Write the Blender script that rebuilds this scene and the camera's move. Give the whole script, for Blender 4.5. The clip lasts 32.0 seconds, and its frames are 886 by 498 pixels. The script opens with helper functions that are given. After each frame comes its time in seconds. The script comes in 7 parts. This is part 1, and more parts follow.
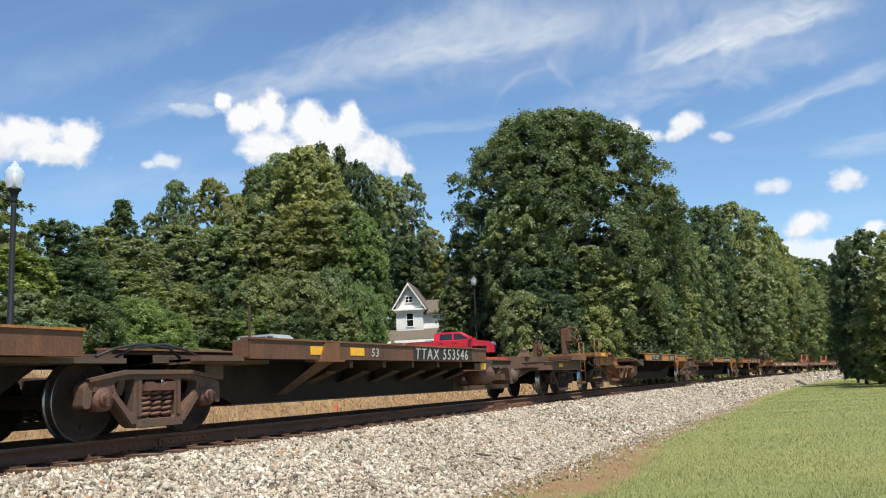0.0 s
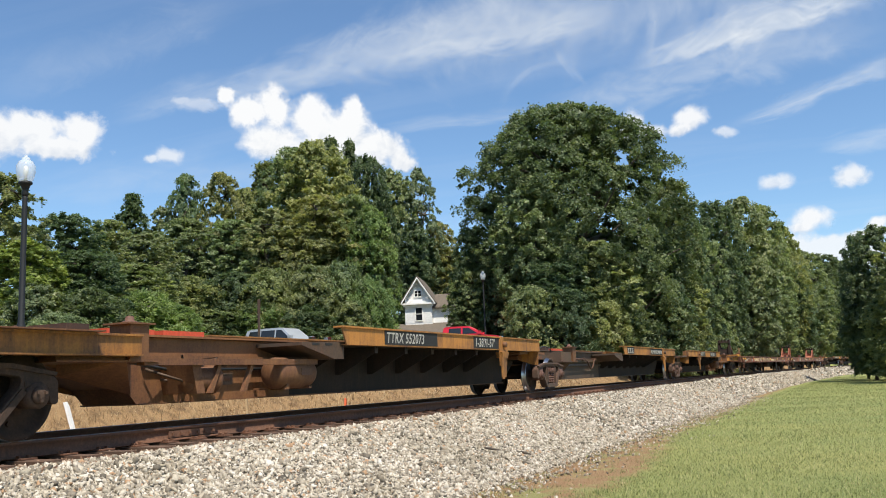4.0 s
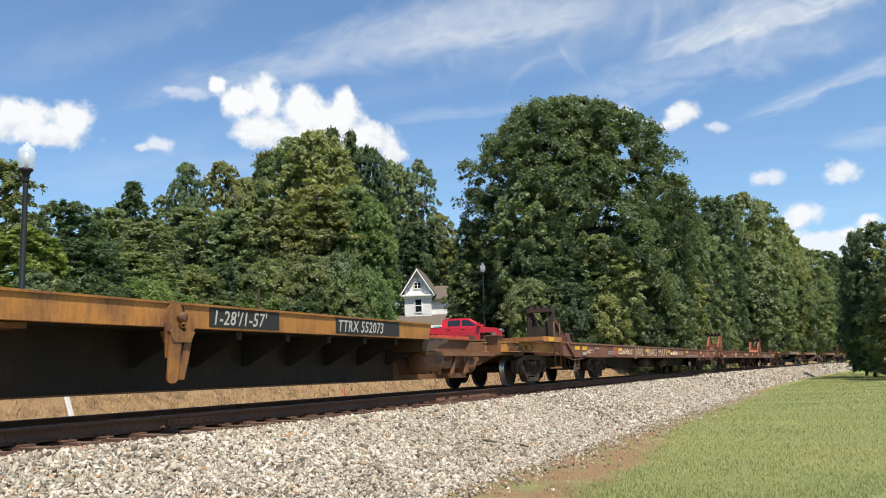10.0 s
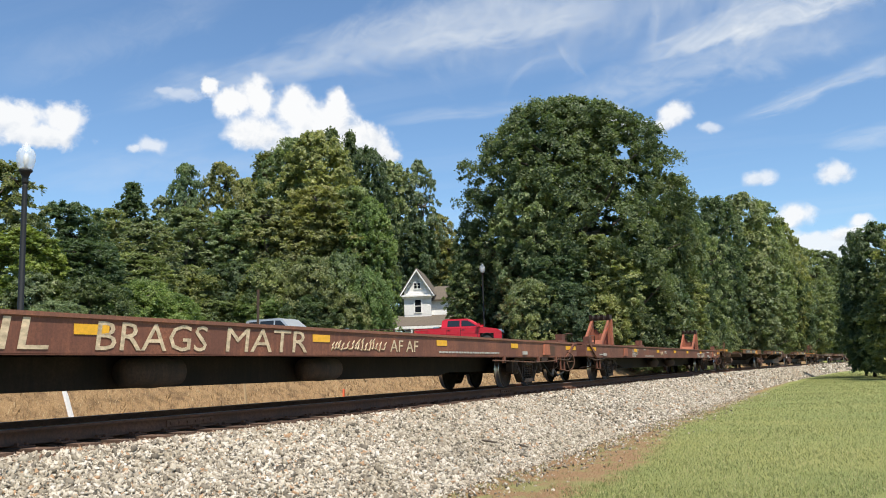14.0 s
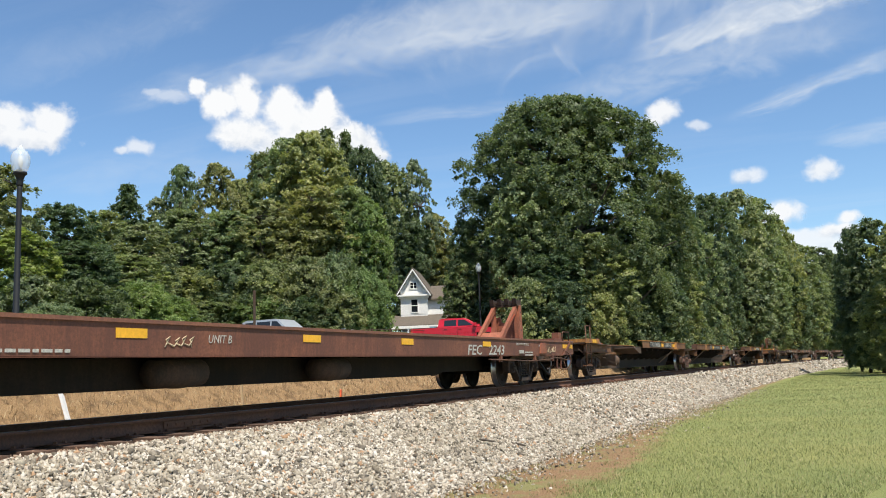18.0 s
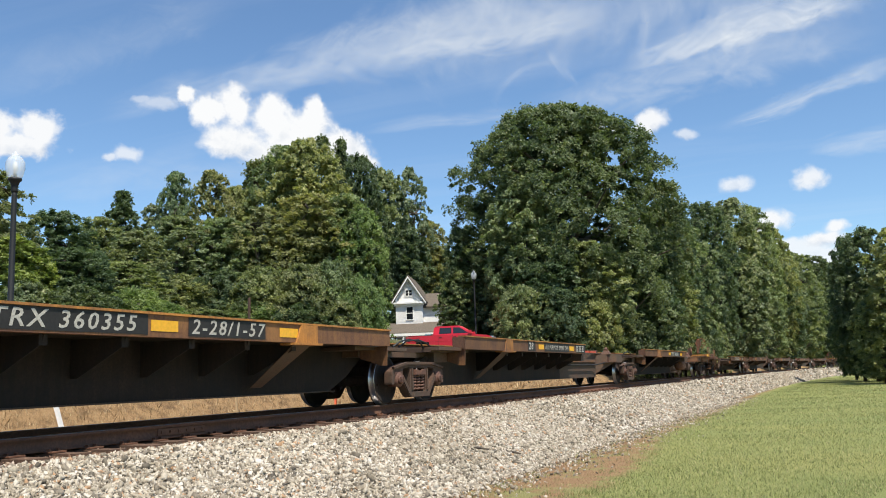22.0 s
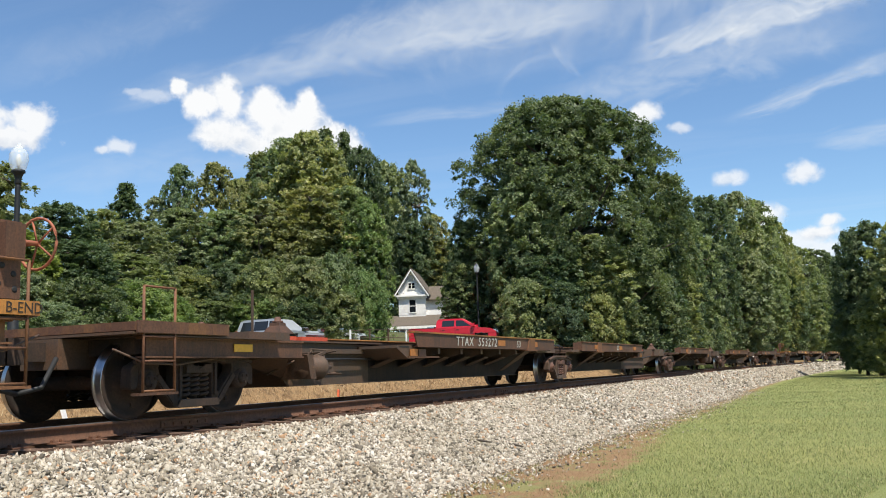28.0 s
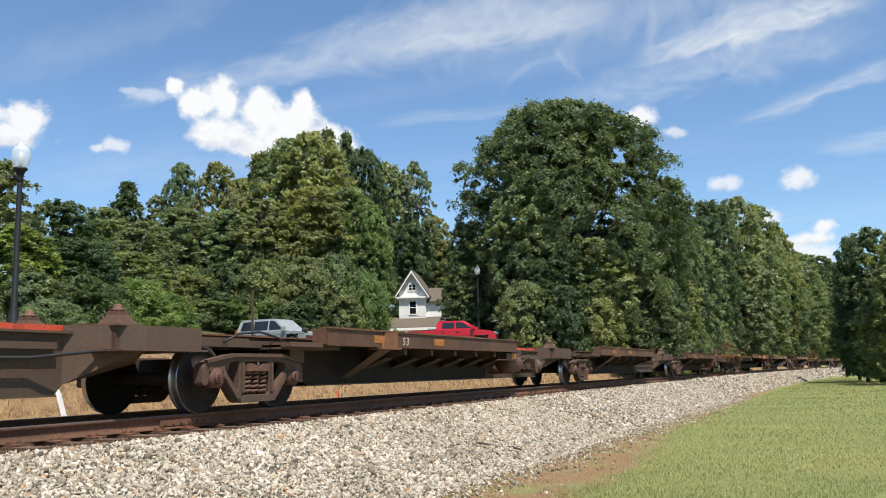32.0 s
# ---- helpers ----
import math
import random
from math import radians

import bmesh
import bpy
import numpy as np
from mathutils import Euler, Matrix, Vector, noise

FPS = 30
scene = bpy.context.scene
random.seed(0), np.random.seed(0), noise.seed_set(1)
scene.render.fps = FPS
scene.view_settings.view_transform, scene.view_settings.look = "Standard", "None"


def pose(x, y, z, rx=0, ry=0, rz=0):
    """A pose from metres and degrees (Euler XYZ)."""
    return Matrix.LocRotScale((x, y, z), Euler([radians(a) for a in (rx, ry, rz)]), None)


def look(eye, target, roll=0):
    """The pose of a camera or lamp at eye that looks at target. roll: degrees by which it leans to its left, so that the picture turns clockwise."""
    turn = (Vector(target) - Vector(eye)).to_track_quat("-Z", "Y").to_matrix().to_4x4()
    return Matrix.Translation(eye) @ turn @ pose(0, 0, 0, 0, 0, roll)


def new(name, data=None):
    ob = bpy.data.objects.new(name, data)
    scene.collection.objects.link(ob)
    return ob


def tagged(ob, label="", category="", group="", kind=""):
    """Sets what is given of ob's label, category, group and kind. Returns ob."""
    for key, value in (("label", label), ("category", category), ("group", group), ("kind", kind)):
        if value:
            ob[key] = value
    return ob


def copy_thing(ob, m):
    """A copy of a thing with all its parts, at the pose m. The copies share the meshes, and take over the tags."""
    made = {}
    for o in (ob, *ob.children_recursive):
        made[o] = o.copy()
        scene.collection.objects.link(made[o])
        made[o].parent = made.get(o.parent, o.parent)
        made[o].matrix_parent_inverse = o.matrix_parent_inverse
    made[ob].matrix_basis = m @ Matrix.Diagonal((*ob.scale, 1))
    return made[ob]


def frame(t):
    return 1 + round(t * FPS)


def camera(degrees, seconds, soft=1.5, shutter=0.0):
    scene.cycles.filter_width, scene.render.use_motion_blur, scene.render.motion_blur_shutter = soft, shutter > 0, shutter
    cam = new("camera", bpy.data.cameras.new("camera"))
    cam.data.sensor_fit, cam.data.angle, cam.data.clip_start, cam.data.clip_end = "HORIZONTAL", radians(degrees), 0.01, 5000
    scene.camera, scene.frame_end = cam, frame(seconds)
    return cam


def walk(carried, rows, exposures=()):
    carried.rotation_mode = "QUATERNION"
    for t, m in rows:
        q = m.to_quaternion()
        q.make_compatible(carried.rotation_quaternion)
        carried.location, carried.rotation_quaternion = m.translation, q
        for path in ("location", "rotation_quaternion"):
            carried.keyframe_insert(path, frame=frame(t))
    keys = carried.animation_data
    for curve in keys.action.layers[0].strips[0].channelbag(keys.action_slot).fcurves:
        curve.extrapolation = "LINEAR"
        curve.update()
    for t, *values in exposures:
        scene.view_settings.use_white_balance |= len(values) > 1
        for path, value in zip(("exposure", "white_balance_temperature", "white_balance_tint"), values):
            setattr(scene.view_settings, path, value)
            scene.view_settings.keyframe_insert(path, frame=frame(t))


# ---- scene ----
cam = camera(53.66, 32.0, soft=1.0)
EYE = (0.0, 0.0, 0.46)


def aim(yaw, pitch, roll):
    """The camera's pose at its one standpoint, from yaw (left of +y), pitch and lean in degrees."""
    return pose(*EYE, 0, 0, yaw) @ pose(0, 0, 0, 90 + pitch, 0, 0) @ pose(0, 0, 0, 0, 0, roll)


walk(cam, [(t, aim(*turn)) for t, *turn in (
    (0.0, -66.257, 8.767, -2.573), (0.5, -66.308, 8.539, -2.538), (1.0, -66.243, 8.411, -2.53), (1.5, -66.07, 8.274, -2.695),
    (2.0, -65.907, 8.206, -2.703), (2.5, -65.879, 8.26, -2.534), (3.0, -65.957, 8.319, -2.413), (3.5, -65.78, 8.336, -2.364),
    (5.5, -65.44, 8.55, -2.294), (6.0, -65.442, 8.387, -2.377), (6.5, -65.401, 8.226, -2.258), (7.0, -65.502, 8.193, -2.133),
    (7.5, -65.598, 8.079, -2.06), (8.0, -65.564, 7.758, -2.034), (8.5, -65.574, 7.633, -1.984), (9.0, -65.546, 7.702, -1.856),
    (9.5, -65.615, 7.779, -1.642), (10.0, -65.609, 7.892, -1.639), (10.5, -65.563, 8.0, -1.634), (11.0, -65.558, 8.051, -1.482),
    (11.5, -65.596, 7.996, -1.395), (12.0, -65.673, 7.967, -1.467), (12.5, -65.636, 7.984, -1.472), (13.0, -65.656, 7.982, -1.583),
    (13.5, -65.622, 7.997, -1.631), (14.0, -65.639, 7.919, -1.711), (14.5, -65.664, 7.879, -1.769), (16.5, -65.905, 7.76, -2.094),
    (17.0, -66.08, 7.822, -2.116), (17.5, -66.157, 7.798, -2.176), (18.0, -65.9, 7.873, -2.174), (18.5, -65.741, 7.935, -2.172),
    (19.0, -65.609, 8.008, -2.121), (19.5, -65.458, 8.054, -2.113), (20.0, -65.472, 8.173, -2.104), (20.5, -65.794, 8.304, -2.104),
    (21.0, -66.145, 8.35, -2.183), (21.5, -66.235, 8.403, -2.176), (22.0, -66.223, 8.355, -2.069), (22.5, -66.383, 8.143, -1.969),
    (23.0, -66.541, 7.99, -1.855), (23.5, -66.451, 7.933, -1.698), (24.0, -66.273, 7.923, -1.712), (24.5, -66.201, 7.929, -1.771),
    (25.0, -66.196, 7.877, -1.781), (25.5, -66.154, 7.876, -1.751), (27.5, -66.042, 7.719, -1.755), (28.0, -66.012, 7.902, -1.914),
    (28.5, -65.965, 8.045, -1.773), (29.0, -65.962, 8.017, -1.554), (29.5, -66.012, 7.993, -1.449), (30.0, -66.137, 7.956, -1.374),
    (30.5, -66.122, 7.891, -1.369), (31.0, -66.088, 7.873, -1.464), (31.5, -66.042, 7.97, -1.3), (32.0, -65.955, 8.029, -1.291),
)])

# ---- light ----
SUN_TO = Vector((-0.33, -0.40, 1.0)).normalized()
world = bpy.data.worlds.new("sky")
scene.world = world
world.use_nodes = True
wn, wl = world.node_tree.nodes, world.node_tree.links
wn.clear()


def wnode(kind, **kw):
    n = wn.new(kind)
    for k, v in kw.items():
        n.inputs[k].default_value = v
    return n


sky = wn.new("ShaderNodeTexSky")
sky.sky_type, sky.sun_disc = "NISHITA", False
sky.sun_elevation = math.asin(SUN_TO.z)
sky.sun_rotation = math.atan2(SUN_TO.x, SUN_TO.y)
sky.air_density, sky.dust_density, sky.ozone_density = 1.0, 0.15, 3.0
# thin streaks of high cirrus, drawn out along one direction over the whole sky
coord = wn.new("ShaderNodeTexCoord")
sep = wn.new("ShaderNodeSeparateXYZ")
wl.new(coord.outputs["Generated"], sep.inputs[0])
up = wn.new("ShaderNodeMath")
up.operation = "MAXIMUM"
up.inputs[1].default_value = 0.06
wl.new(sep.outputs["Z"], up.inputs[0])
plane = wn.new("ShaderNodeVectorMath")
plane.operation = "DIVIDE"
wl.new(coord.outputs["Generated"], plane.inputs[0])
wl.new(up.outputs[0], plane.inputs[1])
turn_map = wn.new("ShaderNodeMapping")
turn_map.inputs["Rotation"].default_value = (0, 0, radians(-9))
turn_map.inputs["Scale"].default_value = (1.25, 0.24, 0.0)
turn_map.inputs["Location"].default_value = (0.1, 0.3, 0.0)
wl.new(plane.outputs[0], turn_map.inputs[0])
streak = wnode("ShaderNodeTexNoise", Scale=0.8, Detail=8.0, Roughness=0.58, Distortion=1.4)
wl.new(turn_map.outputs[0], streak.inputs["Vector"])
veil = wn.new("ShaderNodeMapRange")
veil.inputs["From Min"].default_value, veil.inputs["From Max"].default_value = 0.50, 0.85
veil.inputs["To Max"].default_value = 0.14
wl.new(streak.outputs["Fac"], veil.inputs["Value"])
haze = wnode("ShaderNodeMixRGB")
haze.inputs[2].default_value = (5.6, 6.0, 6.6, 1)
wl.new(veil.outputs[0], haze.inputs[0])
tint = wnode("ShaderNodeMixRGB", Fac=1.0)
tint.blend_type = "MULTIPLY"
tint.inputs[2].default_value = (0.88, 1.0, 1.07, 1)
wl.new(sky.outputs[0], tint.inputs[1])
wl.new(tint.outputs[0], haze.inputs[1])
back = wnode("ShaderNodeBackground", Strength=0.118)
wl.new(haze.outputs[0], back.inputs[0])
wl.new(back.outputs[0], wn.new("ShaderNodeOutputWorld").inputs[0])

sun = new("sun", bpy.data.lights.new("sun", "SUN"))
sun.data.energy, sun.data.angle, sun.data.color = 5.0, radians(0.53), (1.0, 0.93, 0.82)
sun.matrix_world = look((0, 0, 60), Vector((0, 0, 60)) - SUN_TO)
scene.view_settings.exposure = 0.3


# ---- materials ----
def material(name):
    m = bpy.data.materials.new(name)
    m.use_nodes = True
    b = m.node_tree.nodes["Principled BSDF"]
    return m, m.node_tree.nodes, m.node_tree.links, b


def noise_at(n, l, scale, detail=5.0, rough=0.6, stretch=None, local=True):
    tc = n.new("ShaderNodeTexCoord")
    t = n.new("ShaderNodeTexNoise")
    t.inputs["Scale"].default_value, t.inputs["Detail"].default_value, t.inputs["Roughness"].default_value = scale, detail, rough
    src = tc.outputs["Object"]
    if stretch:
        mp = n.new("ShaderNodeMapping")
        mp.inputs["Scale"].default_value = stretch
        l.new(src, mp.inputs[0])
        src = mp.outputs[0]
    l.new(src, t.inputs["Vector"])
    return t


def ramp(n, l, src, stops):
    r = n.new("ShaderNodeValToRGB")
    els = r.color_ramp.elements
    while len(els) < len(stops):
        els.new(0.5)
    for e, (p, c) in zip(els, stops):
        e.position, e.color = p, (*c, 1)
    l.new(src, r.inputs[0])
    return r


def mixed(n, l, fac, a, b, how="MIX"):
    m = n.new("ShaderNodeMixRGB")
    m.blend_type = how
    for i, v in ((0, fac), (1, a), (2, b)):
        if hasattr(v, "is_linked"):
            l.new(v, m.inputs[i])
        elif i == 0:
            m.inputs[0].default_value = v
        else:
            m.inputs[i].default_value = (*v, 1)
    return m.outputs[0]


def bumped(n, l, b, src, strength=0.3, dist=0.01):
    u = n.new("ShaderNodeBump")
    u.inputs["Strength"].default_value, u.inputs["Distance"].default_value = strength, dist
    l.new(src, u.inputs["Height"])
    l.new(u.outputs[0], b.inputs["Normal"])


def rusted(name, paint, rust=(0.115, 0.052, 0.028), amount=0.5, rough=0.72, metal=0.0, vary=0.25):
    """Weathered paint on steel: rust blotches, vertical run-down streaks and fine grain."""
    m, n, l, b = material(name)
    big = noise_at(n, l, 1.1, 6, 0.65)
    runs = noise_at(n, l, 3.0, 5, 0.7, (5.0, 5.0, 0.5))
    fine = noise_at(n, l, 34.0, 4, 0.7)
    add = n.new("ShaderNodeMath")
    add.operation = "MULTIPLY_ADD"
    l.new(runs.outputs["Fac"], add.inputs[0])
    add.inputs[1].default_value = 0.55
    l.new(big.outputs["Fac"], add.inputs[2])
    lo = 1.02 - amount * 0.5
    msk = n.new("ShaderNodeMapRange")
    msk.inputs["From Min"].default_value, msk.inputs["From Max"].default_value = lo - 0.14, lo + 0.16
    l.new(add.outputs[0], msk.inputs["Value"])
    rc = ramp(n, l, fine.outputs["Fac"], [(0.3, tuple(c * 0.62 for c in rust)), (0.7, tuple(min(1, c * 1.45) for c in rust))])
    dirt = ramp(n, l, fine.outputs["Fac"], [(0.25, tuple(c * 0.74 for c in paint)), (0.75, tuple(min(1, c * 1.12) for c in paint))])
    col = mixed(n, l, msk.outputs[0], dirt.outputs[0], rc.outputs[0])
    info = n.new("ShaderNodeObjectInfo")
    shade = ramp(n, l, info.outputs["Random"], [(0.0, (1 - vary,) * 3), (1.0, (1 + vary * 0.3,) * 3)])
    l.new(mixed(n, l, 1.0, col, shade.outputs[0], "MULTIPLY"), b.inputs["Base Color"])
    b.inputs["Roughness"].default_value, b.inputs["Metallic"].default_value = rough, metal
    bumped(n, l, b, fine.outputs["Fac"], 0.35, 0.004)
    return m


def plain(name, col, rough=0.6, metal=0.0, var=0.15, scale=20.0):
    m, n, l, b = material(name)
    t = noise_at(n, l, scale, 4, 0.65)
    r = ramp(n, l, t.outputs["Fac"], [(0.3, tuple(c * (1 - var) for c in col)), (0.7, tuple(min(1, c * (1 + var)) for c in col))])
    l.new(r.outputs[0], b.inputs["Base Color"])
    b.inputs["Roughness"].default_value, b.inputs["Metallic"].default_value = rough, metal
    bumped(n, l, b, t.outputs["Fac"], 0.12, 0.004)
    return m


def leafy(name, dark, light, warm, turning=0.0):
    """Leaves: their colour drifts from spray to spray and from leaf to leaf, and light shines through them."""
    m, n, l, b = material(name)
    g = n.new("ShaderNodeNewGeometry")
    spray = noise_at(n, l, 1.6, 4, 0.7)
    both = n.new("ShaderNodeMath")
    both.operation = "MULTIPLY_ADD"
    both.use_clamp = True
    l.new(g.outputs["Random Per Island"], both.inputs[0])
    both.inputs[1].default_value = 0.42
    l.new(spray.outputs["Fac"], both.inputs[2])
    r = ramp(n, l, both.outputs[0], [(0.42, dark), (0.72, light), (0.93, light), (1.0, warm)])
    big = noise_at(n, l, 0.3, 3, 0.5)
    tone = ramp(n, l, big.outputs["Fac"], [(0.35, (0.80, 0.84, 0.84)), (0.65, (1.16 + turning, 1.12 + turning * 0.4, 0.98))])
    info = n.new("ShaderNodeObjectInfo")
    hue = ramp(n, l, info.outputs["Random"], [(0.0, (0.84, 0.95, 1.02)), (0.5, (1.0, 1.02, 0.98)), (1.0, (1.24, 1.12, 0.90))])
    c = mixed(n, l, 1.0, mixed(n, l, 1.0, r.outputs[0], tone.outputs[0], "MULTIPLY"), hue.outputs[0], "MULTIPLY")
    l.new(c, b.inputs["Base Color"])
    b.inputs["Roughness"].default_value = 0.48
    b.inputs["Specular IOR Level"].default_value = 0.35
    tr = n.new("ShaderNodeBsdfTranslucent")
    l.new(mixed(n, l, 1.0, c, (1.0, 1.12, 0.6), "MULTIPLY"), tr.inputs[0])
    mx = n.new("ShaderNodeMixShader")
    mx.inputs[0].default_value = 0.42
    l.new(b.outputs[0], mx.inputs[1])
    l.new(tr.outputs[0], mx.inputs[2])
    l.new(mx.outputs[0], n["Material Output"].inputs[0])
    return m


YELLOW = rusted("weathered_yellow_paint", (0.47, 0.20, 0.040), amount=0.38)
DULL_YELLOW = rusted("faded_yellow_brown_paint", (0.27, 0.125, 0.040), amount=0.66)
BROWN = rusted("brown_freight_paint", (0.078, 0.042, 0.026), rust=(0.150, 0.066, 0.032), amount=0.5)
GREY_BROWN = rusted("grime_grey_steel", (0.088, 0.060, 0.040), rust=(0.110, 0.056, 0.030), amount=0.45)
ORANGE_BROWN = rusted("orange_rust_steel", (0.24, 0.105, 0.038), rust=(0.12, 0.05, 0.025), amount=0.5)
FLAT_RED = rusted("oxide_red_flatcar_paint", (0.150, 0.058, 0.036), rust=(0.235, 0.088, 0.046), amount=0.36)
FLAT_LIP = rusted("paler_red_lip", (0.215, 0.092, 0.058), rust=(0.27, 0.11, 0.06), amount=0.4)
HITCH_RED = rusted("orange_red_hitch_paint", (0.42, 0.13, 0.065), rust=(0.20, 0.075, 0.04), amount=0.4)
# shade beneath the flat cars is put into this near-black colour
SHADED_UNDERFRAME = rusted("shade_darkened_underframe", (0.016, 0.013, 0.011), rust=(0.034, 0.022, 0.015), amount=0.4, rough=0.95)
# steel coloured near black to stand for shade under the wheel platform
SHADED_STEEL = rusted("shade_darkened_steel", (0.020, 0.015, 0.012), rust=(0.042, 0.024, 0.016), amount=0.4, rough=0.9)
BOGIE = rusted("dusty_cast_steel", (0.088, 0.062, 0.044), rust=(0.105, 0.054, 0.033), amount=0.48, rough=0.9)
DARK_BOGIE = rusted("dark_cast_steel", (0.034, 0.025, 0.019), rust=(0.080, 0.045, 0.028), amount=0.42, rough=0.92)
CAP_RUST = rusted("rusty_bearing_cap", (0.17, 0.075, 0.045), rust=(0.10, 0.05, 0.035), amount=0.5)
WHEEL = rusted("brown_wheel_plate", (0.026, 0.018, 0.013), rust=(0.060, 0.032, 0.020), amount=0.42, rough=0.95)
TREAD = plain("polished_wheel_tread", (0.42, 0.42, 0.43), 0.28, 1.0, 0.1)
RAIL = rusted("rusty_rail_web", (0.105, 0.054, 0.032), rust=(0.17, 0.076, 0.040), amount=0.6, rough=0.9)
RAIL_TOP = plain("worn_rail_head", (0.36, 0.34, 0.32), 0.35, 0.9, 0.15)
REFLECT = plain("amber_reflective_tape", (0.78, 0.40, 0.02), 0.4, 0, 0.12)
PATCH = plain("black_stencil_patch", (0.018, 0.017, 0.016), 0.7, 0, 0.3)
STENCIL = plain("faded_white_stencil", (0.42, 0.40, 0.35), 0.8, 0, 0.3, 40)
GRAFFITI = plain("cream_spray_paint", (0.55, 0.43, 0.28), 0.8, 0, 0.4, 14)
RUBBER = plain("black_rubber_hose", (0.02, 0.02, 0.02), 0.6)
BLACK = plain("black_enamel", (0.010, 0.011, 0.011), 0.6)
OLD_TAPE = plain("grimed_orange_tape", (0.36, 0.13, 0.025), 0.6, 0, 0.25)
INK = plain("black_painted_letters", (0.03, 0.022, 0.016), 0.8)
RED_BOX = plain("red_hitch_plate", (0.55, 0.075, 0.03), 0.55, 0, 0.2)
WOODS_SKYLINE = [(25.2, 31.7, 9.8, 1.8, 2), (30.7, 33.9, 9.1, 2.0, 1), (40.6, 41.3, 11.1, 1.8, 0), (45.8, 44.4, 14.1, 1.5, 3), (48.2, 44.0, 13.5, 1.6, 4), (48.9, 42.4, 15.8, 1.6, 0), (50.0, 40.0, 15.8, 2.0, 2), (54.0, 40.9, 15.5, 2.0, 0), (57.9, 41.9, 18.5, 2.2, 3), (55.4, 37.7, 18.5, 2.8, 0), (54.5, 34.8, 18.4, 3.5, 0), (63.5, 39.1, 21.5, 1.6, 3), (64.2, 37.7, 21.2, 1.5, 3), (61.3, 34.3, 18.7, 2.3, 1), (86.9, 45.7, 24.2, 3.3, 0), (88.2, 42.9, 24.3, 2.8, 4), (90.8, 41.8, 18.5, 2.8, 2), (95.5, 42.0, 15.0, 3.4, 1)]
WOODS_BODY = [(38.4, 36.3, 9.4, 2.1, 2), (45.8, 39.6, 11.8, 2.5, 2), (47.8, 37.4, 11.7, 2.7, 0), (49.0, 34.8, 12.4, 2.9, 4), (51.1, 32.7, 13.5, 3.1, 2), (53.0, 30.8, 13.5, 2.5, 0), (52.6, 29.4, 12.5, 1.8, 5), (87.1, 42.7, 17.1, 3.4, 1), (90.1, 41.0, 15.4, 3.1, 2), (24.9, 29.9, 6.7, 1.7, 5), (28.1, 30.0, 6.6, 2.0, 1), (33.6, 32.5, 6.8, 2.1, 0)]
WOODS_EDGE = [(24.4, 28.6, 4.8, 1.4, 2), (26.0, 27.4, 4.6, 1.7, 1), (30.7, 29.1, 5.0, 1.9, 5), (43.4, 37.5, 7.5, 2.6, 0), (45.4, 35.5, 7.8, 2.7, 1), (46.5, 33.2, 7.9, 2.3, 0), (47.5, 30.9, 8.0, 2.3, 2), (49.1, 29.7, 8.3, 2.2, 4), (49.9, 28.0, 7.1, 1.8, 5), (32.8, 29.3, 4.5, 1.7, 5), (44.3, 35.5, 5.5, 2.3, 0), (45.4, 33.1, 5.6, 2.1, 5), (46.5, 30.6, 5.4, 2.1, 1), (48.3, 29.0, 5.6, 2.0, 2), (23.3, 26.1, 3.4, 1.3, 0), (27.2, 27.3, 3.6, 1.5, 5)]
WOODS_OAK = [(56.4, 23.2, 10.8, 1.9, 1), (54.4, 18.0, 13.6, 2.6, 0), (57.4, 21.4, 9.2, 2.4, 1), (55.2, 13.9, 8.8, 2.7, 0), (53.1, 16.1, 7.5, 2.4, 1), (62.4, 12.6, 10.4, 3.0, 1), (73.5, 12.1, 14.3, 2.6, 1), (82.5, 11.7, 13.5, 2.8, 0), (68.1, 12.1, 8.8, 2.8, 0), (55.3, 23.3, 7.7, 1.5, 0), (66.5, 22.5, 12.5, 2.2, 1), (62.0, 25.0, 9.0, 1.6, 0), (71.4, 12.1, 15.8, 2.3, 1)]
WOODS_BEND = [(95.6, 11.9, 17.9, 3.2, 1), (106.3, 10.0, 19.9, 4.2, 2), (125.4, 9.0, 22.0, 3.5, 0), (139.3, 7.5, 20.9, 3.2, 0), (149.6, 6.6, 19.5, 3.0, 4), (104.7, 11.2, 14.3, 4.1, 2), (122.9, 9.7, 14.2, 4.3, 0), (140.3, 7.6, 13.3, 4.1, 1), (162.0, 5.7, 19.4, 4.3, 0), (183.1, 2.8, 21.2, 5.0, 1), (198.5, 0.3, 21.2, 4.9, 0), (175.9, 4.2, 16.2, 4.6, 1), (192.4, 1.7, 14.0, 4.5, 0), (214.9, -2.0, 20.4, 6.3, 1)]
WOODS_LAWN = [(75.9, -2.8, 10.9, 2.7, 1), (84.0, -1.4, 11.4, 1.6, 1), (68.0, -4.8, 9.8, 2.7, 0), (77.7, -1.9, 7.6, 2.3, 1), (69.4, -3.0, 5.1, 2.0, 0)]
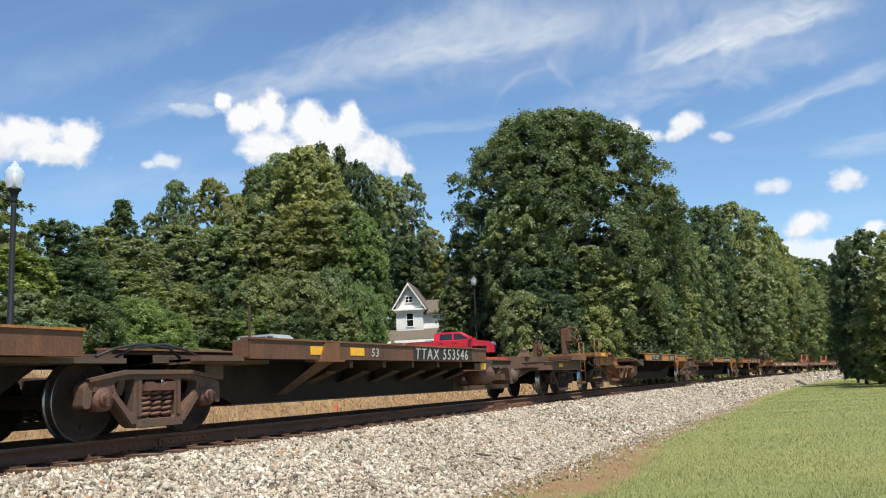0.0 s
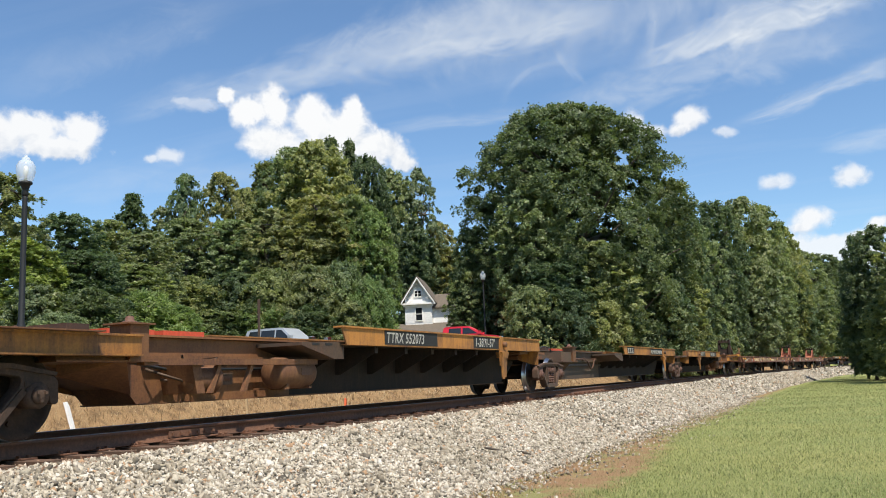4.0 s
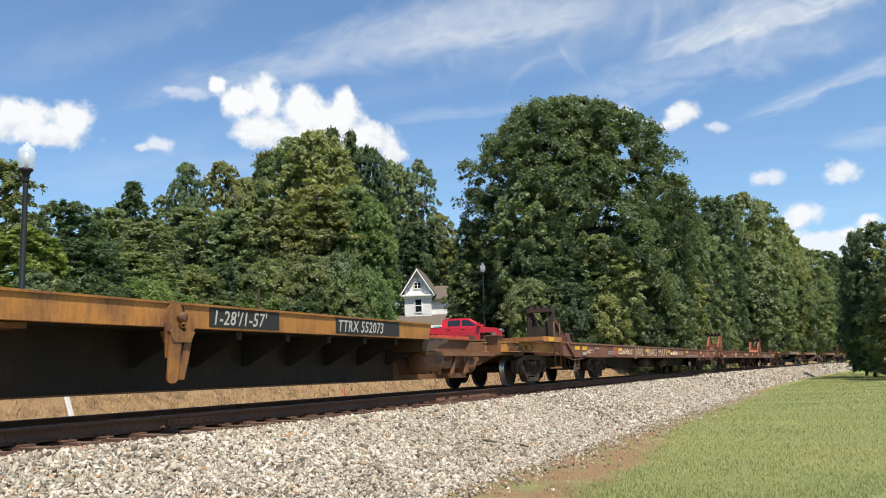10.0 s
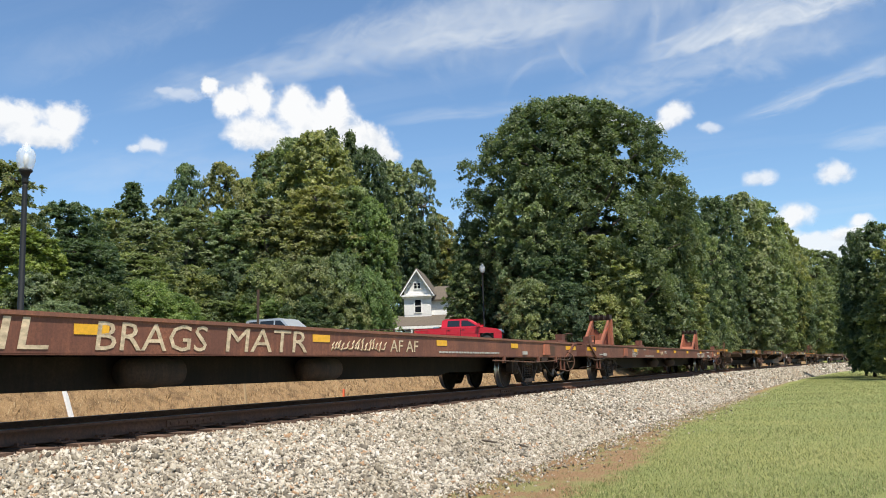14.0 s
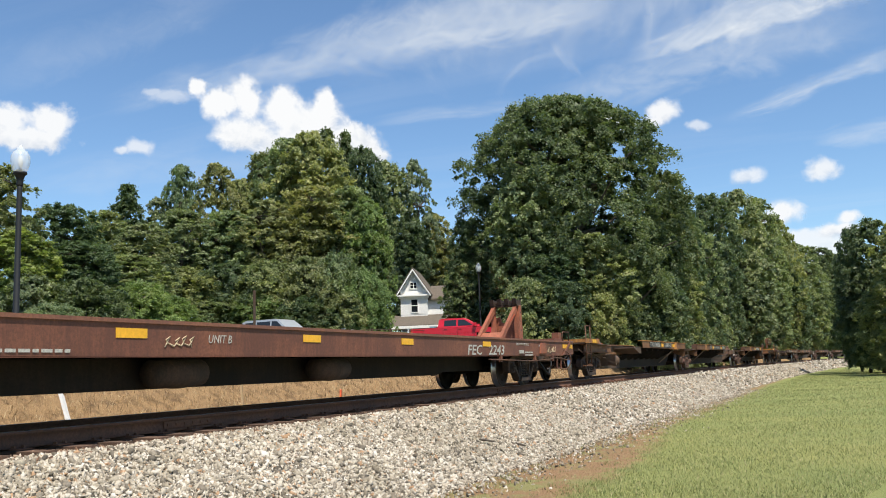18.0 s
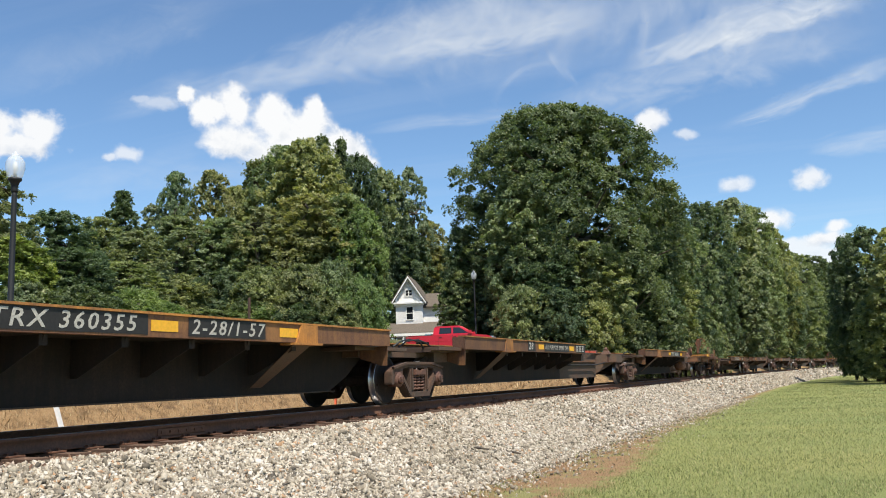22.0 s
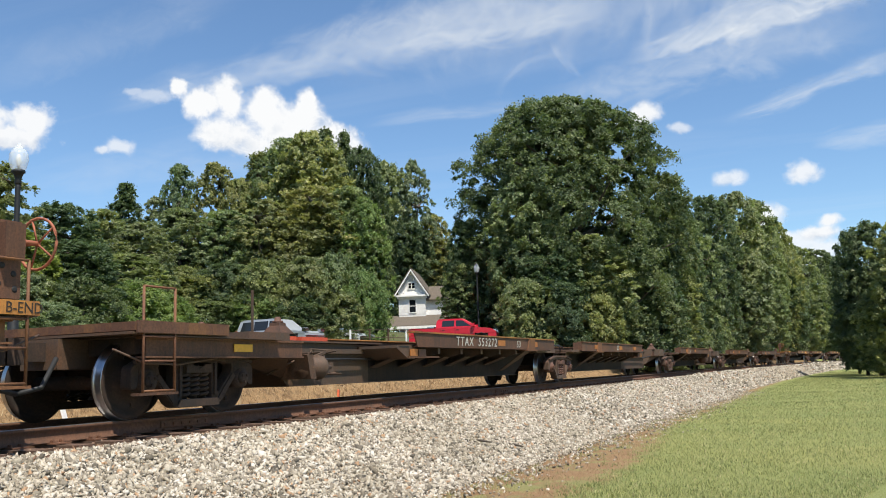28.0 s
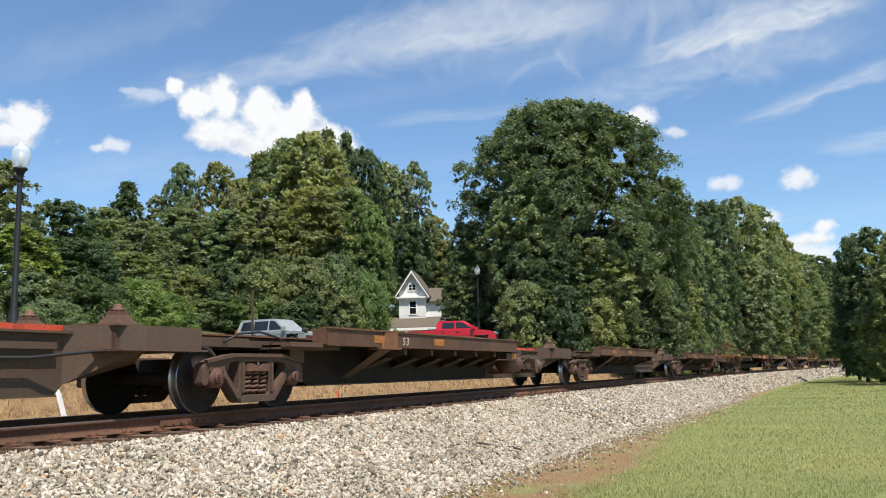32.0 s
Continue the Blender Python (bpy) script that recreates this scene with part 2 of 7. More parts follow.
CLOUDS = [
    (50.21, 15.26, [(-13, 10, 43, 31), (61, 15, 44, 28), (24, -20, 69, 20), (-69, -5, 43, 38)], 0.97),
    (43.37, 14.32, [(13, 3, 26, 15), (-13, -3, 16, 8)], 0.7),
    (33.72, 16.36, [(-155, 60, 16, 19), (-116, 34, 33, 29), (-70, 41, 31, 38), (-5, 22, 44, 42), (75, 26, 24, 38), (48, -12, 75, 43), (-78, -25, 61, 34), (129, -37, 52, 34), (173, -64, 24, 20), (11, -50, 86, 27)], 1.0),
    (41.40, 17.72, [(17, -4, 34, 12), (-17, 4, 18, 6)], 0.4),
    (11.87, 15.37, [(-19, 9, 27, 27), (19, -8, 31, 15)], 0.9),
    (9.03, 15.38, [(11, 10, 33, 23), (-11, -10, 20, 12)], 0.95),
    (6.55, 14.57, [(0, 0, 20, 13)], 0.6),
    (3.81, 11.23, [(0, 0, 32, 16)], 0.75),
    (-0.47, 11.05, [(0, 0, 32, 20)], 0.85)]
LOW_CLOUDS = [
    (2.26, 8.51, [(9, 7, 37, 22), (-9, -7, 28, 16)], 0.95),
    (-1.34, 7.76, [(10, 9, 25, 12), (-10, -9, 35, 14)], 0.95),
    (1.28, 6.69, [(-7, 4, 69, 26), (56, -11, 53, 30), (-50, 7, 38, 31)], 0.8)]
# cirrus: azimuth, height and half width in degrees along each streak; then density, sharpness of its lower edge
CIRRUS = [
    ([(39.9, 18.0, 0.9), (34.8, 19.8, 1.3), (29.1, 21.2, 2.0), (23.3, 22.4, 2.4), (17.1, 23.4, 3.4), (11.4, 24.4, 3.6)], 0.80, 0.2),
    ([(29.5, 20.4, 0.6), (24.9, 21.2, 0.9), (19.5, 21.7, 1.1), (14.9, 22.5, 1.0), (10.7, 23.4, 1.2)], 0.75, 0.4),
    ([(12.2, 19.1, 0.4), (8.4, 19.9, 1.0), (4.8, 20.9, 1.5), (1.3, 21.7, 1.9), (-1.9, 22.2, 2.1), (-5.0, 22.4, 2.1)], 0.80, 0.85),
    ([(20.0, 17.0, 0.3), (19.5, 18.4, 0.4), (17.8, 19.7, 0.5), (15.7, 20.2, 0.6), (14.7, 21.5, 0.8), (11.8, 22.7, 0.9)], 0.30, 0.4),
    ([(9.8, 23.2, 0.5), (9.6, 21.5, 0.5), (10.2, 19.3, 0.6)], 0.30, 0.4),
    ([(16.3, 21.1, 0.35), (15.7, 20.0, 0.35), (14.2, 18.2, 0.3)], 0.25, 0.5),
    ([(5.9, 14.8, 0.35), (1.8, 15.6, 0.6), (-0.8, 16.4, 0.65), (-3.6, 16.9, 0.9), (-6.4, 17.3, 0.9)], 0.60, 0.6)]
FAINT_CIRRUS = [
    ([(33.0, 19.0, 2.0), (25.0, 21.0, 3.2), (17.0, 22.3, 4.2), (7.0, 22.6, 4.4), (-4.0, 21.6, 3.6)], 0.62, 0.1),
    ([(18.4, 17.1, 0.9), (8.5, 18.3, 1.9), (1.5, 19.1, 2.0), (-5.4, 19.3, 2.0)], 0.50, 0.5),
    ([(46.1, 16.5, 0.7), (41.0, 18.3, 1.1), (35.6, 19.4, 1.1), (28.0, 20.0, 0.8)], 0.34, 0.5),
    ([(29.6, 15.9, 0.4), (25.4, 16.6, 0.55), (19.7, 16.8, 0.6), (15.9, 16.8, 0.4)], 0.32, 0.5),
    ([(0.7, 12.8, 0.4), (-2.1, 12.9, 0.9), (-5.4, 13.1, 1.0)], 0.45, 0.5),
    ([(53.6, 17.7, 1.5), (45.5, 20.6, 1.9), (36.7, 24.3, 1.5)], 0.20, 0.5),
    ([(51.0, 11.5, 1.1), (45.3, 12.8, 1.7), (37.7, 13.5, 1.5), (27.4, 13.2, 1.5)], 0.24, 0.5)]


# ---- mesh helpers ----
def part(name, bm, mat, parent=None, label="", bevel=0.0):
    """Links a bmesh as one mesh object, under a thing or a part if one is given."""
    if bevel:
        sharp = [e for e in bm.edges if len(e.link_faces) == 2 and e.calc_face_angle(0) > 0.6]
        bmesh.ops.bevel(bm, geom=sharp, offset=bevel, segments=1, affect="EDGES", clamp_overlap=True)
    me = bpy.data.meshes.new(name)
    bmesh.ops.recalc_face_normals(bm, faces=bm.faces)
    bm.to_mesh(me)
    bm.free()
    for m in (mat if isinstance(mat, (list, tuple)) else (mat,)):
        me.materials.append(m)
    ob = new(name, me)
    if parent:
        ob.parent = parent
    return tagged(ob, label)


def thing(name, m, label, category, group=""):
    ob = new(name)
    ob.empty_display_size = 0.3
    ob.matrix_basis = m
    return tagged(ob, label, category, group)


def box(bm, x0, x1, y0, y1, z0, z1, mat=0):
    v = [bm.verts.new((x, y, z)) for x in (x0, x1) for y in (y0, y1) for z in (z0, z1)]
    for f in ((0, 1, 3, 2), (4, 6, 7, 5), (0, 4, 5, 1), (2, 3, 7, 6), (0, 2, 6, 4), (1, 5, 7, 3)):
        bm.faces.new([v[i] for i in f]).material_index = mat
    return v


def boxed(*args):
    bm = bmesh.new()
    box(bm, *args)
    return bm


def prism(bm, outline, a, b, axis="y", mat=0):
    """A polygon given in the two other axes, pushed from a to b along axis."""
    def at(p, d):
        return {"y": (p[0], d, p[1]), "x": (d, p[0], p[1]), "z": (p[0], p[1], d)}[axis]
    lo, hi = [bm.verts.new(at(p, a)) for p in outline], [bm.verts.new(at(p, b)) for p in outline]
    bm.faces.new(lo).material_index = mat
    bm.faces.new(hi[::-1]).material_index = mat
    for i in range(len(lo)):
        j = (i + 1) % len(lo)
        bm.faces.new((lo[i], hi[i], hi[j], lo[j])).material_index = mat
    return lo + hi


def prismed(*args):
    bm = bmesh.new()
    prism(bm, *args)
    return bm


def tube(bm, pts, r, sides=8, mat=0, cap=True):
    """A round bar along a line of points; r is one radius or one for each point."""
    rings = []
    rs = r if isinstance(r, (list, tuple)) else [r] * len(pts)
    pts = [Vector(p) for p in pts]
    for i, p in enumerate(pts):
        d = (pts[min(i + 1, len(pts) - 1)] - pts[max(i - 1, 0)]).normalized()
        side = d.cross((0, 0, 1))
        if side.length < 0.05:
            side = d.cross((0, 1, 0))
        side.normalize()
        upw = side.cross(d)
        rings.append([bm.verts.new(p + rs[i] * (side * math.cos(2 * math.pi * k / sides) + upw * math.sin(2 * math.pi * k / sides))) for k in range(sides)])
    for a, b in zip(rings, rings[1:]):
        for k in range(sides):
            f = bm.faces.new((a[k], a[(k + 1) % sides], b[(k + 1) % sides], b[k]))
            f.material_index, f.smooth = mat, True
    if cap:
        for ring in (rings[0], rings[-1][::-1]):
            bm.faces.new(ring).material_index = mat


def tubed(pts, r, sides=8):
    bm = bmesh.new()
    tube(bm, pts, r, sides)
    return bm


def lathe(bm, profile, axis="z", sides=20, at=(0, 0, 0), mats=None):
    """Turns a profile of (radius, height) round an axis."""
    rings = []
    for rad, h in profile:
        ring = []
        for k in range(sides):
            c, s = rad * math.cos(2 * math.pi * k / sides), rad * math.sin(2 * math.pi * k / sides)
            p = {"z": (c, s, h), "y": (c, h, s), "x": (h, c, s)}[axis]
            ring.append(bm.verts.new(Vector(p) + Vector(at)))
        rings.append(ring)
    for i, (a, b) in enumerate(zip(rings, rings[1:])):
        for k in range(sides):
            f = bm.faces.new((a[k], a[(k + 1) % sides], b[(k + 1) % sides], b[k]))
            f.smooth = True
            if mats:
                f.material_index = mats[i]
    bm.faces.new(rings[0][::-1])
    bm.faces.new(rings[-1])
    return bm


def plate(bm, outline, holes, y0, y1):
    """An upright plate in x and z with holes through it, from y0 to y1."""
    edges = []
    for loop in (outline, *holes):
        vs = [bm.verts.new((x, y0, z)) for x, z in loop]
        edges += [bm.edges.new((vs[i], vs[(i + 1) % len(vs)])) for i in range(len(vs))]
    made = bmesh.ops.triangle_fill(bm, use_beauty=True, use_dissolve=False, edges=edges)
    faces = [g for g in made["geom"] if isinstance(g, bmesh.types.BMFace)]
    out = bmesh.ops.extrude_face_region(bm, geom=faces)
    bmesh.ops.translate(bm, verts=[g for g in out["geom"] if isinstance(g, bmesh.types.BMVert)], vec=(0, y1 - y0, 0))


def from_arrays(name, co, faces_n, loops, mat, parent=None, label="", kind="", smooth=False):
    """A mesh from numpy arrays: places, corners in each face, corner indices."""
    me = bpy.data.meshes.new(name)
    me.vertices.add(len(co))
    me.vertices.foreach_set("co", np.asarray(co, np.float32).ravel())
    nf = len(loops) // faces_n
    me.loops.add(len(loops))
    me.loops.foreach_set("vertex_index", np.asarray(loops, np.int32))
    me.polygons.add(nf)
    me.polygons.foreach_set("loop_start", np.arange(nf, dtype=np.int32) * faces_n)
    if smooth:
        me.polygons.foreach_set("use_smooth", np.ones(nf, bool))
    me.update(calc_edges=True)
    me.materials.append(mat)
    ob = new(name, me)
    if parent:
        ob.parent = parent
    return tagged(ob, label, kind=kind)


def lettering(text, size, x, y, z, mat, parent, lean=0.0, stretch=1.0, name="lettering", bold=0.0, space=1.0):
    """Writing that faces the camera's side of the track (towards -y), its lower left corner at x, z."""
    c = bpy.data.curves.new("text", "FONT")
    c.body, c.size, c.extrude, c.shear, c.offset = text, size, 0.0015, lean, bold
    c.resolution_u, c.space_character = 2, space
    tmp = bpy.data.objects.new("text", c)
    scene.collection.objects.link(tmp)
    me = bpy.data.meshes.new_from_object(tmp.evaluated_get(bpy.context.evaluated_depsgraph_get()))
    bpy.data.objects.remove(tmp)
    me.materials.clear()
    me.materials.append(mat)
    ob = new(name, me)
    ob.parent = parent
    ob.matrix_basis = pose(x, y, z, 90, 0, 0) @ Matrix.Diagonal((stretch, 1, 1, 1))
    return ob


# ---- the line of the track ----
TRACK_Y, BEND_AT, BEND_R = 8.63, 28.0, 1000.0


def on_track(s):
    """The place and heading of the track's centre, s metres along it: straight, then a long bend."""
    if s <= BEND_AT:
        return s, TRACK_Y, 0.0
    a = (s - BEND_AT) / BEND_R
    return BEND_AT + BEND_R * math.sin(a), TRACK_Y - BEND_R * (1 - math.cos(a)), -a


def track_pose(s, z=0.0):
    x, y, a = on_track(s)
    return pose(x, y, z, 0, 0, math.degrees(a))


def track_offset(x):
    """How far the bend has carried the track sideways at x."""
    return 0.0 if x <= BEND_AT else BEND_R * (1 - math.cos(math.asin(min(1.0, (x - BEND_AT) / BEND_R))))


def smooth(a, b, v):
    t = min(1.0, max(0.0, (v - a) / (b - a)))
    return t * t * (3 - 2 * t)


LAWN_Z = -1.04


def ground_z(x, y):
    """Height of the ground: lawn, the cutting of the line, a dry bank, then a rising verge and hill."""
    yy = y + track_offset(min(x, 400))
    z = LAWN_Z - 0.25 * smooth(4.3, 6.5, yy) * (1 - smooth(10.5, 11.5, yy))
    z += 2.2 * smooth(11.0, 15.5, yy) + 0.6 * smooth(15, 22, yy) + 2.6 * smooth(26, 42, yy) + 1.2 * smooth(42, 90, yy)
    if y < -2:
        z += 0.25 * smooth(2, 30, -y)
    return z + 0.035 * noise.noise((x * 0.35, y * 0.35, 0)) * (1 if yy < 10 else 2.5)


# ---- ground ----
def ground_material():
    m, n, l, b = material("lawn_and_dry_bank")
    tc = n.new("ShaderNodeTexCoord")
    sp = n.new("ShaderNodeSeparateXYZ")
    l.new(tc.outputs["Object"], sp.inputs[0])
    fine = noise_at(n, l, 55, 6, 0.75)
    mid = noise_at(n, l, 3.2, 6, 0.7)
    big = noise_at(n, l, 0.35, 4, 0.6)
    green = ramp(n, l, fine.outputs["Fac"], [(0.28, (0.11, 0.135, 0.035)), (0.5, (0.225, 0.24, 0.075)), (0.75, (0.36, 0.35, 0.14))])
    patch = ramp(n, l, big.outputs["Fac"], [(0.3, (0.82, 0.92, 0.8)), (0.7, (1.18, 1.1, 1.0))])
    lawn = mixed(n, l, 1.0, green.outputs[0], patch.outputs[0], "MULTIPLY")
    dry_base = ramp(n, l, fine.outputs["Fac"], [(0.3, (0.13, 0.078, 0.035)), (0.5, (0.28, 0.18, 0.085)), (0.72, (0.42, 0.30, 0.16))])
    scar = ramp(n, l, mid.outputs["Fac"], [(0.36, (0.45, 0.40, 0.34)), (0.52, (1.0, 0.95, 0.88)), (0.68, (1.1, 1.08, 1.02))])
    dry_mix = mixed(n, l, 1.0, dry_base.outputs[0], scar.outputs[0], "MULTIPLY")
    # worn earth between the lawn and the stones, with a ragged border
    edge = n.new("ShaderNodeMath")
    edge.operation = "MULTIPLY_ADD"
    l.new(mid.outputs["Fac"], edge.inputs[0])
    edge.inputs[1].default_value = 1.7
    near = n.new("ShaderNodeMapRange")
    near.inputs["From Min"].default_value, near.inputs["From Max"].default_value = 14.0, 21.0
    near.inputs["To Max"].default_value = -0.85
    l.new(sp.outputs["X"], near.inputs["Value"])
    shift = n.new("ShaderNodeMath")
    l.new(sp.outputs["Y"], shift.inputs[0])
    l.new(near.outputs[0], shift.inputs[1])
    l.new(shift.outputs[0], edge.inputs[2])
    bare = n.new("ShaderNodeMapRange")
    bare.inputs["From Min"].default_value, bare.inputs["From Max"].default_value = 3.65, 4.1
    l.new(edge.outputs[0], bare.inputs["Value"])
    soil = ramp(n, l, fine.outputs["Fac"], [(0.3, (0.12, 0.065, 0.03)), (0.5, (0.27, 0.155, 0.07)), (0.72, (0.42, 0.28, 0.145))])
    tuft = noise_at(n, l, 1.7, 5, 0.7)
    weedy = n.new("ShaderNodeMapRange")
    weedy.inputs["From Min"].default_value, weedy.inputs["From Max"].default_value = 0.50, 0.62
    weedy.inputs["To Max"].default_value = 0.75
    l.new(tuft.outputs["Fac"], weedy.inputs["Value"])
    strip = mixed(n, l, weedy.outputs[0], soil.outputs[0], green.outputs[0])
    bank = n.new("ShaderNodeMapRange")
    bank.inputs["From Min"].default_value, bank.inputs["From Max"].default_value = 7.0, 8.0
    l.new(sp.outputs["Y"], bank.inputs["Value"])
    cold = mixed(n, l, bare.outputs[0], lawn, mixed(n, l, bank.outputs[0], strip, dry_mix))
    far = n.new("ShaderNodeMapRange")
    far.inputs["From Min"].default_value, far.inputs["From Max"].default_value = 16.0, 18.0
    l.new(edge.outputs[0], far.inputs["Value"])
    litter = ramp(n, l, mid.outputs["Fac"], [(0.35, (0.05, 0.055, 0.018)), (0.65, (0.12, 0.12, 0.045))])
    l.new(mixed(n, l, far.outputs[0], cold, litter.outputs[0]), b.inputs["Base Color"])
    b.inputs["Roughness"].default_value = 0.95
    bumped(n, l, b, fine.outputs["Fac"], 0.7, 0.03)
    return m


def build_ground():
    xs = sorted({round(v, 2) for v in [*np.arange(-40, 120, 1.6), *np.geomspace(120, 3000, 26), *(-np.geomspace(40, 1500, 14))]})
    ys = sorted({round(v, 2) for v in [*np.arange(-16, 50, 0.8), *np.geomspace(50, 2500, 20), *(-np.geomspace(16, 2000, 18))]})
    co = [(x, y, ground_z(x, y)) for y in ys for x in xs]
    nx = len(xs)
    lo = [(j * nx + i, j * nx + i + 1, (j + 1) * nx + i + 1, (j + 1) * nx + i) for j in range(len(ys) - 1) for i in range(nx - 1)]
    ob = from_arrays("ground", co, 4, np.array(lo).ravel(), ground_material(), smooth=True)
    tagged(ob, "mown lawn, worn earth and a dry grassy bank", kind="structure")


def ballast_material(name, stops):
    """Crushed stone: a colour for each stone, speckled and rough."""
    m, n, l, b = material(name)
    g = n.new("ShaderNodeNewGeometry")
    r = ramp(n, l, g.outputs["Random Per Island"], stops)
    t = noise_at(n, l, 60, 4, 0.7)
    s = ramp(n, l, t.outputs["Fac"], [(0.3, (0.74, 0.74, 0.75)), (0.7, (1.1, 1.1, 1.1))])
    drift = noise_at(n, l, 0.9, 3, 0.6)
    d = ramp(n, l, drift.outputs["Fac"], [(0.35, (0.84, 0.83, 0.80)), (0.65, (1.06, 1.06, 1.07))])
    l.new(mixed(n, l, 1.0, mixed(n, l, 1.0, r.outputs[0], s.outputs[0], "MULTIPLY"), d.outputs[0], "MULTIPLY"), b.inputs["Base Color"])
    b.inputs["Roughness"].default_value = 0.9
    bumped(n, l, b, t.outputs["Fac"], 0.4, 0.004)
    return m


def bed_material():
    m, n, l, b = material("ballast_bed")
    tc = n.new("ShaderNodeTexCoord")
    v = n.new("ShaderNodeTexVoronoi")
    v.inputs["Scale"].default_value = 22.0
    l.new(tc.outputs["Object"], v.inputs["Vector"])
    sp = n.new("ShaderNodeSeparateColor")
    l.new(v.outputs["Color"], sp.inputs[0])
    r = ramp(n, l, sp.outputs[0], [(0.0, (0.15, 0.125, 0.092)), (0.5, (0.34, 0.29, 0.22)), (1.0, (0.52, 0.455, 0.355))])
    # cells darken to half at their rims: painted shade of gaps between stones
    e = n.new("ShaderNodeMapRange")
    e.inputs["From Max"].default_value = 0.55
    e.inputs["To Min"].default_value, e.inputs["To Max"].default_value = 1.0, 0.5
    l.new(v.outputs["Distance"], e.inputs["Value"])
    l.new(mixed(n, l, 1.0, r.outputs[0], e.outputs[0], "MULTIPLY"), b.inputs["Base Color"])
    b.inputs["Roughness"].default_value = 0.95
    inv = n.new("ShaderNodeMath")
    inv.operation = "SUBTRACT"
    inv.inputs[0].default_value = 1.0
    l.new(v.outputs["Distance"], inv.inputs[1])
    bumped(n, l, b, inv.outputs[0], 1.0, 0.05)
    return m


# cross-section of the stone bed: lateral offset from the track's centre, height
BED = ((-4.08, -1.16), (-3.75, -1.02), (-2.95, -0.66), (-1.85, -0.28), (-1.5, -0.25), (1.6, -0.23), (2.3, -0.5), (2.75, -0.9))


def bed_z(off):
    for (a, za), (c, zc) in zip(BED, BED[1:]):
        if a <= off <= c:
            return za + (zc - za) * (off - a) / (c - a)
    return -1.1


def build_bed():
    stations = [*np.arange(-30, 120, 1.0), *np.arange(120, 520, 5.0)]
    co, lo = [], []
    for s in stations:
        x, y, a = on_track(s)
        for off, z in BED:
            wob = 0.12 * noise.noise((s * 0.4, off, 3)) if off < -3.6 else 0.0
            co.append((x - (off + wob) * math.sin(a), y + (off + wob) * math.cos(a), z + 0.02 * noise.noise((s * 0.9, off * 2, 7))))
    k = len(BED)
    for i in range(len(stations) - 1):
        for j in range(k - 1):
            lo += [i * k + j, (i + 1) * k + j, (i + 1) * k + j + 1, i * k + j + 1]
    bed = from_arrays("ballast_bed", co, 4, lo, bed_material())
    tagged(bed, "long bank of crushed pale granite under the track", kind="structure")
    rng = np.random.default_rng(4)

    def stones(name, n, s0, s1, o0, o1, size, edge=0.0, mat=None):
        # each stone: a cube of eight corners pushed about, then turned
        s, off = rng.uniform(s0, s1, n), rng.uniform(o0, o1, n)
        if edge:
            off = -3.85 - np.abs(rng.normal(0, edge, n))
        z = np.array([bed_z(o) for o in off]) if not edge else np.array([ground_z(a, TRACK_Y + o) for a, o in zip(s, off)])
        pts = np.array([on_track(v) for v in s])
        cen = np.stack([pts[:, 0] - off * np.sin(pts[:, 2]), pts[:, 1] + off * np.cos(pts[:, 2]), z + rng.uniform(-0.35, 0.65, n) * size], -1)
        cube = np.array([(x, y, w) for x in (-1, 1) for y in (-1, 1) for w in (-1, 1)], float)
        half = size * (0.3 + 0.6 * rng.random((n, 1, 1)) ** 1.5) * rng.uniform((0.9, 0.55, 0.25), (1.6, 1.1, 0.6), (n, 1, 3))
        v = cube[None] * (0.35 + 0.75 * rng.random((n, 8, 3))) * half
        q = rng.normal(size=(n, 4))
        q /= np.linalg.norm(q, axis=1, keepdims=True)
        w, a, b, c = q.T
        rot = np.stack([np.stack([1 - 2 * (b * b + c * c), 2 * (a * b - c * w), 2 * (a * c + b * w)], -1), np.stack([2 * (a * b + c * w), 1 - 2 * (a * a + c * c), 2 * (b * c - a * w)], -1), np.stack([2 * (a * c - b * w), 2 * (b * c + a * w), 1 - 2 * (a * a + b * b)], -1)], 1)
        co = np.einsum("nij,nkj->nki", rot, v) + cen[:, None]
        quads = np.array([(0, 1, 3, 2), (4, 6, 7, 5), (0, 4, 5, 1), (2, 3, 7, 6), (0, 2, 6, 4), (1, 5, 7, 3)])
        lo = (quads[None] + 8 * np.arange(n)[:, None, None]).ravel()
        ob = from_arrays(name, co.reshape(-1, 3), 4, lo, mat or BALLAST)
        return tagged(ob, "rust-stained ballast stones against the tie ends" if mat else "loose crushed pale granite ballast stones", "ballast", kind="stuff")

    stones("ballast_stones", 9000, 3.5, 18.0, -3.9, -1.5, 0.056)
    stones("ballast_stones", 105000, 3.5, 20.0, -4.0, -1.36, 0.038)
    stones("rusty_ballast", 14000, 3.5, 30.0, -1.72, -0.9, 0.036, mat=RUSTY_BALLAST)
    stones("ballast_stones", 30000, 20.0, 44.0, -4.0, -1.2, 0.058)
    stones("ballast_stones", 12000, 44.0, 100.0, -4.0, -1.3, 0.10)
    stones("ballast_stones", 6500, 100.0, 260.0, -4.0, -1.3, 0.17)
    stones("ballast_stones", 4200, 4.0, 45.0, 0, 0, 0.036, edge=0.5)
    stones("ballast_stones", 4000, 6.0, 45.0, 1.0, 2.7, 0.08)


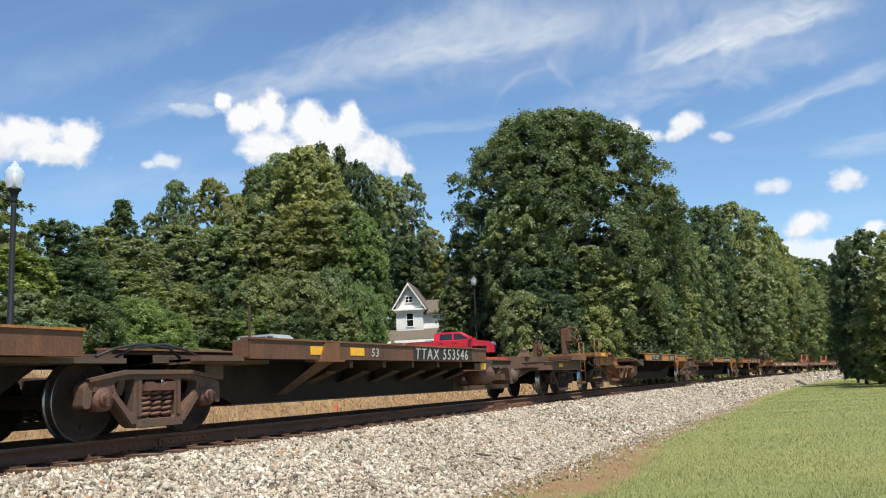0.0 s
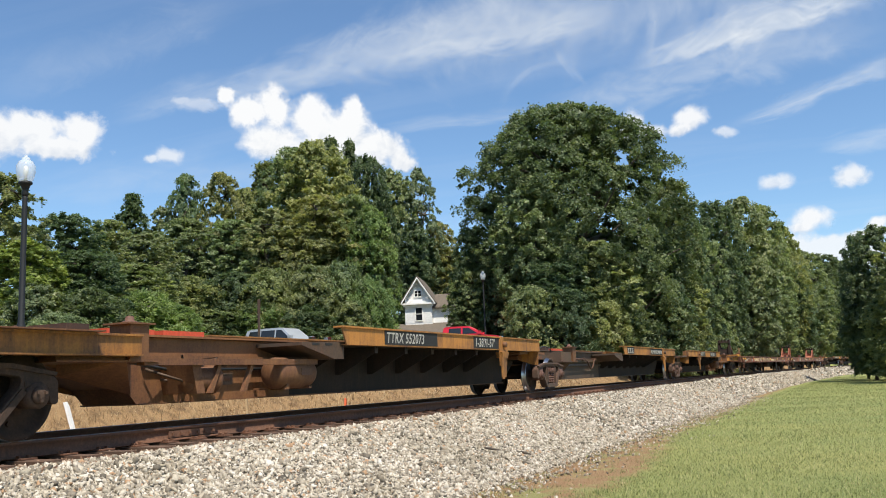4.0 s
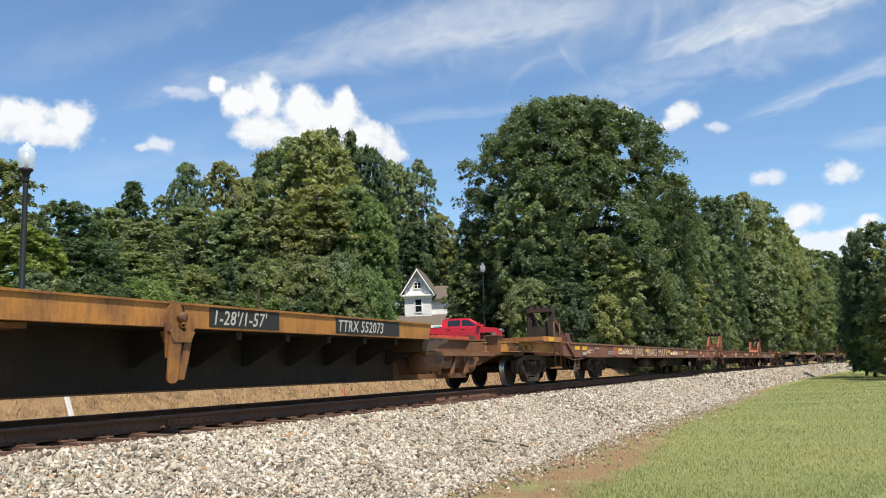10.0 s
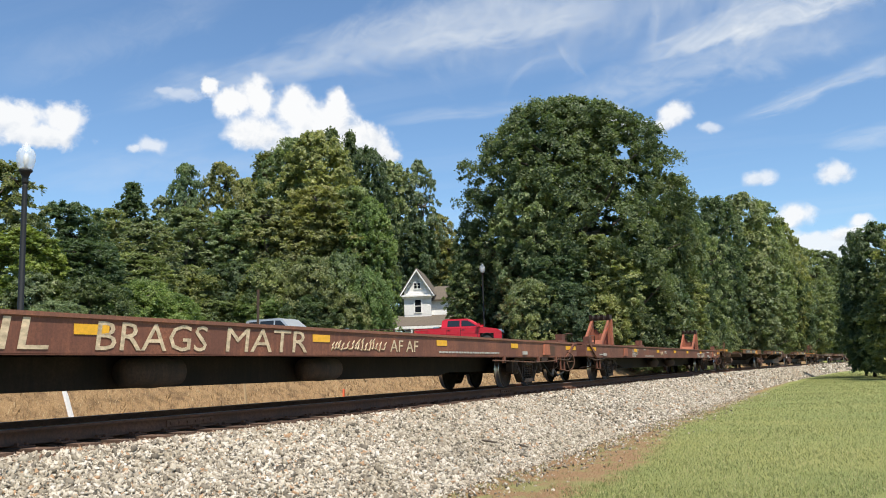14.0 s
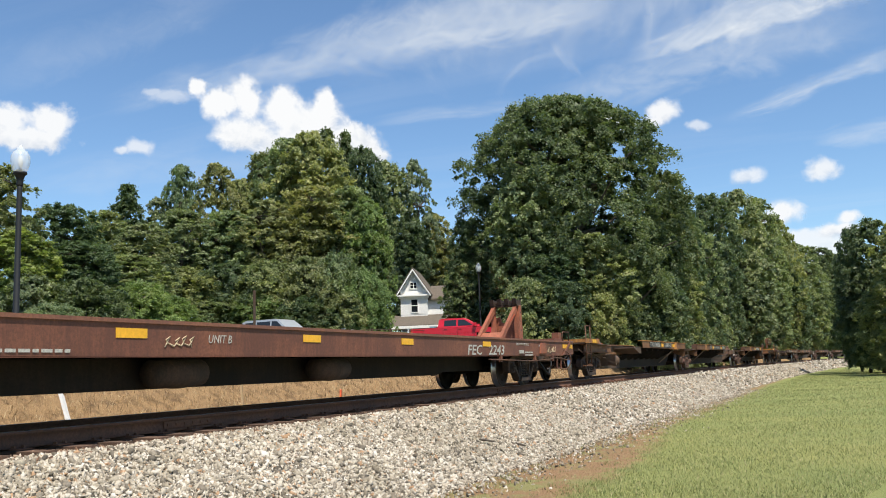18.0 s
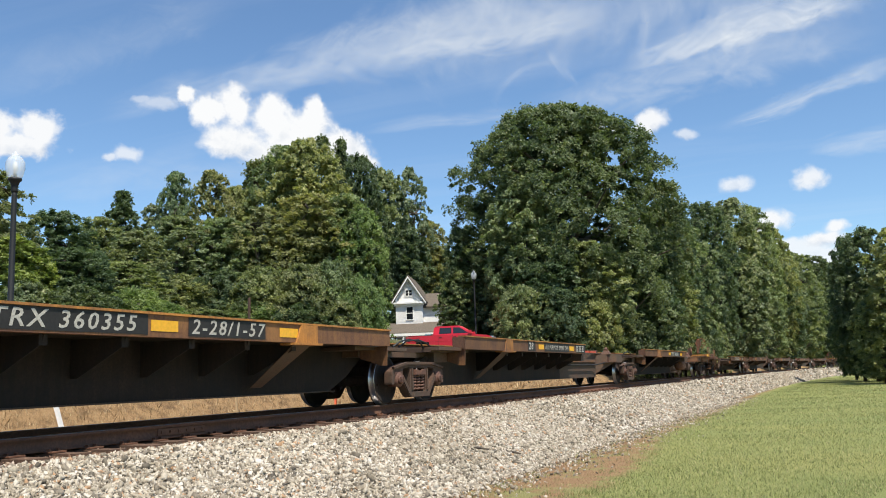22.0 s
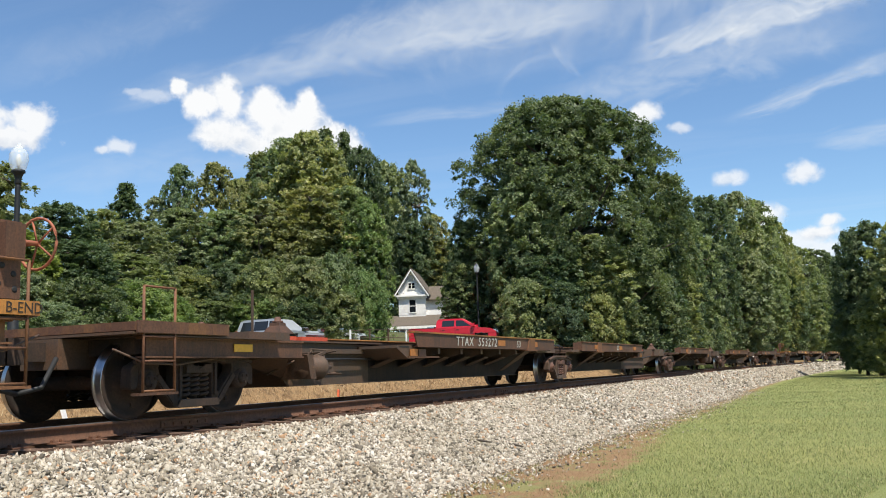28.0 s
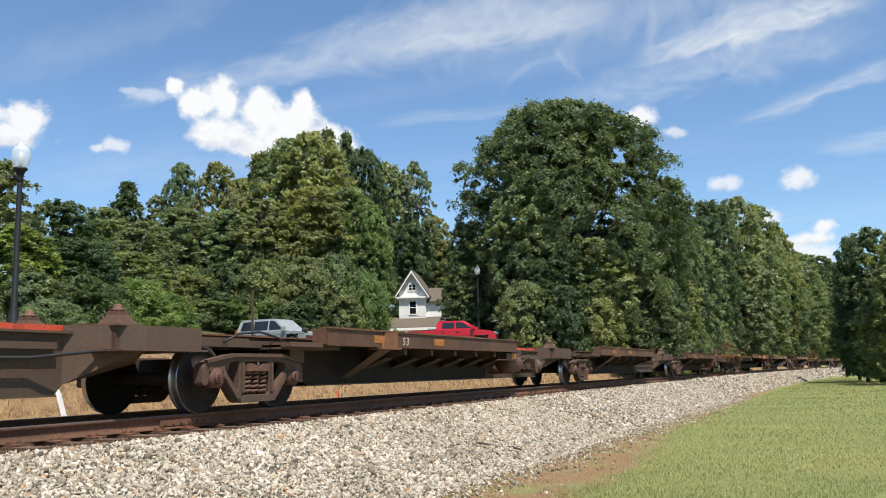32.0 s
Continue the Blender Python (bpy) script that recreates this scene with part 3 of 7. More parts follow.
BALLAST = ballast_material("pale_granite_ballast", [(0.0, (0.085, 0.072, 0.053)), (0.14, (0.225, 0.192, 0.144)), (0.40, (0.39, 0.338, 0.254)), (0.72, (0.52, 0.46, 0.36)), (0.88, (0.64, 0.58, 0.48)), (0.95, (0.70, 0.65, 0.56)), (0.96, (0.44, 0.28, 0.16))])
RUSTY_BALLAST = ballast_material("rust_stained_ballast", [(0.0, (0.085, 0.048, 0.030)), (0.4, (0.20, 0.115, 0.070)), (0.75, (0.34, 0.225, 0.150)), (1.0, (0.50, 0.42, 0.33))])
build_ground()
build_bed()


# ---- track ----
def build_track():
    tie_mat = rusted("weathered_tie_timber", (0.120, 0.074, 0.050), rust=(0.165, 0.085, 0.050), amount=0.55, rough=0.97)
    track = tagged(new("railway_track"), "single track with rusty rails on timber ties", kind="structure")
    sect = ((-0.070, -0.172), (0.070, -0.172), (0.070, -0.160), (0.012, -0.145), (0.009, -0.052), (0.036, -0.040), (0.036, -0.006), (0.030, 0.0), (-0.030, 0.0), (-0.036, -0.006), (-0.036, -0.040), (-0.009, -0.052), (-0.012, -0.145), (-0.070, -0.160))
    stations = [-40, *np.arange(-20, 28, 12), *np.arange(28, 500, 6)]
    for side in (-0.755, 0.755):
        co, lo, n = [], [], len(sect)
        for s in stations:
            x, y, a = on_track(s)
            co += [(x - (side + u) * math.sin(a), y + (side + u) * math.cos(a), w) for u, w in sect]
        for i in range(len(stations) - 1):
            for j in range(n):
                lo += [i * n + j, (i + 1) * n + j, (i + 1) * n + (j + 1) % n, i * n + (j + 1) % n]
        ob = from_arrays("rail", co, 4, lo, RAIL, track)
        ob.data.materials.append(RAIL_TOP)
        for k, p in enumerate(ob.data.polygons):
            if k % n in (6, 7, 8):
                p.material_index = 1
    tie_me = part("tie", boxed(-0.115, 0.115, -1.30, 1.30, -0.36, -0.185), tie_mat, track, bevel=0.015)
    rng = random.Random(2)
    plate_bm = boxed(-0.10, 0.10, -0.19, 0.19, -0.185, -0.170)
    for dx in (-0.06, 0.06):
        for dy in (-0.10, 0.10):
            box(plate_bm, dx - 0.012, dx + 0.012, dy - 0.022, dy + 0.022, -0.17, -0.142)
    tp = part("tie_plate", plate_bm, RAIL, track)
    tp.matrix_basis = track_pose(-19.4) @ pose(0, -0.755, 0)
    tie_me.matrix_basis = track_pose(-19.4)
    s = -18.9
    while s < 62:
        o = new("tie", tie_me.data)
        o.parent, o.matrix_basis = track, track_pose(s) @ pose(0, rng.uniform(-0.07, 0.07), rng.uniform(-0.012, 0.0), 0, rng.uniform(-1, 1), rng.uniform(-2, 2))
        if 1 < s < 40:
            q = new("tie_plate", tp.data)
            q.parent, q.matrix_basis = track, track_pose(s) @ pose(0, -0.755, 0)
        s += 0.53
    # bolted joint bars on the web of the near rail
    for s in (9.2, 21.0):
        bm = boxed(-0.45, 0.45, -0.034, -0.012, -0.135, -0.055)
        for k in range(6):
            box(bm, -0.40 + 0.155 * k, -0.36 + 0.155 * k, -0.05, -0.034, -0.112, -0.078)
        j = part("joint_bar", bm, RAIL, track)
        j.matrix_basis = track_pose(s) @ pose(0, -0.755, 0)


build_track()


# ---- trees ----
LEAF_DARK = leafy("deep_green_leaves", (0.070, 0.098, 0.052), (0.165, 0.204, 0.106), (0.30, 0.31, 0.18))
LEAF_MID = leafy("mid_green_leaves", (0.120, 0.156, 0.082), (0.305, 0.345, 0.182), (0.46, 0.46, 0.29))
LEAF_WARM = leafy("yellowing_green_leaves", (0.132, 0.150, 0.078), (0.310, 0.325, 0.172), (0.46, 0.41, 0.24), 0.04)
LEAF_BRIGHT = leafy("bright_maple_leaves", (0.110, 0.155, 0.052), (0.275, 0.345, 0.125), (0.42, 0.45, 0.20))
LEAF_BLUISH = leafy("dull_blue_green_leaves", (0.122, 0.152, 0.098), (0.295, 0.328, 0.215), (0.52, 0.52, 0.40))
BARK = rusted("grey_brown_bark", (0.15, 0.125, 0.098), rust=(0.08, 0.062, 0.046), amount=0.5, rough=0.95)


def crown_arrays(seed, spread, z0, z1, boughs, sprays, leaves, size, widest=0.42, power=2.2, foot=0.62, bulk=0.12, droop=0.15, hollow=0.38):
    """A crown in three orders: boughs over a lumpy envelope, sprays over each bough, leaves laid on each spray.
    Returns the leaves' corners and the places of the boughs."""
    rng = np.random.default_rng(seed)
    t = rng.beta(1.15, 1.05, boughs)
    az = np.arange(boughs) * 2.39996 + rng.normal(0, 0.35, boughs)
    up_part = np.where(t > widest, (t - widest) / (1 - widest), (widest - t) / widest * (1 - foot ** power) ** (1 / power))
    prof = np.clip(1 - np.abs(up_part) ** power, 0.004, 1) ** (1 / power)
    deep = rng.random(boughs) < hollow
    rad = np.where(deep, rng.uniform(0.1, 0.8, boughs), rng.uniform(0.82, 1.0, boughs))
    rad *= 1 + 0.13 * np.sin(3 * az + seed) * np.cos(7 * t + 2 * seed) + 0.09 * np.sin(5 * az + 11 * t + seed)
    cen = np.stack([np.cos(az) * prof * rad, np.sin(az) * prof * rad, t], -1)
    br = bulk * rng.uniform(0.6, 1.35, boughs)
    tall = (z1 - z0) / spread
    cen[:, 2] *= tall
    br = np.minimum(br, 0.16 * tall)
    out = np.stack([np.cos(az) * prof, np.sin(az) * prof, np.where(t > widest, 1.1 * (t - widest) / (1 - widest), -0.35 * (widest - t) / widest)], -1)
    out /= np.linalg.norm(out, axis=1, keepdims=True) + 1e-6
    # sprays sit on the outer and upper side of their bough
    nb = boughs * sprays
    b = np.repeat(np.arange(boughs), sprays)
    e = rng.normal(size=(nb, 3)) * 0.75 + out[b] * 0.75 + [0, 0, 0.35]
    e /= np.linalg.norm(e, axis=1, keepdims=True)
    e[:, 2] = np.where(e[:, 2] < 0, e[:, 2] * 0.6, e[:, 2])
    sc = cen[b] + e * (br[b] * rng.uniform(0.55, 1.2, nb))[:, None] * [1, 1, 0.85]
    sr = br[b] * rng.uniform(0.35, 0.8, nb)
    sn = e * 0.7 + [-0.1, -0.12, 0.5] + rng.normal(size=(nb, 3)) * 0.45
    sn /= np.linalg.norm(sn, axis=1, keepdims=True)
    sx = np.cross(sn, rng.normal(size=(nb, 3)))
    sx /= np.linalg.norm(sx, axis=1, keepdims=True)
    sy = np.cross(sn, sx)
    nl = nb * leaves
    k = np.repeat(np.arange(nb), leaves)
    ang, rr = rng.uniform(0, 2 * np.pi, nl), np.sqrt(rng.random(nl)) * sr[k] * rng.uniform(0.7, 1.35, nl)
    p = sc[k] + sx[k] * (np.cos(ang) * rr)[:, None] + sy[k] * (np.sin(ang) * rr * 0.8)[:, None] + sn[k] * rng.normal(0, 0.3, nl)[:, None] * sr[k][:, None]
    p[:, 2] -= droop * rr * rr / (sr[k] + 1e-6)
    lim = np.quantile(np.abs(p[:, :2]), 0.992)
    lo, hi = np.quantile(p[:, 2], 0.002), np.quantile(p[:, 2], 0.9985)

    def place(q):
        return np.stack([q[:, 0] / lim * spread, q[:, 1] / lim * spread, z0 + (q[:, 2] - lo) / (hi - lo) * (z1 - z0)], -1)
    p, cen = place(p), place(cen)
    nrm = sn[k] + rng.normal(size=(nl, 3)) * 0.5
    nrm /= np.linalg.norm(nrm, axis=1, keepdims=True)
    tt = np.cross(nrm, rng.normal(size=(nl, 3)))
    tt /= np.linalg.norm(tt, axis=1, keepdims=True)
    u = np.cross(nrm, tt)
    s = (size * rng.uniform(0.55, 1.35, nl) * np.where(deep[b[k]], 1.7, 1.0))[:, None]
    co = np.stack([p - tt * s, p + u * s * 0.72 + tt * s * 0.3, p - u * s * 0.6 + tt * s * 0.65], 1)
    return co.reshape(-1, 3), cen


def build_tree(name, seed, h, spread, leaf_mat, label, boughs=480, sprays=5, leaves=19, size=0.082, base=0.05, trunk=None, limbs=22, **shape):
    """A tree at the origin: a tapered trunk with limbs, and a crown of leaves."""
    t = thing(name, pose(0, 0, 0), label, "tree" if name == "tree" else "shrub")
    rng = random.Random(seed)
    r0 = trunk or 0.016 * h
    co, cen = crown_arrays(seed, spread, h * base, h, boughs, sprays, leaves, size, **shape)
    from_arrays("crown", co, 3, np.arange(len(co)), leaf_mat, t)
    bm = bmesh.new()
    bend = [(rng.uniform(-0.015, 0.015) * h * k, rng.uniform(-0.015, 0.015) * h * k, h * 0.88 * k / 6) for k in range(7)]
    tube(bm, [(0, 0, -0.4), *bend[1:]], [r0 * 1.3, r0, r0 * 0.88, r0 * 0.72, r0 * 0.52, r0 * 0.32, r0 * 0.1], 8)
    part("trunk", bm, BARK, t)
    bm = bmesh.new()
    for k in range(min(limbs, boughs)):
        c = Vector(cen[k * max(1, boughs // limbs)])
        b = Vector(min(bend, key=lambda q: abs(q[2] - (c.z - 0.45 * (c.x ** 2 + c.y ** 2) ** 0.5))))
        mid = b.lerp(c, 0.5) + Vector((0, 0, -0.03 * h))
        tube(bm, [b, mid, c], [r0 * 0.40, r0 * 0.22, r0 * 0.06], 5, cap=False)
    tagged(part("branchwork", bm, BARK, t), kind="stuff")
    return t


def build_woods():
    rng = random.Random(11)
    kinds = [build_tree("tree", 20, 10.0, 2.3, LEAF_MID, "broadleaf tree in dense mid-green summer leaf"),
             build_tree("tree", 21, 10.0, 2.4, LEAF_DARK, "dark green tree with a dense rounded crown", 500, 5, 19, power=2.6, hollow=0.38),
             build_tree("tree", 22, 10.0, 2.2, LEAF_WARM, "yellowing green tree with a loose uneven crown", 440, 5, 19, bulk=0.115, droop=0.4),
             build_tree("tree", 23, 10.0, 1.25, LEAF_DARK, "slender dark green tree above the wood", 340, 5, 18, 0.07, bulk=0.20, power=1.7, widest=0.38),
             build_tree("tree", 24, 10.0, 2.1, LEAF_BLUISH, "feathery dull green tree with thin sprays", 520, 5, 17, 0.066, bulk=0.095, hollow=0.42),
             build_tree("tree", 25, 10.0, 2.3, LEAF_BRIGHT, "bright green maple at the edge of the wood", 420, 5, 20, 0.09, bulk=0.13)]
    bushes = [build_tree("shrub", 60 + i, 5.0, 2.4, mt, lab, 280, 5, 17, 0.07, 0.0, foot=0.85, widest=0.35, bulk=0.14)
              for i, (mt, lab) in enumerate(((LEAF_MID, "leafy mid-green shrub on the bank"), (LEAF_DARK, "dark green overgrown shrub by the wood"), (LEAF_BRIGHT, "bright green sapling thicket by the wood"), (LEAF_WARM, "yellow-green sapling thicket by the wood")))]
    used = set()

    def plant(spots, protos, height, spread, group):
        for x, y, top, half, kind in spots:
            g = ground_z(x, y)
            p = protos[kind % len(protos)]
            k = (top - g) / height
            w = half / spread[kind % len(spread)] * rng.uniform(0.97, 1.08)
            m = pose(x, y, g, 0, 0, rng.uniform(0, 360)) @ Matrix.Diagonal((w, w, k, 1))
            if p in used:
                ob = copy_thing(p, m @ Matrix.Diagonal((1 / p.scale.x, 1 / p.scale.y, 1 / p.scale.z, 1)))
            else:
                used.add(p)
                p.matrix_basis, ob = m, p
            tagged(ob, group=group)

    wide = (2.3, 2.4, 2.2, 1.25, 2.1, 2.3)
    plant(WOODS_SKYLINE, kinds, 10.0, wide, "wood behind the line")
    plant(WOODS_BODY, kinds, 10.0, wide, "wood behind the line")
    plant(WOODS_OAK, kinds, 10.0, wide, "trees round the oak")
    plant(WOODS_BEND, kinds, 10.0, wide, "wood along the bend")
    plant(WOODS_LAWN, kinds, 10.0, wide, "trees on the lawn")
    mix = (0, 1, 3, 3, 0, 2)
    plant([(x, y, z, hw, mix[k]) for x, y, z, hw, k in WOODS_EDGE], bushes, 5.0, (2.4,), "shrubs at the wood's edge")
    plant([(x, y, ground_z(x, y) + z, 2.0, i % 2) for i, (x, y, z) in enumerate(OAK_SKIRT)], bushes, 5.0, (2.4,), "undergrowth below the oak")
    bend = []
    for i in range(34):
        x, y, a = on_track(72 + i * 6.5)
        off = 5.2 + 2.4 * rng.random() + (3.5 if i % 2 else 0)
        bend.append((x - off * math.sin(a), y + off * math.cos(a), ground_z(x, y + off) + rng.uniform(3.5, 6.5), rng.uniform(2.0, 2.9), rng.choice((0, 1, 1, 3))))
    plant(bend, bushes, 5.0, (2.4,), "undergrowth along the bend")
    plant([(x, y, z, 2.4, 1) for x, y, z in LAWN_SHRUBS], bushes, 5.0, (2.4,), "shrubs on the lawn")
    oak = build_tree("tree", 5, 19.4, 8.3, LEAF_DARK, "huge spreading oak with a dense dark green crown", 1900, 6, 20, 0.112, 0.0,
                     trunk=0.6, limbs=40, widest=0.42, power=2.15, foot=0.86, bulk=0.066, hollow=0.36)
    g = ground_z(60.3, 17.15)
    oak.matrix_basis = pose(60.3, 17.15, g, 0, 0, 25) @ Matrix.Diagonal((1, 1, (19.6 - g) / 19.4, 1))


OAK_SKIRT = [(61.2, 24.6, 4.5), (58.3, 21.6, 4.6), (51.4, 17.2, 4.6), (52.2, 15.4, 4.8), (53.8, 13.8, 4.5), (57.6, 12.9, 4.4), (62.9, 12.4, 4.6), (68.1, 11.9, 4.9), (75.2, 11.6, 5.2), (82.0, 11.4, 5.4), (88.0, 11.2, 5.4), (67.0, 27.5, 3.6)]
LAWN_SHRUBS = [(69, -8.5, 4.0), (64, -9.5, 3.6), (73, -10.5, 4.2), (86, -7.5, 4.8), (56, -9.5, 3.6), (78, -7.0, 4.8)]
build_woods()


# ---- the train ----
TRAIN = []          # (thing, start of its place along the train, its second support or None)
WHEELSETS = []      # (wheelset part, place along the train)
SPEED = (118.3095, 12.1685, -2.7260, -1.8460, 0.4670)


def travelled(t):
    """How far the train has rolled towards -x, in metres, counted from 16 s."""
    u = (t - 16.0) / 16.0
    return sum(c * u ** (i + 1) for i, c in enumerate(SPEED))


def ring_coil(bm, x, y, z0, z1, r, turns, wire):
    pts = [(x + r * math.cos(a), y + r * math.sin(a), z0 + (z1 - z0) * a / (2 * math.pi * turns)) for a in np.linspace(0, 2 * math.pi * turns, turns * 9 + 1)]
    tube(bm, pts, wire, 5)


def rounded(points, r=0.03, n=3):
    """A polygon with its corners cut round."""
    out = []
    k = len(points)
    for i in range(k):
        p, a, b = Vector(points[i]), Vector(points[i - 1]), Vector(points[(i + 1) % k])
        da, db = (a - p), (b - p)
        ra, rb = min(r, da.length * 0.45), min(r, db.length * 0.45)
        s, e = p + da.normalized() * ra, p + db.normalized() * rb
        for q in range(n + 1):
            t = q / n
            out.append(tuple((1 - t) ** 2 * s + 2 * t * (1 - t) * p + t * t * e))
    return out


AXLE, RADIUS = 0.89, 0.457


def build_bogie(frame_mat, cap_mat, label):
    """A freight bogie at its centre: two side frames, bolster, springs, two wheelsets."""
    t = thing("bogie", pose(0, 0, 0), label, "bogie", "bogies of the train")
    outline = rounded([(-1.16, 0.62), (-0.98, 0.70), (-0.55, 0.775), (0.55, 0.775), (0.98, 0.70), (1.16, 0.62), (1.17, 0.36), (1.06, 0.36), (1.03, 0.56), (0.77, 0.56), (0.74, 0.45), (0.46, 0.15), (0.37, 0.11), (-0.37, 0.11), (-0.46, 0.15), (-0.74, 0.45), (-0.77, 0.56), (-1.03, 0.56), (-1.06, 0.36), (-1.17, 0.36)], 0.05)
    holes = [rounded([(-0.28, 0.67), (0.28, 0.67), (0.29, 0.215), (-0.29, 0.215)], 0.04), rounded([(0.39, 0.69), (0.71, 0.65), (0.69, 0.54), (0.41, 0.26)], 0.05), rounded([(-0.39, 0.69), (-0.41, 0.26), (-0.69, 0.54), (-0.71, 0.65)], 0.05)]
    for y0, y1, s in ((-1.10, -0.94, -1), (0.94, 1.10, 1)):
        bm = bmesh.new()
        plate(bm, outline, holes, y0, y1)
        o = s * 1.10
        # raised rims along the top chord and the lower chord
        prism(bm, [(-1.1, 0.655), (-0.55, 0.735), (0.55, 0.735), (1.1, 0.655), (1.12, 0.69), (0.56, 0.785), (-0.56, 0.785), (-1.12, 0.69)], o - 0.035 if s < 0 else o - 0.02, o + 0.02 if s < 0 else o + 0.035)
        prism(bm, [(-0.37, 0.12), (0.37, 0.12), (0.34, 0.21), (-0.34, 0.21)], o - 0.06 if s < 0 else o - 0.02, o + 0.02 if s < 0 else o + 0.06)
        for sx in (-1, 1):
            prism(bm, [(sx * 0.37, 0.17), (sx * 0.45, 0.16), (sx * 0.76, 0.49), (sx * 0.70, 0.53)], o - 0.018 if s < 0 else o - 0.01, o + 0.01 if s < 0 else o + 0.018)
            box(bm, sx * 0.335 - 0.024, sx * 0.335 + 0.024, o - 0.03 if s < 0 else o - 0.01, o + 0.01 if s < 0 else o + 0.03, 0.25, 0.66)
        part("side_frame", bm, frame_mat, t, bevel=0.008)
        bm = bmesh.new()
        for cx in (-0.18, 0.0, 0.18):
            ring_coil(bm, cx, s * 1.03, 0.225, 0.535, 0.068, 5, 0.023)
        part("coil_spring", bm, cap_mat, t, "rusty stacked coil springs")
        bm = boxed(-0.26, 0.26, s * 1.02 - 0.10, s * 1.02 + 0.10, 0.535, 0.625)
        prism(bm, [(-0.25, 0.54), (0.25, 0.54), (0.23, 0.645), (0.13, 0.645), (0.0, 0.585), (-0.13, 0.645), (-0.23, 0.645)], s * 1.12 - 0.02, s * 1.12 + 0.02)
        part("bolster_end", bm, cap_mat, t, bevel=0.012)
        for sx in (-AXLE, AXLE):
            bm = bmesh.new()
            lathe(bm, [(0.02, s * 1.13), (0.135, s * 1.13), (0.135, s * 0.90), (0.02, s * 0.90)], "y", 18, (sx, 0, RADIUS))
            lathe(bm, [(0.02, s * 1.175), (0.075, s * 1.17), (0.095, s * 1.12), (0.02, s * 1.12)], "y", 14, (sx, 0, RADIUS))
            for a in range(3):
                b = a * 2.094 + 0.5
                c = Vector((sx + 0.055 * math.cos(b), s * 1.18, RADIUS + 0.055 * math.sin(b)))
                box(bm, c.x - 0.016, c.x + 0.016, c.y - 0.012, c.y + 0.012, c.z - 0.016, c.z + 0.016)
            part("bearing_cap", bm, cap_mat, t)
            part("bearing_adapter", boxed(sx - 0.15, sx + 0.15, s * 1.02 - 0.09, s * 1.02 + 0.09, 0.545, 0.60), cap_mat, t, bevel=0.01)
    part("bolster", prismed([(-0.24, 0.50), (0.24, 0.50), (0.24, 0.74), (-0.24, 0.74)], -0.93, 0.93), DARK_BOGIE, t, bevel=0.02)
    for sx in (-0.36, 0.36):
        part("brake_beam", tubed([(sx, -0.70, 0.38), (sx * 1.1, 0, 0.42), (sx, 0.70, 0.38)], 0.035), DARK_BOGIE, t)
    for sx in (-AXLE, AXLE):
        bm = bmesh.new()
        lathe(bm, [(0.075, -0.95), (0.095, -0.80), (0.085, 0.0), (0.095, 0.80), (0.075, 0.95)], "y", 14)
        ws = part("wheelset", bm, WHEEL, t)
        ws.matrix_basis = pose(sx, 0, RADIUS)
        for s in (-1, 1):
            bm = bmesh.new()
            # rim face, tread, flange, then the dished plate and hub
            prof = [(0.02, 0.845), (0.135, 0.85), (0.145, 0.80), (0.24, 0.775), (0.385, 0.80), (0.395, 0.822), (0.452, 0.822), (0.457, 0.81), (0.462, 0.735), (0.470, 0.725), (0.484, 0.712), (0.480, 0.695), (0.395, 0.69), (0.385, 0.73), (0.20, 0.74), (0.14, 0.70), (0.02, 0.70)]
            lathe(bm, [(a, s * b) for a, b in prof], "y", 36, mats=[0, 0, 0, 0, 0, 0, 1, 1, 1, 1, 0, 0, 0, 0, 0, 0])
            # small casting marks on the plate, so that the turning shows
            for k in range(2):
                c = k * math.pi + 0.4
                box(bm, 0.29 * math.cos(c) - 0.02, 0.29 * math.cos(c) + 0.02, s * 0.80 - 0.012, s * 0.80 + 0.012, 0.29 * math.sin(c) - 0.02, 0.29 * math.sin(c) + 0.02)
            part("wheel", bm, (WHEEL, TREAD), ws)
    return t


PROTO = {}


def add_bogie(s, dark=False):
    # bogies under end decks and flat cars get a darker colour for the shade
    key = "dark" if dark else "light"
    if key not in PROTO:
        PROTO[key] = ob = build_bogie(DARK_BOGIE if dark else BOGIE, DARK_BOGIE if dark else CAP_RUST,
                                      "freight bogie coloured dark for the shade under the car" if dark else "dusty grey-brown freight bogie with rusty bearings")
    else:
        ob = copy_thing(PROTO[key], pose(0, 0, 0))
    TRAIN.append((ob, s, None))
    return ob


def bars(bm, x, z, w, rows, h=0.035, gap=0.03, y=-1.385):
    """Unreadable stencil writing as short bars."""
    for r in range(rows):
        cx, zz = x, z - r * (h + gap)
        rng = random.Random(int(x * 100) + r)
        while cx < x + w:
            ww = rng.uniform(0.05, 0.16)
            box(bm, cx, min(cx + ww, x + w), y - 0.002, y + 0.002, zz, zz + h)
            cx += ww + 0.03


STYLES = {
    # side rail top, bottom, start and end from the platform-side bogie, colours
    "old": dict(top=1.20, low=0.92, a=1.45, b=10.30, rail=BROWN, lip=ORANGE_BROWN, spine=GREY_BROWN, tape=True),
    "yellow": dict(top=1.35, low=1.06, a=1.74, b=11.55, rail=YELLOW, lip=YELLOW, spine=GREY_BROWN, tape=False),
    "worn": dict(top=1.33, low=1.05, a=1.74, b=11.60, rail=DULL_YELLOW, lip=YELLOW, spine=GREY_BROWN, tape=True),
}


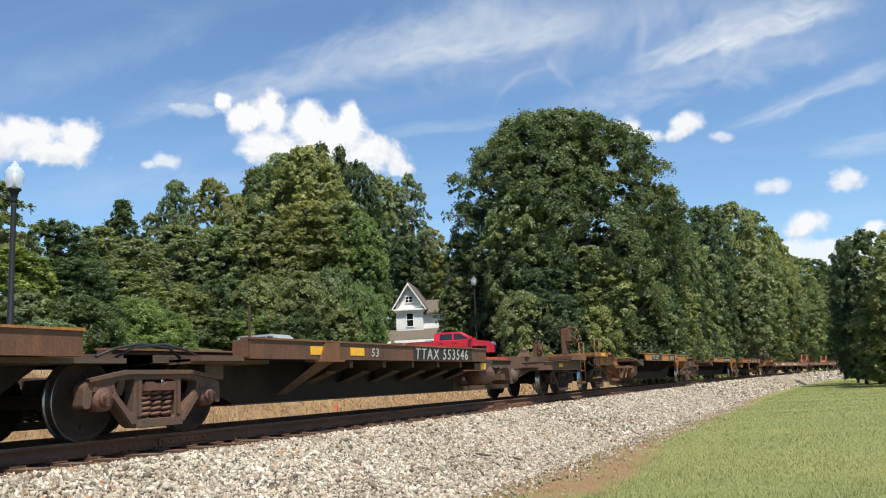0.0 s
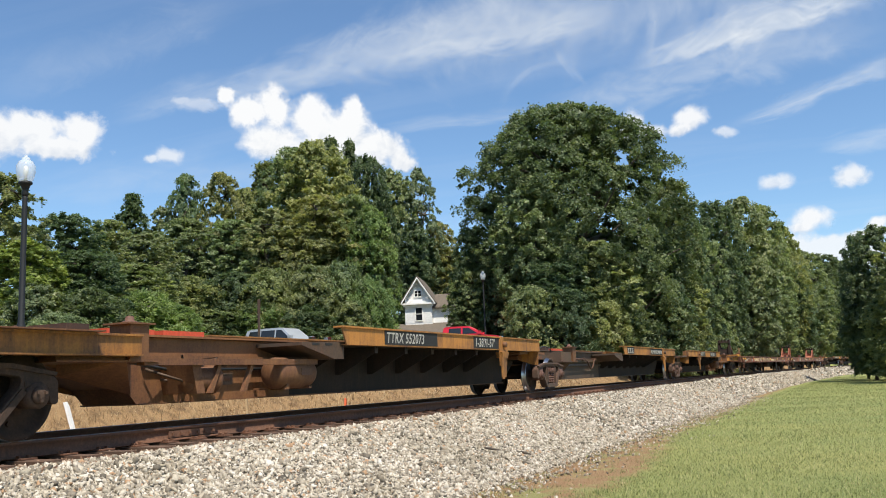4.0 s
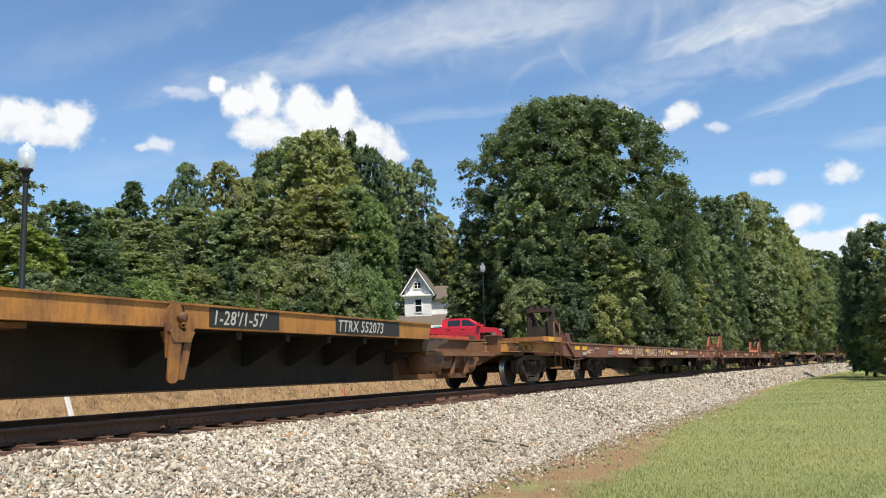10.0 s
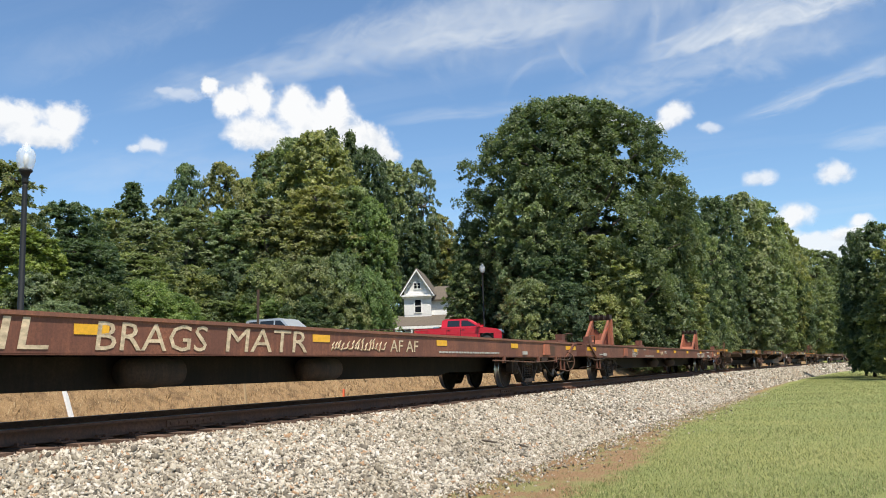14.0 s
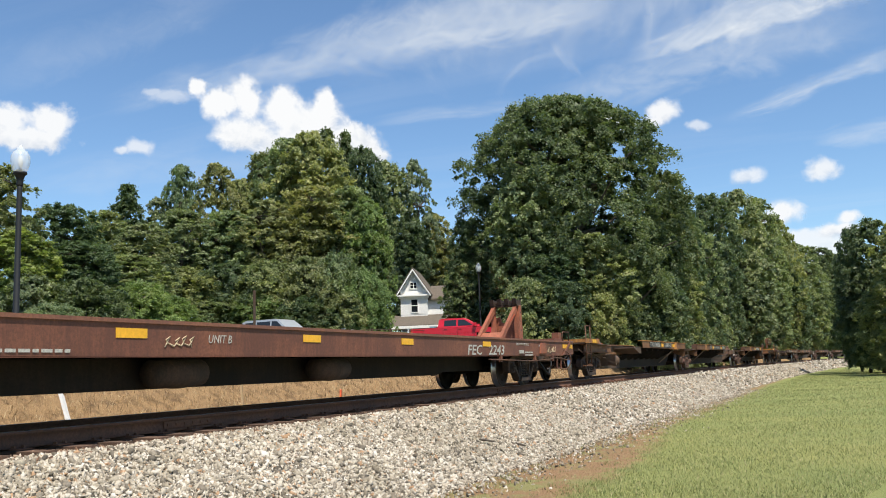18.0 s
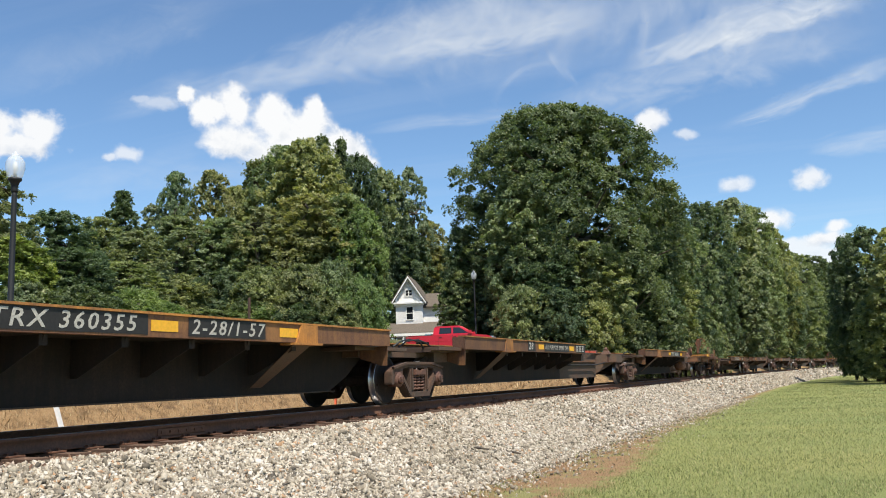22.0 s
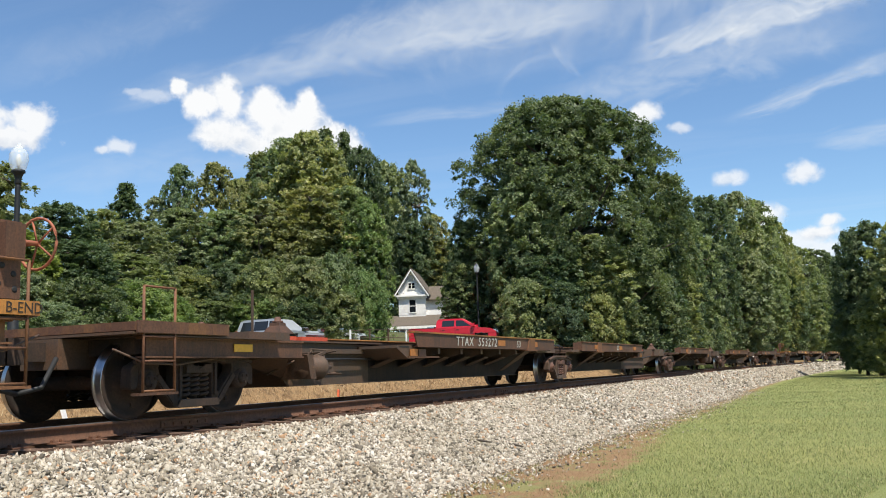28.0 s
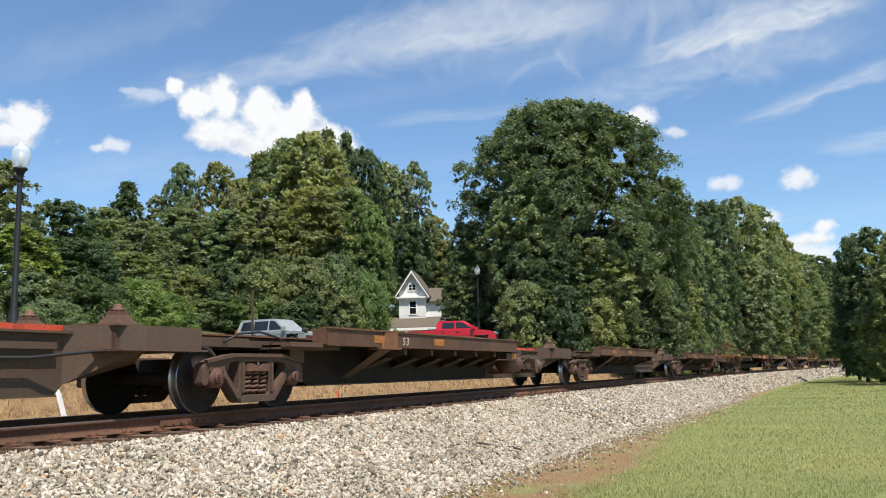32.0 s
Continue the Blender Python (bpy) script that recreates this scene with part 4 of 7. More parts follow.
def spine_unit(s0, s1, plat, style, label, writing=(), end_lead=False, end_trail=False, tank="", arms=False, brake=False, lip=None, spine=None, tapes=None):
    """One unit of an articulated spine car between two bogies. plat says at which end the wheel platform lies."""
    st, L = dict(STYLES[style]), s1 - s0
    st["spine"] = spine or st["spine"]
    car = thing("spine_car", pose(0, 0, 0), label, "freight car", "units of the spine train")
    TRAIN.append((car, s0, s1))
    mir = plat == "trail"

    def X(u):
        return L - u if mir else u

    def span(u0, u1):
        a, b = X(u0), X(u1)
        return (a, b) if a < b else (b, a)

    top, low, pa, pb = st["top"], st["low"], st["a"], st["b"]
    sp_top = low + 0.07
    lipm = lip or st["lip"]
    # the spine: a deep box, cut away over both bogies, with bottom flange and rib
    bm = bmesh.new()
    cut_at = pb + 0.15
    prism(bm, [(X(-0.2), sp_top), (X(cut_at), sp_top), (X(cut_at), 0.30), (X(2.3), 0.30), (X(1.7), 0.55), (X(1.2), 0.86), (X(-0.2), 0.86)], -0.45, 0.45)
    # the beam below the platform takes the shade-darkened colour; open_spine the plain one
    body = part("spine_beam", bm, SHADED_STEEL, car, bevel=0.012)
    bm = bmesh.new()
    prism(bm, [(X(cut_at), sp_top), (X(L + 0.2), sp_top + 0.02), (X(L + 0.2), 0.86), (X(L - 1.25), 0.86), (X(L - 2.75), 0.50), (X(L - 2.95), 0.30), (X(cut_at), 0.30)], -0.452, 0.452)
    part("open_spine", bm, st["spine"], car, "weathered open end of the spine", bevel=0.012)
    bm = bmesh.new()
    a, b = span(2.2, L - 2.95)
    box(bm, a, b, -0.50, 0.50, 0.285, 0.305)
    part("bottom_flange", bm, st["spine"], body)
    a, b = span(pb - 0.3, L - 0.2)
    part("top_flange", boxed(a, b, -0.53, 0.53, sp_top + 0.012, sp_top + 0.04), st["spine"], body)
    a, b = span(pb - 0.2, L - 3.0)
    for s in (-1, 1):
        part("side_rib", boxed(a, b, min(s * 0.45, s * 0.54), max(s * 0.45, s * 0.54), 0.82, 0.90), DULL_YELLOW if style == "worn" else st["spine"], body, bevel=0.008)
    # side rails of the wheel platform with an in-turned top lip and slanted ends
    for s in (-1, 1):
        cut = pa + 2.72
        runs = [(pa, pb, True)] if not arms else [(pa, cut - 0.10, False), (cut + 0.10, pb, True)]
        for u0, u1, slant in runs:
            a, b = X(u0), X(u1)
            way = 1 if a < b else -1
            k = 0.13 * way if slant else 0.05 * way
            k0 = 0.06 * way if u0 > pa else 0.0
            y0, y1 = sorted((s * 1.38, s * 1.355))
            bm = bmesh.new()
            prism(bm, [(a + k0, low), (b - k, low), (b, top - 0.015), (a, top - 0.015)], y0, y1)
            prism(bm, [(a + k0, low), (b - k, low), (b - k, low + 0.02), (a + k0, low + 0.02)], *(sorted((s * 1.355, s * 1.25))))
            rail = part("side_rail", bm, st["rail"], car, bevel=0.004)
            q = sorted((a, b))
            part("top_lip", boxed(q[0] - 0.012, q[1] + 0.012, *sorted((s * 1.405, s * 1.22)), top - 0.015, top + 0.012), lipm, rail, bevel=0.005)
            part("rail_end", boxed(a - 0.012, a + 0.012, *sorted((s * 1.352, s * 1.10)), low + 0.021, top - 0.016), st["rail"], rail)
        if style != "old":
            # the downward plate that closes the platform next to the bogie
            gx = X(pa + 0.06)
            part("end_gusset", prismed([(s * 1.36, low - 0.002), (s * 0.80, low - 0.002), (s * 0.80, low - 0.20), (s * 1.22, low - 0.34), (s * 1.34, low - 0.34)], gx - 0.012, gx + 0.012, "x"), st["rail"], car)
        # gussets from the rail in to the spine
        n = 6 if style == "old" else 7
        for i in range(n):
            gx = X(pa + 2.9 + (pb - pa - 3.05) * i / (n - 1))
            bm = bmesh.new()
            prism(bm, [(s * 1.30, low - 0.002), (s * 0.452, low - 0.002), (s * 0.452, 0.60), (s * 0.56, 0.60), (s * 1.27, low - 0.10)], gx - 0.008, gx + 0.008, "x")
            box(bm, gx - 0.055, gx + 0.055, *sorted((s * 1.262, s * 1.278)), low - 0.12, low - 0.002)
            if style == "old":
                prism(bm, [(s * 0.50, 0.56), (s * 0.98, low - 0.19), (s * 0.98, low - 0.17), (s * 0.50, 0.58)], gx - 0.30, gx + 0.02, "x")
            part("gusset", bm, SHADED_STEEL if style != "old" else GREY_BROWN, car)
        # the broad sloping leg under the stiff bay of the platform
        gx = X(pa + (2.05 if style == "old" else 2.72))
        if arms:
            arm = bmesh.new()
            # hooked upright, pivot plate and the hanging foot with its rounded end
            prism(arm, [(gx - 0.22, low - 0.36), (gx - 0.10, low - 0.36), (gx + 0.05, low + 0.10), (gx + 0.02, top - 0.02), (gx - 0.10, top + 0.03), (gx - 0.20, top - 0.06), (gx - 0.24, low + 0.02)], *sorted((s * 1.385, s * 1.41)))
            prism(arm, [(gx + 0.12, low + 0.12), (gx + 0.26, low + 0.12), (gx + 0.26, low + 0.02), (gx + 0.08, low - 0.62), (gx + 0.0, low - 0.62)], *sorted((s * 1.395, s * 1.42)))
            prism(arm, rounded([(gx - 0.20, low - 0.02), (gx + 0.02, low - 0.02), (gx - 0.07, low - 0.66), (gx - 0.24, low - 0.66)], 0.07), *sorted((s * 1.425, s * 1.45)))
            prism(arm, [(gx - 0.22, low - 0.05), (gx + 0.22, low - 0.05), (gx + 0.14, low - 0.18), (gx - 0.16, low - 0.18)], *sorted((s * 1.30, s * 1.46)))
            arm_ob = part("folding_pedestal", arm, YELLOW, car, "yellow folding container pedestal", bevel=0.008)
            bm = bmesh.new()
            lathe(bm, [(0.02, s * 1.39), (0.06, s * 1.39), (0.06, s * 1.49), (0.02, s * 1.49)], "y", 12, (gx, 0, low + 0.12))
            part("pivot_pin", bm, st["spine"], arm_ob)
        else:
            bm = bmesh.new()
            prism(bm, [(gx - 0.30, low - 0.01), (gx + 0.28, low - 0.01), (gx + 0.28, top - 0.02), (gx - 0.16, top - 0.02)], *sorted((s * 1.382, s * 1.41)))
            box(bm, gx - 0.42, gx + 0.36, *sorted((s * 1.2, s * 1.45)), low - 0.035, low - 0.005)
            part("rail_bracket", bm, ORANGE_BROWN if style == "old" else lipm, rail, bevel=0.006)
            bm = bmesh.new()
            d = -0.20
            lo = [(gx - 0.24, s * 1.30, low - 0.035), (gx + 0.24, s * 1.30, low - 0.035), (gx + 0.14 + d, s * 0.62, 0.42), (gx - 0.14 + d, s * 0.62, 0.42)]
            v = [bm.verts.new(p) for p in lo] + [bm.verts.new((p[0], p[1] - s * 0.03, p[2] - 0.012)) for p in lo]
            for f in ((0, 1, 2, 3), (7, 6, 5, 4), (0, 4, 5, 1), (1, 5, 6, 2), (2, 6, 7, 3), (3, 7, 4, 0)):
                bm.faces.new([v[i] for i in f])
            part("leg_plate", bm, st["spine"], car, bevel=0.004)
    a, b = span(pa + 0.03, pb - 0.03)
    part("deck_plate", boxed(a, b, -1.25, 1.25, low + 0.02, low + 0.045), SHADED_STEEL, car)
    # arms over the platform-side bogie
    a, b = span(-0.25, pa + 0.1)
    bm = boxed(a, b, -0.78, 0.78, 0.885, 0.985)
    a, b = span(0.55, pa + 0.8)
    box(bm, a, b, -1.12, 1.12, low - 0.06, low + 0.0)
    part("end_arm", bm, st["spine"], car, bevel=0.015)
    # the far end: shelf, corner posts with locating cones, bolster arms
    e = L - 2.3
    a, b = span(L - 2.15, L - 1.15)
    shelf = part("end_box", boxed(a, b, -1.06, 1.06, 0.82, 1.10), st["spine"], car, bevel=0.012)
    a, b = span(L - 2.62, L - 1.1)
    part("box_flange", boxed(a, b, -1.13, 1.13, 0.795, 0.818), st["spine"], shelf)
    for s in (-1, 1):
        bm = bmesh.new()
        if style == "yellow":
            # a box post with capping flanges
            cy = s * 0.96
            box(bm, X(e) - 0.15, X(e) + 0.15, *sorted((s * 0.80, s * 1.12)), 0.82, 1.235)
            box(bm, X(e) - 0.22, X(e) + 0.22, *sorted((s * 0.76, s * 1.16)), 1.235, 1.255)
            box(bm, X(e) - 0.19, X(e) + 0.19, *sorted((s * 0.78, s * 1.14)), 0.80, 0.825)
            peak = 1.256
        else:
            cy = s * 0.74
            lathe(bm, [(0.25, 1.10), (0.24, 1.12), (0.13, 1.23), (0.12, 1.275), (0.10, 1.28)], "z", 4, (X(e), cy, 0))
            bmesh.ops.rotate(bm, verts=bm.verts, cent=(X(e), cy, 0), matrix=Matrix.Rotation(radians(45), 3, "Z"))
            for f in bm.faces:
                f.smooth = False
            box(bm, X(e) - 0.15, X(e) + 0.15, *sorted((s * 0.62, s * 0.86)), 0.82, 1.10)
            peak = 1.281
        post = part("corner_post", bm, ORANGE_BROWN if style == "yellow" else BROWN, car, "squat steel pedestal with a locating cone")
        bm = bmesh.new()
        lathe(bm, [(0.09, peak), (0.085, peak + 0.025), (0.055, peak + 0.03), (0.05, peak + 0.07), (0.035, peak + 0.085), (0.012, peak + 0.09)], "z", 10, (X(e), cy, 0))
        part("locating_cone", bm, CAP_RUST, post)
        # haunch web sloping from the post down to the bottom of the spine
        bm = bmesh.new()
        v = [bm.verts.new(p) for p in ((X(e - 0.55), s * 0.455, 1.10), (X(e - 0.55), s * 0.455, 0.42), (X(e + 0.15), s * 1.06, 0.82), (X(e + 0.15), s * 1.06, 1.10), (X(e + 0.6), s * 0.455, 1.10), (X(e + 0.6), s * 0.455, 0.66))]
        for f in ((0, 1, 2, 3), (3, 2, 5, 4), (0, 3, 4), (1, 5, 2), (0, 4, 5, 1)):
            bm.faces.new([v[i] for i in f])
        part("haunch", bm, st["spine"], car, "flared box haunch at the end of the spine", bevel=0.008)
    a, b = span(L - 1.5, L + 0.35)
    bm = boxed(a, b, -0.70, 0.70, 0.89, 1.02)
    part("bolster_arm", bm, st["spine"], car, bevel=0.02)
    # hitch plates lying on the spine
    bm = bmesh.new()
    u0 = L - 4.3
    for k in range(2):
        a, b = span(u0 + k * 0.98, u0 + k * 0.98 + 0.82)
        box(bm, a, b, -0.40, 0.40, sp_top + 0.045, sp_top + 0.115)
    part("hitch_plate", bm, RED_BOX, car, "faded red folded trailer hitch", bevel=0.01)
    a, b = span(L - 2.3, L - 1.95)
    part("hitch_block", boxed(a, b, -0.32, 0.32, sp_top + 0.045, sp_top + 0.16), BROWN, car, bevel=0.02)
    # air pipes and hoses along the near side
    part("air_pipe", tubed([(X(pb + 0.2), -0.55, 0.72), (X(L - 3.4), -0.56, 0.72), (X(L - 2.6), -0.75, 0.80), (X(L - 1.2), -0.78, 0.84)], 0.022, 6), RUBBER, car)
    part("hose_loop", tubed([(X(0.9), -1.0, low + 0.02), (X(0.6), -1.0, low + 0.12), (X(0.2), -1.0, low + 0.18), (X(-0.3), -1.0, low + 0.14), (X(-0.55), -0.95, low + 0.02)], 0.018, 7), RUBBER, car)
    if style == "yellow" and not end_lead and not end_trail:
        # train pipe along the web with its sagging bend, bracket and valve
        q = pb + 0.9
        part("train_pipe", tubed([(X(q - 1.1), -0.58, 0.93), (X(q + 0.1), -0.58, 0.91), (X(q + 0.28), -0.60, 0.86), (X(q + 0.62), -0.62, 0.62), (X(q + 0.85), -0.62, 0.60), (X(q + 1.15), -0.60, 0.86), (X(q + 1.35), -0.58, 0.91), (X(L - 2.6), -0.58, 0.93)], 0.026, 7), BROWN, car)
        for k in (q - 0.8, q + 0.05, q + 1.5, q + 2.6):
            part("pipe_clamp", boxed(X(k) - 0.03, X(k) + 0.03, -0.62, -0.45, 0.87, 0.97), BROWN, car)
        part("angle_cock", boxed(X(q - 0.9) - 0.10, X(q - 0.9) + 0.10, -0.66, -0.56, 0.90, 1.0), BROWN, car, bevel=0.02)
    # aprons beyond the ends of the wheel platform
    d1 = 0.55 if style == "old" else 1.0
    bm = bmesh.new()
    prism(bm, [(X(pb - 0.2), low + 0.05), (X(pb + d1), low + 0.03), (X(pb + d1), low - 0.02), (X(pb + 0.1), low - 0.22), (X(pb - 0.2), low - 0.22)], -1.28, 1.28)
    apron = part("end_apron", bm, GREY_BROWN, car, bevel=0.006)
    for k in (0.25, 0.62):
        part("apron_slot", boxed(X(pb + d1 * k) - 0.10, X(pb + d1 * k) + 0.10, -1.284, -1.279, low - 0.012, low + 0.022), PATCH, apron)
    if not mir and not end_lead:
        a, b = span(0.55, pa - 0.02)
        part("bogie_apron", boxed(a, b, -1.30, 1.30, low - 0.03, low + 0.04), GREY_BROWN, car, bevel=0.01)
        part("apron_web", boxed(a + 0.5, b, -0.95, 0.95, low - 0.26, low - 0.032), GREY_BROWN, car)
    if tank == "barrel":
        bm = bmesh.new()
        c = X(pb + 0.75)
        lathe(bm, [(0.03, c - 0.50), (0.13, c - 0.49), (0.20, c - 0.45), (0.235, c - 0.37), (0.235, c + 0.37), (0.20, c + 0.45), (0.13, c + 0.49), (0.03, c + 0.50)], "x", 22, (0, -0.88, 0.64))
        tank_ob = part("air_tank", bm, CAP_RUST if style == "old" else ORANGE_BROWN, car, "rust-brown air reservoir tank")
        part("tank_plate", boxed(c - 0.02, c + 0.26, -1.118, -1.106, 0.60, 0.70), BROWN, tank_ob)
        for dx in (-0.3, 0.3):
            part("tank_strap", boxed(c + dx - 0.03, c + dx + 0.03, -1.06, -0.45, 0.40, 0.435), st["spine"], car)
    if tank:
        g = random.Random(int(s0))
        for k in range(9):
            x0 = X(pb + 2.0 + g.uniform(0, 1.1))
            part("brake_pipe", tubed([(x0, -0.50, g.uniform(0.5, 0.9)), (x0 + g.uniform(-0.4, 0.4), -0.86, g.uniform(0.45, 0.9)), (x0 + g.uniform(-0.7, 0.7), -0.52, g.uniform(0.45, 0.9))], 0.018, 5), GREY_BROWN, car)
        bm = bmesh.new()
        gear = ORANGE_BROWN if style == "yellow" else GREY_BROWN
        cx = X(pb + 2.75)
        lathe(bm, [(0.03, cx - 0.30), (0.15, cx - 0.29), (0.165, cx - 0.26), (0.165, cx + 0.16), (0.20, cx + 0.17), (0.20, cx + 0.22), (0.06, cx + 0.24), (0.05, cx + 0.55), (0.02, cx + 0.56)], "x", 16, (0, -0.86, 0.58))
        part("brake_cylinder", bm, gear, car)
        part("cylinder_cradle", prismed([(cx - 0.36, 0.78), (cx - 0.20, 0.78), (cx - 0.10, 0.40), (cx - 0.26, 0.40)], -1.02, -0.46), gear, car, bevel=0.01)
        if style == "yellow":
            a, b = span(pb + 0.3, L - 2.4)
            part("gear_beam", boxed(a, b, -1.10, -0.98, 0.76, 0.84), gear, car, bevel=0.01)
            for q in (pb + 0.9, pb + 1.9, pb + 2.6):
                part("beam_hanger", prismed([(X(q) - 0.02, 0.76), (X(q) + 0.05, 0.76), (X(q) - 0.13, 0.40), (X(q) - 0.20, 0.40)], -1.05, -0.99), gear, car)
        part("brake_valve", boxed(X(pb + 2.3) - 0.16, X(pb + 2.3) + 0.16, -0.90, -0.45, 0.50, 0.66), GREY_BROWN, car, bevel=0.03)
    # reflective tape and stencilled panels
    if st["tape"]:
        for u in tapes or ((pa + 1.5, pa + 3.95) if style == "old" else (pa + 2.95, pa + 5.55) if mir else (pa + 5.1, pa + 8.05)):
            a, b = span(u, u + 0.46)
            part("reflector", boxed(a, b, -1.386, -1.380, low + 0.07, low + 0.20), OLD_TAPE if style == "old" and s0 > 0 else REFLECT, car, "amber reflective tape")
    if style == "old":
        # two orange panels in a pocket below the rail
        for k in (0, 1):
            a, b = span(pb - 0.62 + k * 0.36, pb - 0.30 + k * 0.36)
            part("pocket_panel", boxed(a, b, -1.316, -1.302, low - 0.17, low - 0.035), BROWN if k == 0 else REFLECT if s0 < 0 else OLD_TAPE, car)
        a, b = span(pb - 1.25, pb + 0.12)
        part("pocket_frame", boxed(a, b, -1.31, -1.20, low - 0.20, low - 0.175), st["rail"], car)
    for text, x, z, size, lean, patch in writing:
        x = X(x) if not mir else L - x
        if patch:
            part("stencil_patch", boxed(x - 0.05, x + patch, -1.3855, -1.379, low + 0.025, top - 0.02), PATCH, car)
        if text == "logo":
            # a worn emblem: pale striped blocks on a dark panel
            for k in range(3):
                for q in range(4):
                    w = 0.24 if q in (0, 3) else 0.15
                    part("emblem_bar", boxed(x + 0.10 + k * 0.32 - w / 2, x + 0.10 + k * 0.32 + w / 2, -1.389, -1.387, low + 0.055 + q * 0.047, low + 0.087 + q * 0.047), STENCIL, car)
            continue
        lettering(text, size, x, -1.388, low + z, STENCIL, car, lean, 0.93 if style == "yellow" else 1.2 if size >= 0.2 else 1.0, "lettering", 0.003 if size >= 0.2 else 0.0, 1.08 if style == "yellow" else 1.22)
    # car ends: draft sill, coupler, crossover platform, ladder
    for at_end, sgn, x0 in ((end_lead, -1, 0.0), (end_trail, 1, L)):
        if not at_end:
            continue
        ln = at_end

        def E(d):
            return x0 + sgn * d
        a, b = sorted((E(-0.6), E(ln - 0.55)))
        sill = part("draft_sill", boxed(a, b, -0.30, 0.30, 0.62, 0.98), st["spine"], car, bevel=0.02)
        a, b = sorted((E(ln - 0.6), E(ln + 0.03)))
        bm = boxed(a, b, -0.11, 0.11, 0.72, 0.94)
        a, b = sorted((E(ln - 0.22), E(ln + 0.06)))
        box(bm, a, b, -0.19, 0.14, 0.68, 0.98)
        part("coupler", bm, DARK_BOGIE, sill, bevel=0.04)
        side = YELLOW if style == "yellow" else BROWN if style == "old" else ORANGE_BROWN
        # heavy side beams splayed over the end bogie
        for s in (-1, 1):
            o = [(E(-2.7), s * 0.46), (E(-2.2), s * 1.28), (E(ln - 0.85), s * 1.36), (E(ln - 0.85), s * 1.20), (E(-2.1), s * 1.10), (E(-2.5), s * 0.46)]
            bm = bmesh.new()
            prism(bm, o, low + 0.02, low + 0.045, "z")
            prism(bm, o, low - 0.20, low - 0.18, "z")
            prism(bm, [(E(-2.65), s * 0.47), (E(-2.2), s * 1.25), (E(ln - 0.9), s * 1.31), (E(ln - 0.9), s * 1.28), (E(-2.18), s * 1.22), (E(-2.62), s * 0.46)], low - 0.18, low + 0.02, "z")
            part("end_beam", bm, side, car, bevel=0.004)
        if style == "old":
            a, b = sorted((E(-0.9), E(-0.5)))
            part("reflector", boxed(a, b, -1.30, -1.292, low - 0.12, low - 0.02), REFLECT, car)
        elif at_end == end_trail:
            # warnings painted on the end beam
            lettering("DANGER", 0.12, E(-1.86), -1.273, low - 0.06, INK, car)
            if brake:
                lettering("B-END", 0.15, E(ln - 1.02), -1.453, low + 0.10, INK, car)
            else:
                lettering("A", 0.27, E(-0.62), -1.30, low - 0.16, INK, car)
            bm = bmesh.new()
            bars(bm, E(-2.1), low - 0.09, 0.95, 3, 0.022, 0.018, -1.27)
            part("warning_bars", bm, INK, car)
            part("lever_box", boxed(E(-0.95), E(-0.7), -1.34, -1.29, low - 0.13, low - 0.05), YELLOW, car, bevel=0.015)
        a, b = sorted((E(ln - 2.25), E(ln - 0.62)))
        over = DULL_YELLOW if style == "old" else YELLOW
        step = part("crossover_platform", boxed(a, b, -1.42, 1.42, low + 0.11, low + 0.21), over, car, bevel=0.01)
        part("toe_board", boxed(a, b, -1.45, -1.425, low + 0.08, low + 0.22), over, step, bevel=0.004)
        part("walkway", boxed(a - 0.02, b + 0.02, -1.40, 1.40, low + 0.07, low + 0.10), GREY_BROWN, car)
        # the closed deck over the end bogie, its stiffeners, and the dark gear under it
        a, b = sorted((E(-1.5), E(ln - 0.86)))
        part("end_deck", boxed(a, b, -1.41, 1.41, low + 0.047, low + 0.062), st["spine"], car)
        for k in range(4):
            q = E(-0.95 + k * (ln + 0.05) / 3.2)
            part("deck_stiffener", boxed(q - 0.03, q + 0.03, -1.20, -0.31, low - 0.15, low + 0.046), DARK_BOGIE, car)
        part("release_rod", tubed([(E(-0.3), -1.18, low - 0.2), (E(0.5), -1.22, low - 0.28), (E(ln - 0.9), -1.30, low - 0.26), (E(ln - 0.45), -1.25, low - 0.1)], 0.014, 5), GREY_BROWN, car)
        part("drop_step", boxed(*sorted((E(ln - 1.32), E(ln - 0.68))), -1.43, -1.30, low - 0.63, low - 0.60), side, car)
        lx = E(ln - 1.0)
        if style != "old":
            part("reflector", boxed(*sorted((E(ln - 1.85), E(ln - 1.4))), -1.456, -1.451, low + 0.10, low + 0.20), REFLECT, step)
        bm = bmesh.new()
        for dx in (-0.26, 0.26):
            tube(bm, [(lx + dx, -1.42, low - 0.60), (lx + dx, -1.42, low + 0.62)], 0.017, 6)
        for z in (-0.58, -0.24, 0.04, 0.62):
            tube(bm, [(lx - 0.26, -1.42, low + z), (lx + 0.26, -1.42, low + z)], 0.015, 6)
        part("ladder", bm, ORANGE_BROWN, car)
        part("air_hose", tubed([(E(ln - 0.5), -0.34, 0.75), (E(ln - 0.25), -0.40, 0.42), (E(ln + 0.05), -0.36, 0.36)], 0.03, 7), RUBBER, car)
        bx = E(ln - 0.5)
        if brake:
            stand = part("brake_stand", boxed(bx - 0.17, bx + 0.17, -0.82, -0.70, low + 0.30, low + 1.12), BROWN, car, "brown hand-brake housing on its stand", bevel=0.02)
            for dx, dz in ((-0.10, 0.45), (0.08, 0.56), (-0.06, 0.64), (0.10, 0.40)):
                bm = bmesh.new()
